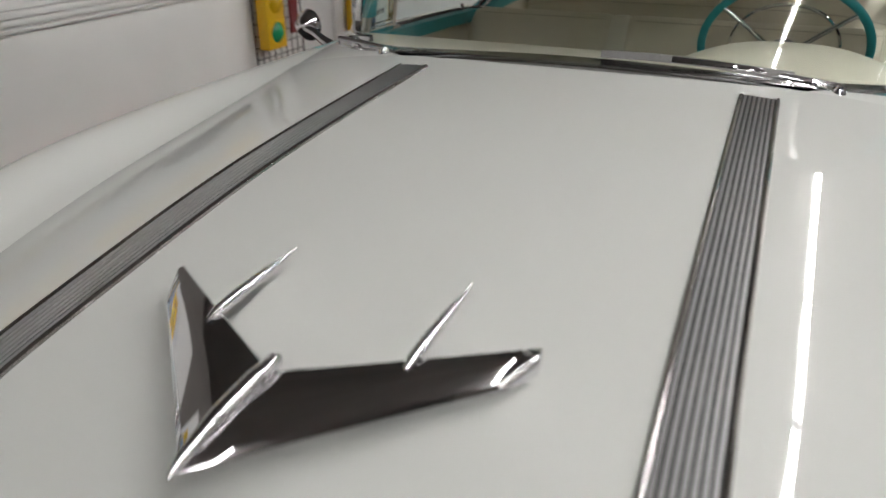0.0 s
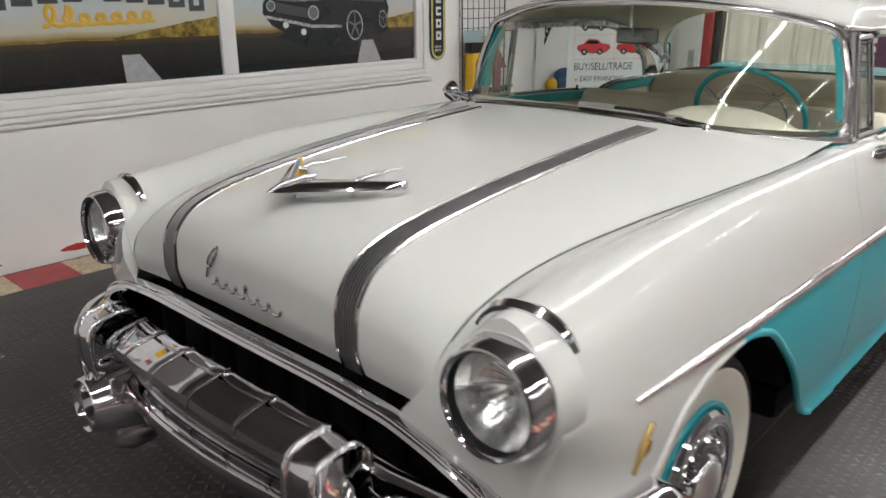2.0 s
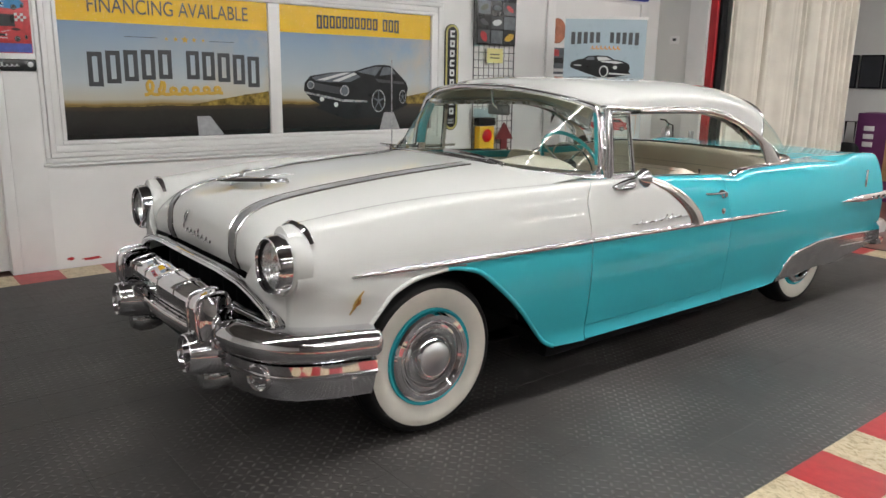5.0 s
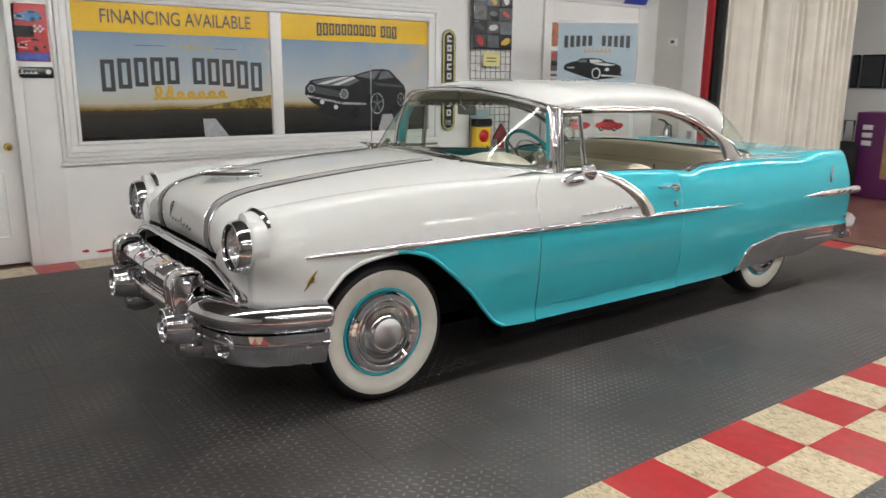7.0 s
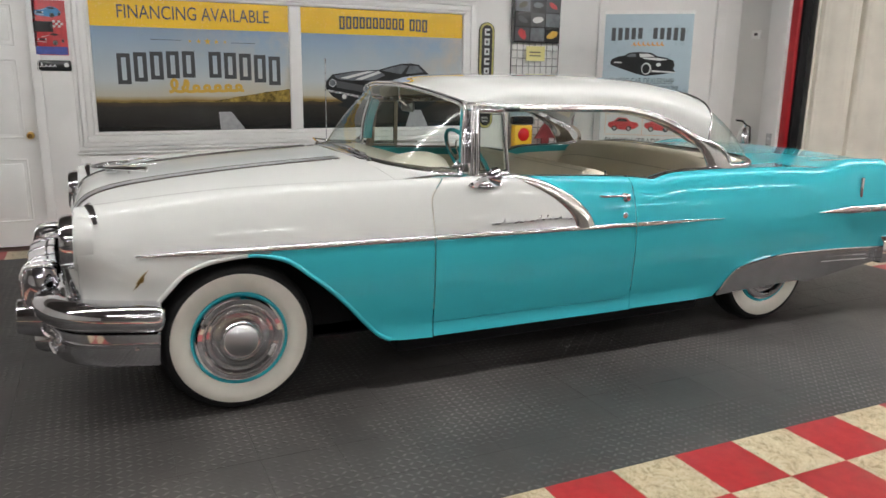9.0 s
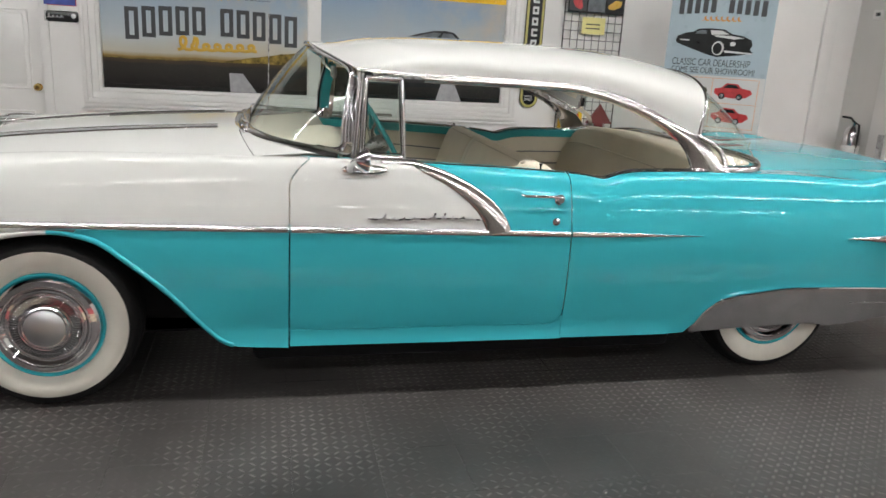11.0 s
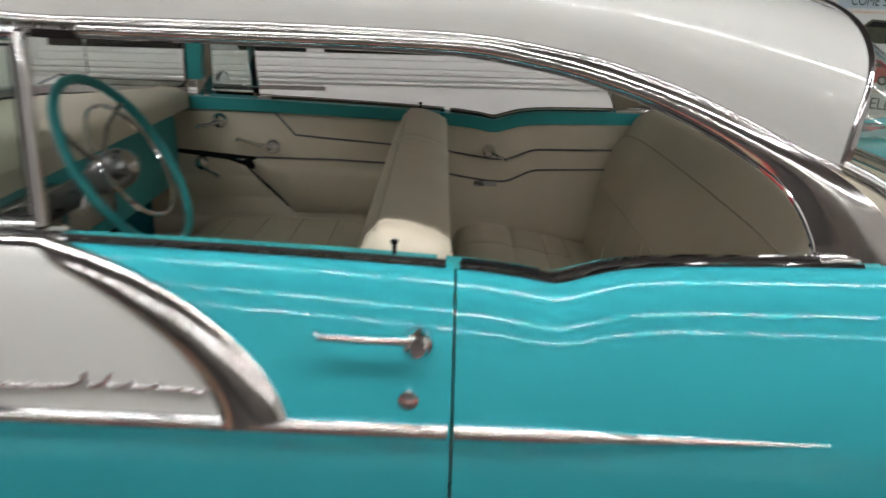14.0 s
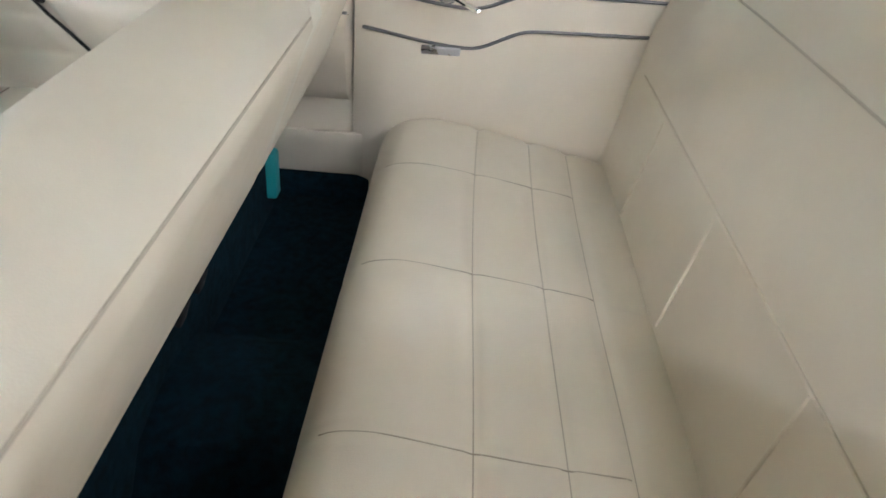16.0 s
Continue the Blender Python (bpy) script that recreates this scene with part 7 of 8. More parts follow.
def muscle_print(parent):
    """Printed dark coupe seen from its front corner, built of flat shapes."""
    def at(pts):
        return [(S2[0] + 1.593 * u, SZ0 + 1.064 * v) for u, v in pts]

    def disc(cu, cv, ru, rv, n=20):
        return at([(cu + ru * math.cos(q), cv + rv * math.sin(q)) for q in steps(0, 2 * math.pi, n)[:-1]])
    printed("print_shadow", at([(0.20, 0.20), (0.40, 0.10), (0.66, 0.11), (0.84, 0.22), (0.78, 0.26), (0.30, 0.25)]), M_BLACKPRINT, parent, 0.0015)
    printed("print_body", at([(0.135, 0.34), (0.14, 0.40), (0.175, 0.455), (0.30, 0.485), (0.46, 0.50), (0.53, 0.53), (0.60, 0.555), (0.665, 0.56), (0.715, 0.55), (0.765, 0.485), (0.82, 0.415), (0.835, 0.36), (0.825, 0.30), (0.775, 0.235), (0.66, 0.20), (0.555, 0.225), (0.50, 0.17), (0.40, 0.13), (0.28, 0.185), (0.175, 0.27)]), M_BLACKPRINT, parent, 0.002)
    printed("print_hood", at([(0.185, 0.445), (0.30, 0.478), (0.455, 0.493), (0.50, 0.455), (0.43, 0.41), (0.30, 0.405), (0.21, 0.415)]), M_GLASSPRINT, parent, 0.0028)
    printed("print_stripe", at([(0.215, 0.425), (0.265, 0.42), (0.435, 0.487), (0.385, 0.486)]), M_PALE, parent, 0.0034)
    printed("print_stripe", at([(0.31, 0.415), (0.355, 0.412), (0.475, 0.475), (0.455, 0.488)]), M_PALE, parent, 0.0034)
    printed("print_windshield", at([(0.475, 0.495), (0.60, 0.543), (0.645, 0.54), (0.60, 0.465)]), M_GLASSPRINT, parent, 0.0028)
    printed("print_side_glass", at([(0.655, 0.54), (0.705, 0.54), (0.745, 0.485), (0.63, 0.465)]), M_GLASSPRINT, parent, 0.0028)
    printed("print_flank", at([(0.60, 0.44), (0.80, 0.415), (0.81, 0.395), (0.62, 0.41)]), M_DARKTEXT, parent, 0.0028)
    printed("print_grille", at([(0.195, 0.405), (0.36, 0.365), (0.365, 0.305), (0.20, 0.345)]), M_DARKTEXT, parent, 0.0028)
    printed("print_bumper", at([(0.145, 0.33), (0.38, 0.265), (0.545, 0.255), (0.545, 0.238), (0.38, 0.245), (0.15, 0.312)]), M_STEEL, parent, 0.0034)
    for cu, cv, r in ((0.176, 0.383, 0.022), (0.392, 0.337, 0.030)):
        printed("print_lamp_ring", disc(cu, cv, r, r * 1.5), M_STEEL, parent, 0.0036)
        printed("print_lamp", disc(cu, cv, r * 0.78, r * 1.2), M_GLASSPRINT, parent, 0.0042)
    for cu, cv in ((0.245, 0.268), (0.335, 0.222)):
        printed("print_fog_lamp", disc(cu, cv, 0.014, 0.02, 14), M_PALE, parent, 0.0036)
    for cu, cv, ru, rv in ((0.622, 0.25, 0.060, 0.118), (0.795, 0.285, 0.030, 0.072)):
        printed("print_wheel", disc(cu, cv, ru, rv, 26), M_BLACKPRINT, parent, 0.003)
        printed("print_rim", disc(cu, cv, ru * 0.80, rv * 0.82, 26), M_STEEL, parent, 0.0036)
        printed("print_hub", disc(cu, cv, ru * 0.70, rv * 0.74, 26), M_BLACKPRINT, parent, 0.0042)
        for q in range(5):
            ang = 2 * math.pi * q / 5 + 0.3
            ca, sa = math.cos(ang), math.sin(ang)
            printed("print_spoke", at([(cu - sa * ru * 0.07, cv + ca * rv * 0.07), (cu + sa * ru * 0.07, cv - ca * rv * 0.07), (cu + ca * ru * 0.72 + sa * ru * 0.05, cv + sa * rv * 0.75 - ca * rv * 0.05), (cu + ca * ru * 0.72 - sa * ru * 0.05, cv + sa * rv * 0.75 + ca * rv * 0.05)]), M_GLASSPRINT, parent, 0.0046)


muscle_print(sign2)
printed("road_line", [(2.215, 0.942), (2.450, 0.942), (2.375, 1.10), (2.265, 1.10)], M_LINEPRINT, sign2)

# tin plaques by the door
plaque = thing("tin_plaque", "small red and blue tin plaque with printed cars", "wall plaque", WALL_OFF)
part("plate", box((WX + 0.012, -0.90, 1.545), (WX + 0.018, -0.665, 1.96), 0.004), M_REDPRINT, plaque)
car_print(plaque, -0.885, 1.62, 0.20, 0.10, M_REDPRINT, 0.004, light=M_PALE)
car_print(plaque, -0.885, 1.83, 0.19, 0.085, M_BLUEINK, 0.004)
printed("black_patch", [(-0.895, 1.72), (-0.76, 1.72), (-0.76, 1.80), (-0.895, 1.80)], M_BLACKPRINT, plaque, 0.003)
printed("blue_foot", [(-0.895, 1.55), (-0.67, 1.55), (-0.67, 1.61), (-0.895, 1.61)], surface("blue_print", (0.05, 0.08, 0.35), 0.35, vary=0.3, scale=25), plaque, 0.003)
for r in range(3):
    for c in range(4):
        if (r + c) % 2 == 0:
            printed("flag_check", [(-0.76 + 0.018 * c, 1.755 + 0.018 * r), (-0.742 + 0.018 * c, 1.757 + 0.018 * r), (-0.742 + 0.018 * c, 1.775 + 0.018 * r), (-0.76 + 0.018 * c, 1.773 + 0.018 * r)], M_PALE, plaque, 0.006)
small = thing("name_plaque", "small black hanging plaque with a silver script", "wall plaque", WALL_OFF)
part("plate", box((WX + 0.012, -0.895, 1.425), (WX + 0.020, -0.655, 1.505), 0.012), M_BLACKPRINT, small)
wave_stroke(small, -0.88, -0.76, 1.455, 0.03, M_PALE, 0.006, 4, 0.003, "silver_script")
printed("white_dot", [(-0.69 + 0.018 * math.cos(a), 1.47 + 0.018 * math.sin(a)) for a in steps(0, 2 * math.pi, 16)[:-1]], M_PALE, small, 0.005)
for yy in (-0.86, -0.71):
    part("hanger", tube([Vector((WX + 0.016, yy, 1.50)), Vector((WX + 0.016, yy, 1.55))], 0.002, 6), M_STEEL, small)
# wall socket low by the frame
socket = thing("wall_socket", "white double wall socket low on the wall", "socket", WALL_OFF)
part("cover_plate", box((WX, -0.755, 0.195), (WX + 0.008, -0.665, 0.27), 0.003), M_TRIM, socket)
for yy in (-0.733, -0.688):
    part("outlet", box((WX + 0.006, yy - 0.014, 0.215), (WX + 0.010, yy + 0.014, 0.25), 0.003), M_WALL2, socket)

# tall vertical sign with stacked letters
tall = thing("vertical_sign", "tall narrow black sign with a yellow rim and stacked white blocks", "sign", WALL_OFF)


def capsule(y0, y1, z0, z1, x):
    r, cy = (y1 - y0) / 2, (y0 + y1) / 2
    top = [(x, cy + r * math.cos(q), z1 - r + r * math.sin(q)) for q in steps(0, math.pi, 12)]
    return top + [(x, cy - r * math.cos(q), z0 + r - r * math.sin(q)) for q in steps(0, math.pi, 12)]


part("board", flat(capsule(2.995, 3.165, 0.91, 1.945, WX + 0.018), (-0.016, 0, 0)), M_BLACKPRINT, tall, smooth=False)
part("yellow_border", flat(capsule(3.001, 3.159, 0.916, 1.939, WX + 0.020), (-0.004, 0, 0)), surface("olive_yellow_print", (0.50, 0.45, 0.14), 0.35, vary=0.1), tall, smooth=False)
part("black_field", flat(capsule(3.022, 3.138, 0.937, 1.918, WX + 0.0225), (-0.004, 0, 0)), M_BLACKPRINT, tall, smooth=False)
for k in range(9):
    zz = 1.885 - 0.094 * k
    printed("stacked_block", [(3.052, zz - 0.066), (3.108, zz - 0.066), (3.108, zz), (3.052, zz)], M_PALE, tall, 0.0075)
    printed("block_hollow", [(3.068, zz - 0.046), (3.108 if k % 3 == 0 else 3.092, zz - 0.046), (3.108 if k % 3 == 0 else 3.092, zz - 0.020), (3.068, zz - 0.020)], M_BLACKPRINT, tall, 0.0085)
lettering("small_text", "SALES &", 0.030, face(3.034, 1.005, 0.0068), M_PALE, tall, 0.0005, squeeze=0.72)
lettering("small_text", "SERVICE", 0.030, face(3.034, 0.975, 0.0068), M_PALE, tall, 0.0005, squeeze=0.70)

# black wire grid with what hangs on it
wire = thing("wire_grid", "black wire display grid leaning on the wall", "display grid", WALL_OFF)
for k in range(9):
    yy = 3.345 + 0.07 * k
    part("upright_wire", tube([Vector((WX + 0.05, yy, 0.02)), Vector((WX + 0.035, yy, 2.33))], 0.0032 if 0 < k < 8 else 0.006, 6, up=(1, 0, 0)), M_WIRE, wire)
for k in range(30):
    zz = 0.06 + 0.0775 * k
    part("cross_wire", tube([Vector((WX + 0.052, 3.345, zz)), Vector((WX + 0.052, 3.905, zz))], 0.0032, 6), M_WIRE, wire)
poster = thing("parts_poster", "glossy black poster with pictures of car parts", "poster", WALL_OFF)
part("sheet", box((WX + 0.062, 3.36, 1.765), (WX + 0.066, 3.895, 2.34), 0.001), M_BLACKPRINT, poster)
rng = random.Random(5)
TINTS = (M_REDPRINT, M_GLASSPRINT, M_GOLDPRINT, M_DARKTEXT, M_PALE, M_GLASSPRINT, M_GREENPRINT, M_GLASSPRINT, M_REDPRINT, M_GLASSPRINT, M_GOLDPRINT, M_PALE)
for r in range(4):
    for c in range(3):
        a, b = 3.368 + 0.176 * c, 1.775 + 0.142 * r
        part("print_field", flat([(WX + 0.0668, y, z) for y, z in ((a + 0.004, b + 0.004), (a + 0.168, b + 0.004), (a + 0.168, b + 0.134), (a + 0.004, b + 0.134))], (-0.0008, 0, 0)), (M_DARKTEXT, M_BLACKPRINT, M_GLASSPRINT)[(r + 2 * c) % 3], poster, smooth=False)
        tilt_a, long_r, short_r = rng.uniform(0, 3.1), 0.052 + 0.02 * rng.random(), 0.018 + 0.022 * rng.random()
        pts = []
        for t in steps(0, 2 * math.pi, 16)[:-1]:
            u, v = long_r * math.cos(t) * (1 + 0.15 * rng.random()), short_r * math.sin(t) * (1 + 0.3 * rng.random())
            pts.append((a + 0.086 + (u * math.cos(tilt_a) - v * math.sin(tilt_a)), b + 0.069 + (u * math.sin(tilt_a) + v * math.cos(tilt_a)) * 0.75))
        part("print_part", flat([(WX + 0.0675, y, z) for y, z in pts], (-0.0008, 0, 0)), TINTS[(r * 3 + c) % 12], poster, smooth=False)
card = thing("note_card", "yellow paper note with faint writing", "note", WALL_OFF)
part("paper", box((WX + 0.060, 3.51, 1.585), (WX + 0.062, 3.73, 1.73), 0.0), surface("yellow_paper", (0.80, 0.74, 0.32), 0.7, vary=0.04), card, smooth=False)
for k in range(2):
    part("writing_bar", box((WX + 0.0615, 3.55, 1.665 - 0.035 * k), (WX + 0.0628, 3.68, 1.675 - 0.035 * k)), M_DARKTEXT, card, smooth=False)
toy = thing("traffic_light_toy", "yellow plastic toy traffic light with three lamps", "toy", WALL_OFF)
part("case", box((WX + 0.06, 3.36, 0.36), (WX + 0.15, 3.565, 0.945), 0.012), M_YELPLASTIC, toy)
for zz, mt in ((0.85, surface("red_lens", (0.55, 0.01, 0.01), 0.2)), (0.66, surface("amber_lens", (0.6, 0.36, 0.01), 0.2)), (0.47, surface("green_lens", (0.01, 0.25, 0.10), 0.2))):
    part("lamp", lathe([(0.0, 0.03), (0.04, 0.024), (0.062, 0.006), (0.068, 0.0)], pose(WX + 0.15, 3.462, zz, 0, 90, 0), 24), mt, toy)
    part("lamp_hood", tube([Vector((WX + 0.152, 3.462 + 0.074 * math.cos(q), zz + 0.074 * math.sin(q))) for q in steps(0.2, math.pi - 0.2, 14)], 0.007, 6, up=(1, 0, 0)), M_YELPLASTIC, toy)
jar = thing("display_box", "clear box with dark goods on the toy traffic light", "box", WALL_OFF)
part("clear_box", box((WX + 0.06, 3.33, 0.950), (WX + 0.16, 3.59, 1.135), 0.006), M_GLASS, jar)
part("dark_goods", box((WX + 0.07, 3.345, 0.953), (WX + 0.15, 3.575, 1.03), 0.008), M_BLACK, jar)
part("printed_card", box((WX + 0.068, 3.345, 1.035), (WX + 0.072, 3.575, 1.125), 0.001), M_BLUEPRINT, jar)
arrow = thing("arrow_sign", "dark red wooden arrow pointing up", "sign", WALL_OFF)
part("arrow_board", flat([(WX + 0.075, y, z) for y, z in ((3.715, 0.42), (3.80, 0.42), (3.80, 0.80), (3.885, 0.80), (3.758, 0.975), (3.63, 0.80), (3.715, 0.80))], (0.02, 0, 0)), surface("dark_red_board", (0.17, 0.018, 0.02), 0.5, vary=0.2, scale=15), arrow)
frame_small = thing("wall_badge", "copper coloured round metal badge", "wall plaque", WALL_OFF)
part("disc", lathe([(0.0, 0.02), (0.05, 0.020), (0.055, 0.014), (0.10, 0.016), (0.125, 0.012), (0.135, 0.0)], pose(WX, 4.60, 1.957, 0, 90, 0), 32), surface("copper_tin", (0.42, 0.16, 0.09), 0.5, 0.3, vary=0.25, scale=12), frame_small)
tin = thing("wall_tin_sign", "small dark tin sign with a red mark", "wall plaque", WALL_OFF)
part("tin_plate", box((WX, 4.43, 1.488), (WX + 0.012, 4.735, 1.775), 0.003), M_GLASSPRINT, tin)
part("red_mark", box((WX + 0.010, 4.53, 1.685), (WX + 0.014, 4.63, 1.755), 0.002), M_REDPRINT, tin)
part("dark_bar", box((WX + 0.010, 4.45, 1.61), (WX + 0.014, 4.715, 1.665), 0.001), M_BLACKPRINT, tin)
part("pale_bar", box((WX + 0.010, 4.45, 1.515), (WX + 0.014, 4.715, 1.55), 0.001), M_PALE, tin)
pennant = thing("pennant", "dark cloth pennant with a pale script hung aslant", "pennant", WALL_OFF)
part("cloth", flat([(WX + 0.020, 4.41, 0.80), (WX + 0.020, 4.47, 0.84), (WX + 0.020, 4.69, 1.165), (WX + 0.020, 4.56, 1.16), (WX + 0.020, 4.41, 1.02)], (-0.004, 0, 0)), M_BLACKPRINT, pennant, smooth=False)
part("script_stroke", tube([Vector((WX + 0.021, 4.46 + 0.14 * t + 0.02 * math.sin(t * 25), 0.93 + 0.18 * t + 0.02 * math.cos(t * 25))) for t in steps(0, 1, 40)], 0.004, 5, up=(1, 0, 0)), M_PALE, pennant)
jacket = thing("work_jacket", "blue jacket with a yellow panel hung low on the wall", "jacket", WALL_OFF)
part("jacket_body", cushion((WX + 0.01, 4.70, 0.12), (WX + 0.12, 4.94, 0.70), 0.05, 0.03), surface("blue_cloth", (0.05, 0.10, 0.22), 0.85, vary=0.3, scale=15), jacket)
part("jacket_panel", cushion((WX + 0.01, 4.575, 0.12), (WX + 0.10, 4.70, 0.63), 0.045, 0.02), M_YELPLASTIC, jacket)

# thermostat and fire extinguisher on the alcove wall
thermo = thing("thermostat", "small white wall thermostat", "thermostat")
part("thermostat_body", box((-2.70, 6.425, 1.88), (-2.58, 6.452, 1.97), 0.006), M_TRIM, thermo)
part("thermostat_window", box((-2.66, 6.421, 1.915), (-2.61, 6.427, 1.945), 0.001), M_RIB, thermo)
ext = thing("fire_extinguisher", "chrome fire extinguisher hung on the wall", "fire extinguisher")
part("cylinder", lathe([(0.0, 0.0), (0.07, 0.005), (0.078, 0.03), (0.078, 0.38), (0.06, 0.44), (0.025, 0.47), (0.025, 0.50), (0.0, 0.50)], pose(-2.58, 6.35, 0.42), 28), M_CHROME2, ext)
part("lever", tube([Vector((-2.58, 6.35, 0.92)), Vector((-2.58, 6.30, 0.96)), Vector((-2.60, 6.22, 0.97))], 0.010, 8), M_BLACK, ext)
part("hose", tube([Vector((-2.58, 6.35, 0.92)), Vector((-2.49, 6.33, 0.90)), Vector((-2.47, 6.32, 0.75)), Vector((-2.48, 6.32, 0.55))], 0.010, 8), M_RUBBER, ext)
part("label_band", lathe([(0.0785, 0.12), (0.0787, 0.28)], pose(-2.58, 6.35, 0.42), 28), M_TRIM, ext)

blue = thing("hanging_sign", "blue and silver sign hung over the closed panel", "sign")
part("board", box((WX + 0.040, 4.75, 2.372), (WX + 0.052, 5.86, 2.72), 0.004), M_PALE, blue)
corner = [(6.16 - 0.06 + 0.06 * math.sin(q), 2.362 + 0.06 - 0.06 * math.cos(q)) for q in steps(0, math.pi / 2, 6)]
part("blue_end", flat([(WX + 0.056, y, z) for y, z in [(5.72, 2.362)] + corner + [(6.16, 2.72), (5.86, 2.72)]], (-0.014, 0, 0)), surface("royal_blue_print", (0.02, 0.04, 0.36), 0.35, vary=0.1), blue)

# roll-up banner standing at an angle
PA, PB = Vector((-2.297, 4.091, 0)), Vector((-1.776, 4.721, 0))
along = (PB - PA).normalized()
facing = Vector((along.y, -along.x, 0))
banner = thing("roll_up_banner", "pale roll-up banner with dark lettering and printed cars", "banner")


def on_banner(a, z, lift=0.0):
    return PA + along * a + facing * lift + Vector((0, 0, z))


def banner_plate(name, outline, material, lift=0.002, depth=0.0012):
    return part(name, flat([on_banner(a, z, lift) for a, z in outline], -facing * depth), material, banner, smooth=False)


BW = (PB - PA).length
banner_plate("sheet", [(0.0, 0.1), (BW, 0.1), (BW, 2.03), (0.0, 2.03)], M_BLUEPRINT, 0.0, 0.002)
banner_plate("sheet_lower", [(0.003, 0.11), (BW - 0.003, 0.11), (BW - 0.003, 1.30), (0.003, 1.30)], M_PALE, 0.0008, 0.0005)
part("top_bar", sweep([on_banner(-0.01, 2.04), on_banner(BW + 0.01, 2.04)], [(-0.012, -0.014), (0.012, -0.014), (0.012, 0.014), (-0.012, 0.014)]), M_TRIM, banner)
part("base", sweep([on_banner(-0.02, 0.05), on_banner(BW + 0.02, 0.05)], [(-0.06, -0.05), (0.06, -0.05), (0.05, 0.05), (-0.05, 0.05)]), M_STEEL, banner)
basis = Matrix(((along.x, 0, facing.x, 0), (along.y, 0, facing.y, 0), (0, 1, 0, 0), (0, 0, 0, 1)))


def banner_words(words, size, a, z, squeeze, material=M_DARKTEXT):
    lettering("sign_text", words, size, Matrix.Translation(on_banner(a, z, 0.002)) @ basis, material, banner, 0.0006, squeeze=squeeze)


k = 0
for a0, n in ((0.06, 5), (0.45, 5)):
    for j in range(n):
        a = a0 + 0.0625 * j
        z0, z1 = 1.80 + 0.012 * abs(j + (0 if a0 < 0.3 else 5) - 4.5) * -0.4, 1.90
        banner_plate("block", [(a + 0.005, z0), (a + 0.045, z0), (a + 0.045, z1), (a + 0.005, z1)], M_DARKTEXT)
        k += 1
rows = []
for t in steps(0, 1, 60):
    p = on_banner(0.26 + 0.30 * t + 0.012 * math.sin(t * 44), 1.735 + 0.016 * (1 - math.cos(t * 44)), 0.002)
    rows.append([p - along * 0.005 - Vector((0, 0, 0.005)), p + along * 0.005 + Vector((0, 0, 0.005))])
part("script", grid(rows), M_ORANGE, banner, thick=0.001, smooth=False)


def sled(*pts):
    """Points of the printed car, across and up in hundredths of its box."""
    return [(0.068 + 0.00625 * u, 1.45 + 0.00225 * v) for u, v in pts]


banner_plate("print_body", sled((0, 54), (2, 69), (12, 81), (22, 86), (28, 97), (45, 100), (61, 97), (71, 82), (84, 77), (95, 64), (97, 46), (95, 31), (99, 19), (80, 8), (54, 0), (41, 8), (22, 25), (9, 37), (1, 46)), M_BLACKPRINT)
banner_plate("print_glass", sled((25, 86), (30, 92), (38, 93), (39, 80), (25, 79)), M_GLASSPRINT, 0.003)
banner_plate("print_chrome", sled((43, 93), (58, 93), (67, 81), (45, 77)), M_PALE, 0.003)
banner_plate("print_chrome", sled((48, 77), (71, 76), (87, 69), (74, 64), (51, 71)), M_PALE, 0.003)
banner_plate("print_chrome", sled((5, 58), (17, 58), (18, 53), (6, 54)), M_PALE, 0.003)
banner_plate("print_chrome", sled((63, 25), (98, 19), (99, 14), (64, 17)), M_PALE, 0.003)
banner_plate("print_lamp", sled(*[(73 + 3.5 * math.cos(a), 48 + 8 * math.sin(a)) for a in steps(0, 2 * math.pi, 14)[:-1]]), M_PALE, 0.003)
banner_plate("print_rim", sled(*[(55 + 7.5 * math.cos(a), 31 + 25 * math.sin(a)) for a in steps(0, 2 * math.pi, 20)[:-1]]), M_PALE, 0.003)
banner_plate("print_hub", sled(*[(54.5 + 5.6 * math.cos(a), 30 + 20 * math.sin(a)) for a in steps(0, 2 * math.pi, 20)[:-1]]), M_BLACKPRINT, 0.004)
banner_words("CLASSIC CAR DEALERSHIP", 0.080, 0.06, 1.375, 0.66)
banner_words("COME SEE OUR SHOWROOM!", 0.068, 0.06, 1.315, 0.72)
for a, z, mt in ((0.08, 1.12, M_GREENPRINT), (0.43, 1.12, M_REDPRINT), (0.08, 0.92, M_REDPRINT), (0.43, 0.92, M_REDPRINT)):
    def q(u, v):
        return (a + 0.30 * u, z + 0.13 * v)
    banner_plate("print_body", [q(0.0, 0.35), q(0.12, 0.15), q(0.5, 0.05), q(0.85, 0.12), q(1.0, 0.4), q(0.95, 0.62), q(0.72, 0.7), q(0.6, 0.95), q(0.32, 0.98), q(0.18, 0.68), q(0.02, 0.6)], mt)
    banner_plate("print_glass", [q(0.24, 0.68), q(0.35, 0.9), q(0.57, 0.88), q(0.66, 0.68)], M_BLACKPRINT, 0.003)
    for cx in (0.22, 0.68):
        banner_plate("print_wheel", [q(cx + 0.085 * math.cos(t), 0.16 + 0.2 * math.sin(t)) for t in steps(0, 2 * math.pi, 14)[:-1]], M_BLACKPRINT, 0.003)
        banner_plate("print_rim", [q(cx + 0.05 * math.cos(t), 0.16 + 0.12 * math.sin(t)) for t in steps(0, 2 * math.pi, 12)[:-1]], M_STEEL, 0.004)
for za, zc in ((1.282, 1.279), (1.082, 1.079), (0.882, 0.879)):
    banner_plate("ruled_line", [(0.055, zc), (0.77, zc), (0.77, za), (0.055, za)], M_ORANGE)
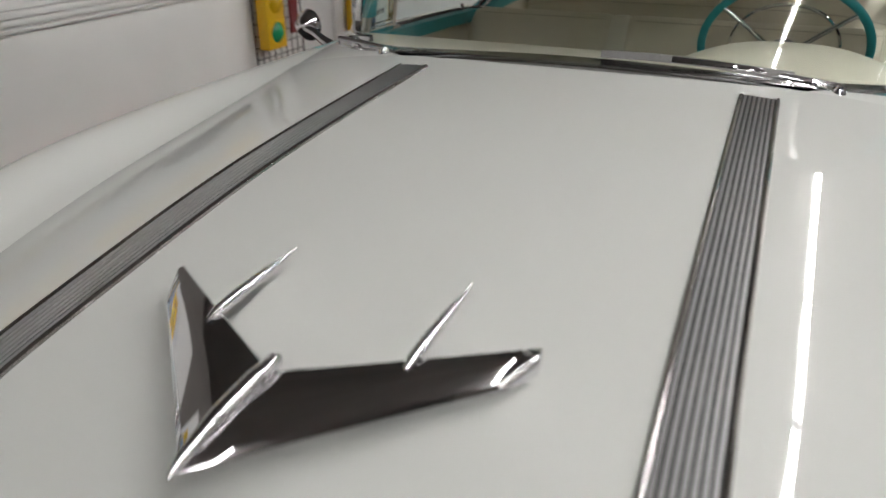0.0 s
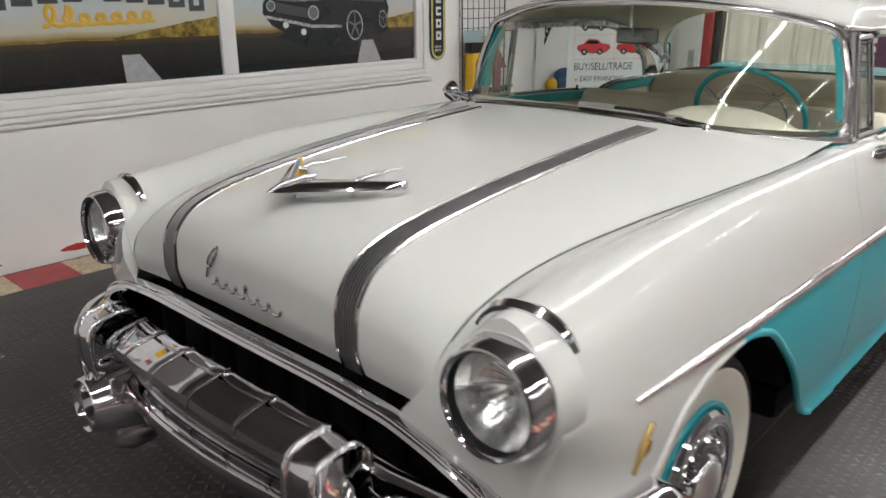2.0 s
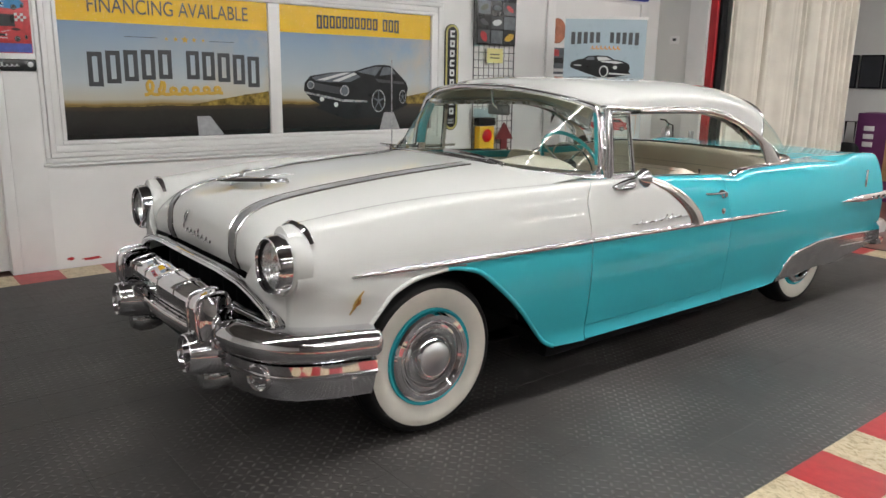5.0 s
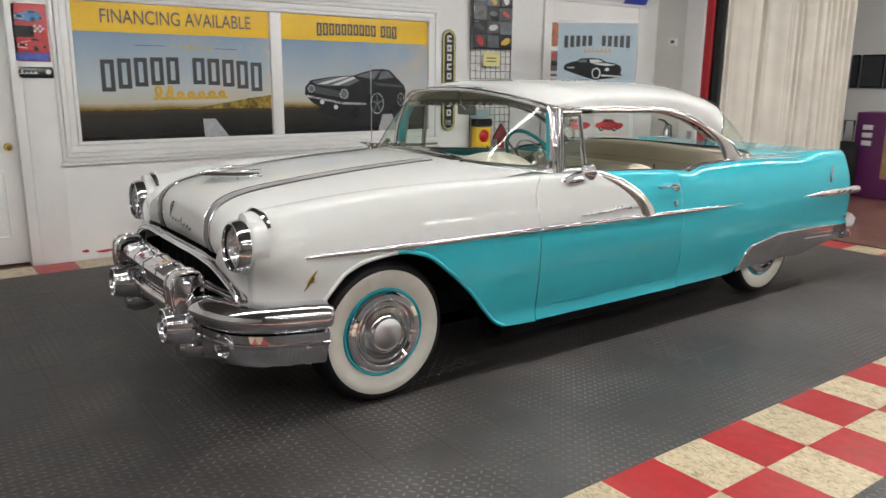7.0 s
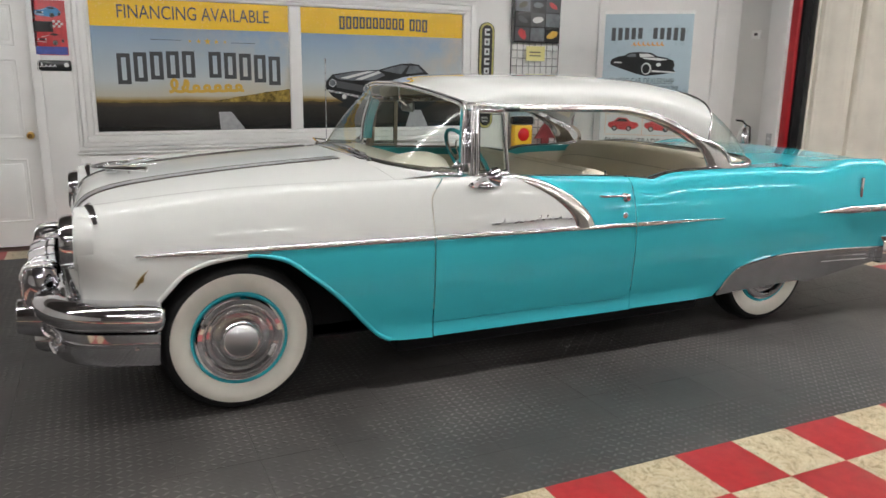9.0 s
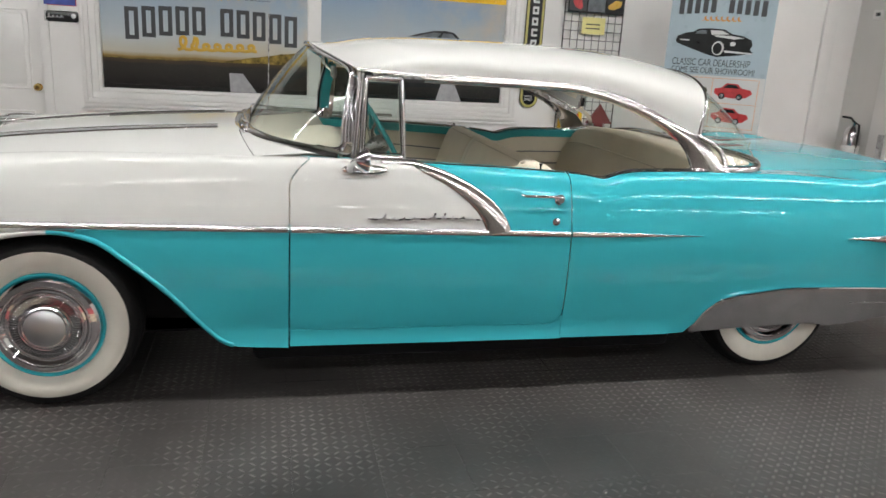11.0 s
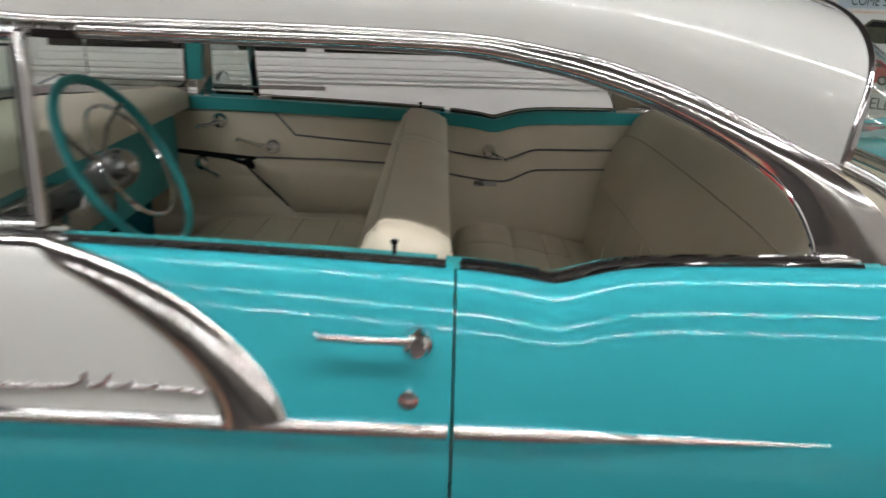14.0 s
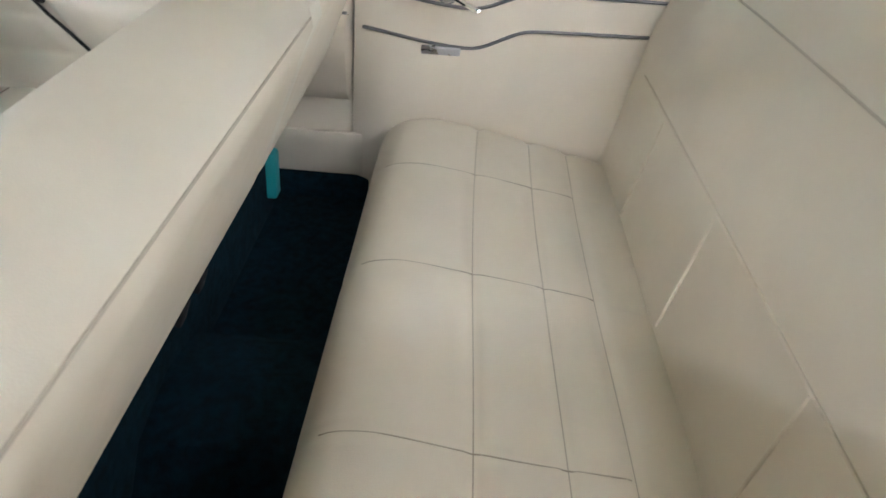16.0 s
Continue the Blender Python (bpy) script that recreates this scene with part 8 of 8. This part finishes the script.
for aa in (0.055, 0.41, 0.768):
    banner_plate("ruled_line", [(aa, 0.88), (aa + 0.003, 0.88), (aa + 0.003, 1.28), (aa, 1.28)], M_ORANGE)
banner_words("BUY/SELL/TRADE", 0.088, 0.06, 0.79, 0.80)
banner_words("EASY FINANCING", 0.062, 0.12, 0.695, 0.80)
banner_words("LOW RATES", 0.062, 0.12, 0.605, 0.80)
for zz in (0.71, 0.62):
    banner_plate("bullet_dot", [(0.085 + 0.012 * math.cos(t), zz + 0.012 * math.sin(t)) for t in steps(0, 2 * math.pi, 12)[:-1]], M_ORANGE)

# far end: pictures, cabinet, bag
for k, (xx, ww) in enumerate(((-1.71, 0.10), (-1.58, 0.29), (-1.27, 0.10))):
    pic = thing("wall_picture", "dark framed picture on the far wall", "picture", group="far pictures")
    part("frame", box((xx, 9.16, 1.38), (xx + ww, 9.20, 1.82), 0.006), M_BLACK, pic)
    part("print", box((xx + 0.015, 9.155, 1.40), (xx + ww - 0.015, 9.162, 1.80), 0.0), M_DARKTEXT, pic, smooth=False)
cab = thing("display_cabinet", "purple cabinet with pale bars of lettering", "cabinet")
part("cabinet_body", box((-1.22, 8.45, -0.012), (-0.40, 8.95, 1.08), 0.015), M_PURPLE, cab)
part("wooden_side", box((-0.84, 8.435, 0.25), (-0.41, 8.452, 1.02), 0.004), surface("light_plywood", (0.38, 0.24, 0.12), 0.5, vary=0.2, scale=8), cab)
for zz in (0.72, 0.82, 0.92):
    part("letter_bar", box((-1.12, 8.435, zz - 0.06), (-1.00, 8.452, zz), 0.002), M_PALE, cab)
bag = thing("black_bag", "black cloth bag on the floor by the cabinet", "bag")
part("bag_body", cushion((-1.40, 8.24, -0.012), (-1.10, 8.43, 0.66), 0.09, 0.05), M_BLACK, bag)
part("bag_handle", tube([Vector((-1.30, 8.33, 0.64)), Vector((-1.30, 8.33, 0.97)), Vector((-1.18, 8.33, 0.97)), Vector((-1.18, 8.33, 0.64))], 0.014, 8), M_BLACK, bag)


# ---- floor tiles ----
T = 0.2975
GX0, GY0 = 1.9055, 0.5655
ground = structure(part("tile_bed", box((-2.88, ROOM_S + 0.01, -0.012), (ROOM_E - 0.01, 5.40, -0.006)), M_BLACK, smooth=False), "dark bed under the showroom floor tiles", "floor")


def tile_mesh(name, material, top, gap=0.0005):
    b = box((gap, gap, -0.006), (T - gap, T - gap, top), 0.0008, segments=1)
    me = bpy.data.meshes.new(name)
    b.to_mesh(me)
    b.free()
    me.materials.append(material)
    return me


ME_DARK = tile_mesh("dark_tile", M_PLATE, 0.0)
ME_RED = tile_mesh("red_tile", M_TILERED, 0.0, 0.0004)
ME_CREAM = tile_mesh("cream_tile", M_TILECREAM, 0.0, 0.0004)
rest = {}
near = 0
for i in range(-17, 26):
    for j in range(-24, 17):
        x, y = GX0 + i * T, GY0 + j * T
        if x < -2.9 or x > ROOM_E - 0.3 or y < ROOM_S + 0.05 or y + T > 5.41:
            continue
        checker = i in (0, 1) or i in (-16, -17) or j >= 15
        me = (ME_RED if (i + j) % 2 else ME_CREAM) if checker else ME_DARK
        close = -0.9 < x < 2.6 and -1.9 < y < 3.9 and (x > 0.55 or y < -0.4)
        if close and near < 290:
            near += 1
            ob = new("floor_tile", me)
            ob.parent = ground
            ob.location = (x, y, 0)
        else:
            rest.setdefault(me.name, (me, []))[1].append((x, y))
for key, (me, places) in rest.items():
    vs, fs = [], []
    co = [tuple(v.co) for v in me.vertices]
    polys = [tuple(p.vertices) for p in me.polygons]
    for x, y in places:
        o = len(vs)
        vs += [(a + x, b + y, c) for a, b, c in co]
        fs += [tuple(k + o for k in p) for p in polys]
    mesh = bpy.data.meshes.new("tile_field")
    mesh.from_pydata(vs, [], fs)
    mesh.materials.append(me.materials[0])
    ob = new("tile_field", mesh)
    ob.parent = ground
    tagged(ob, kind="stuff")
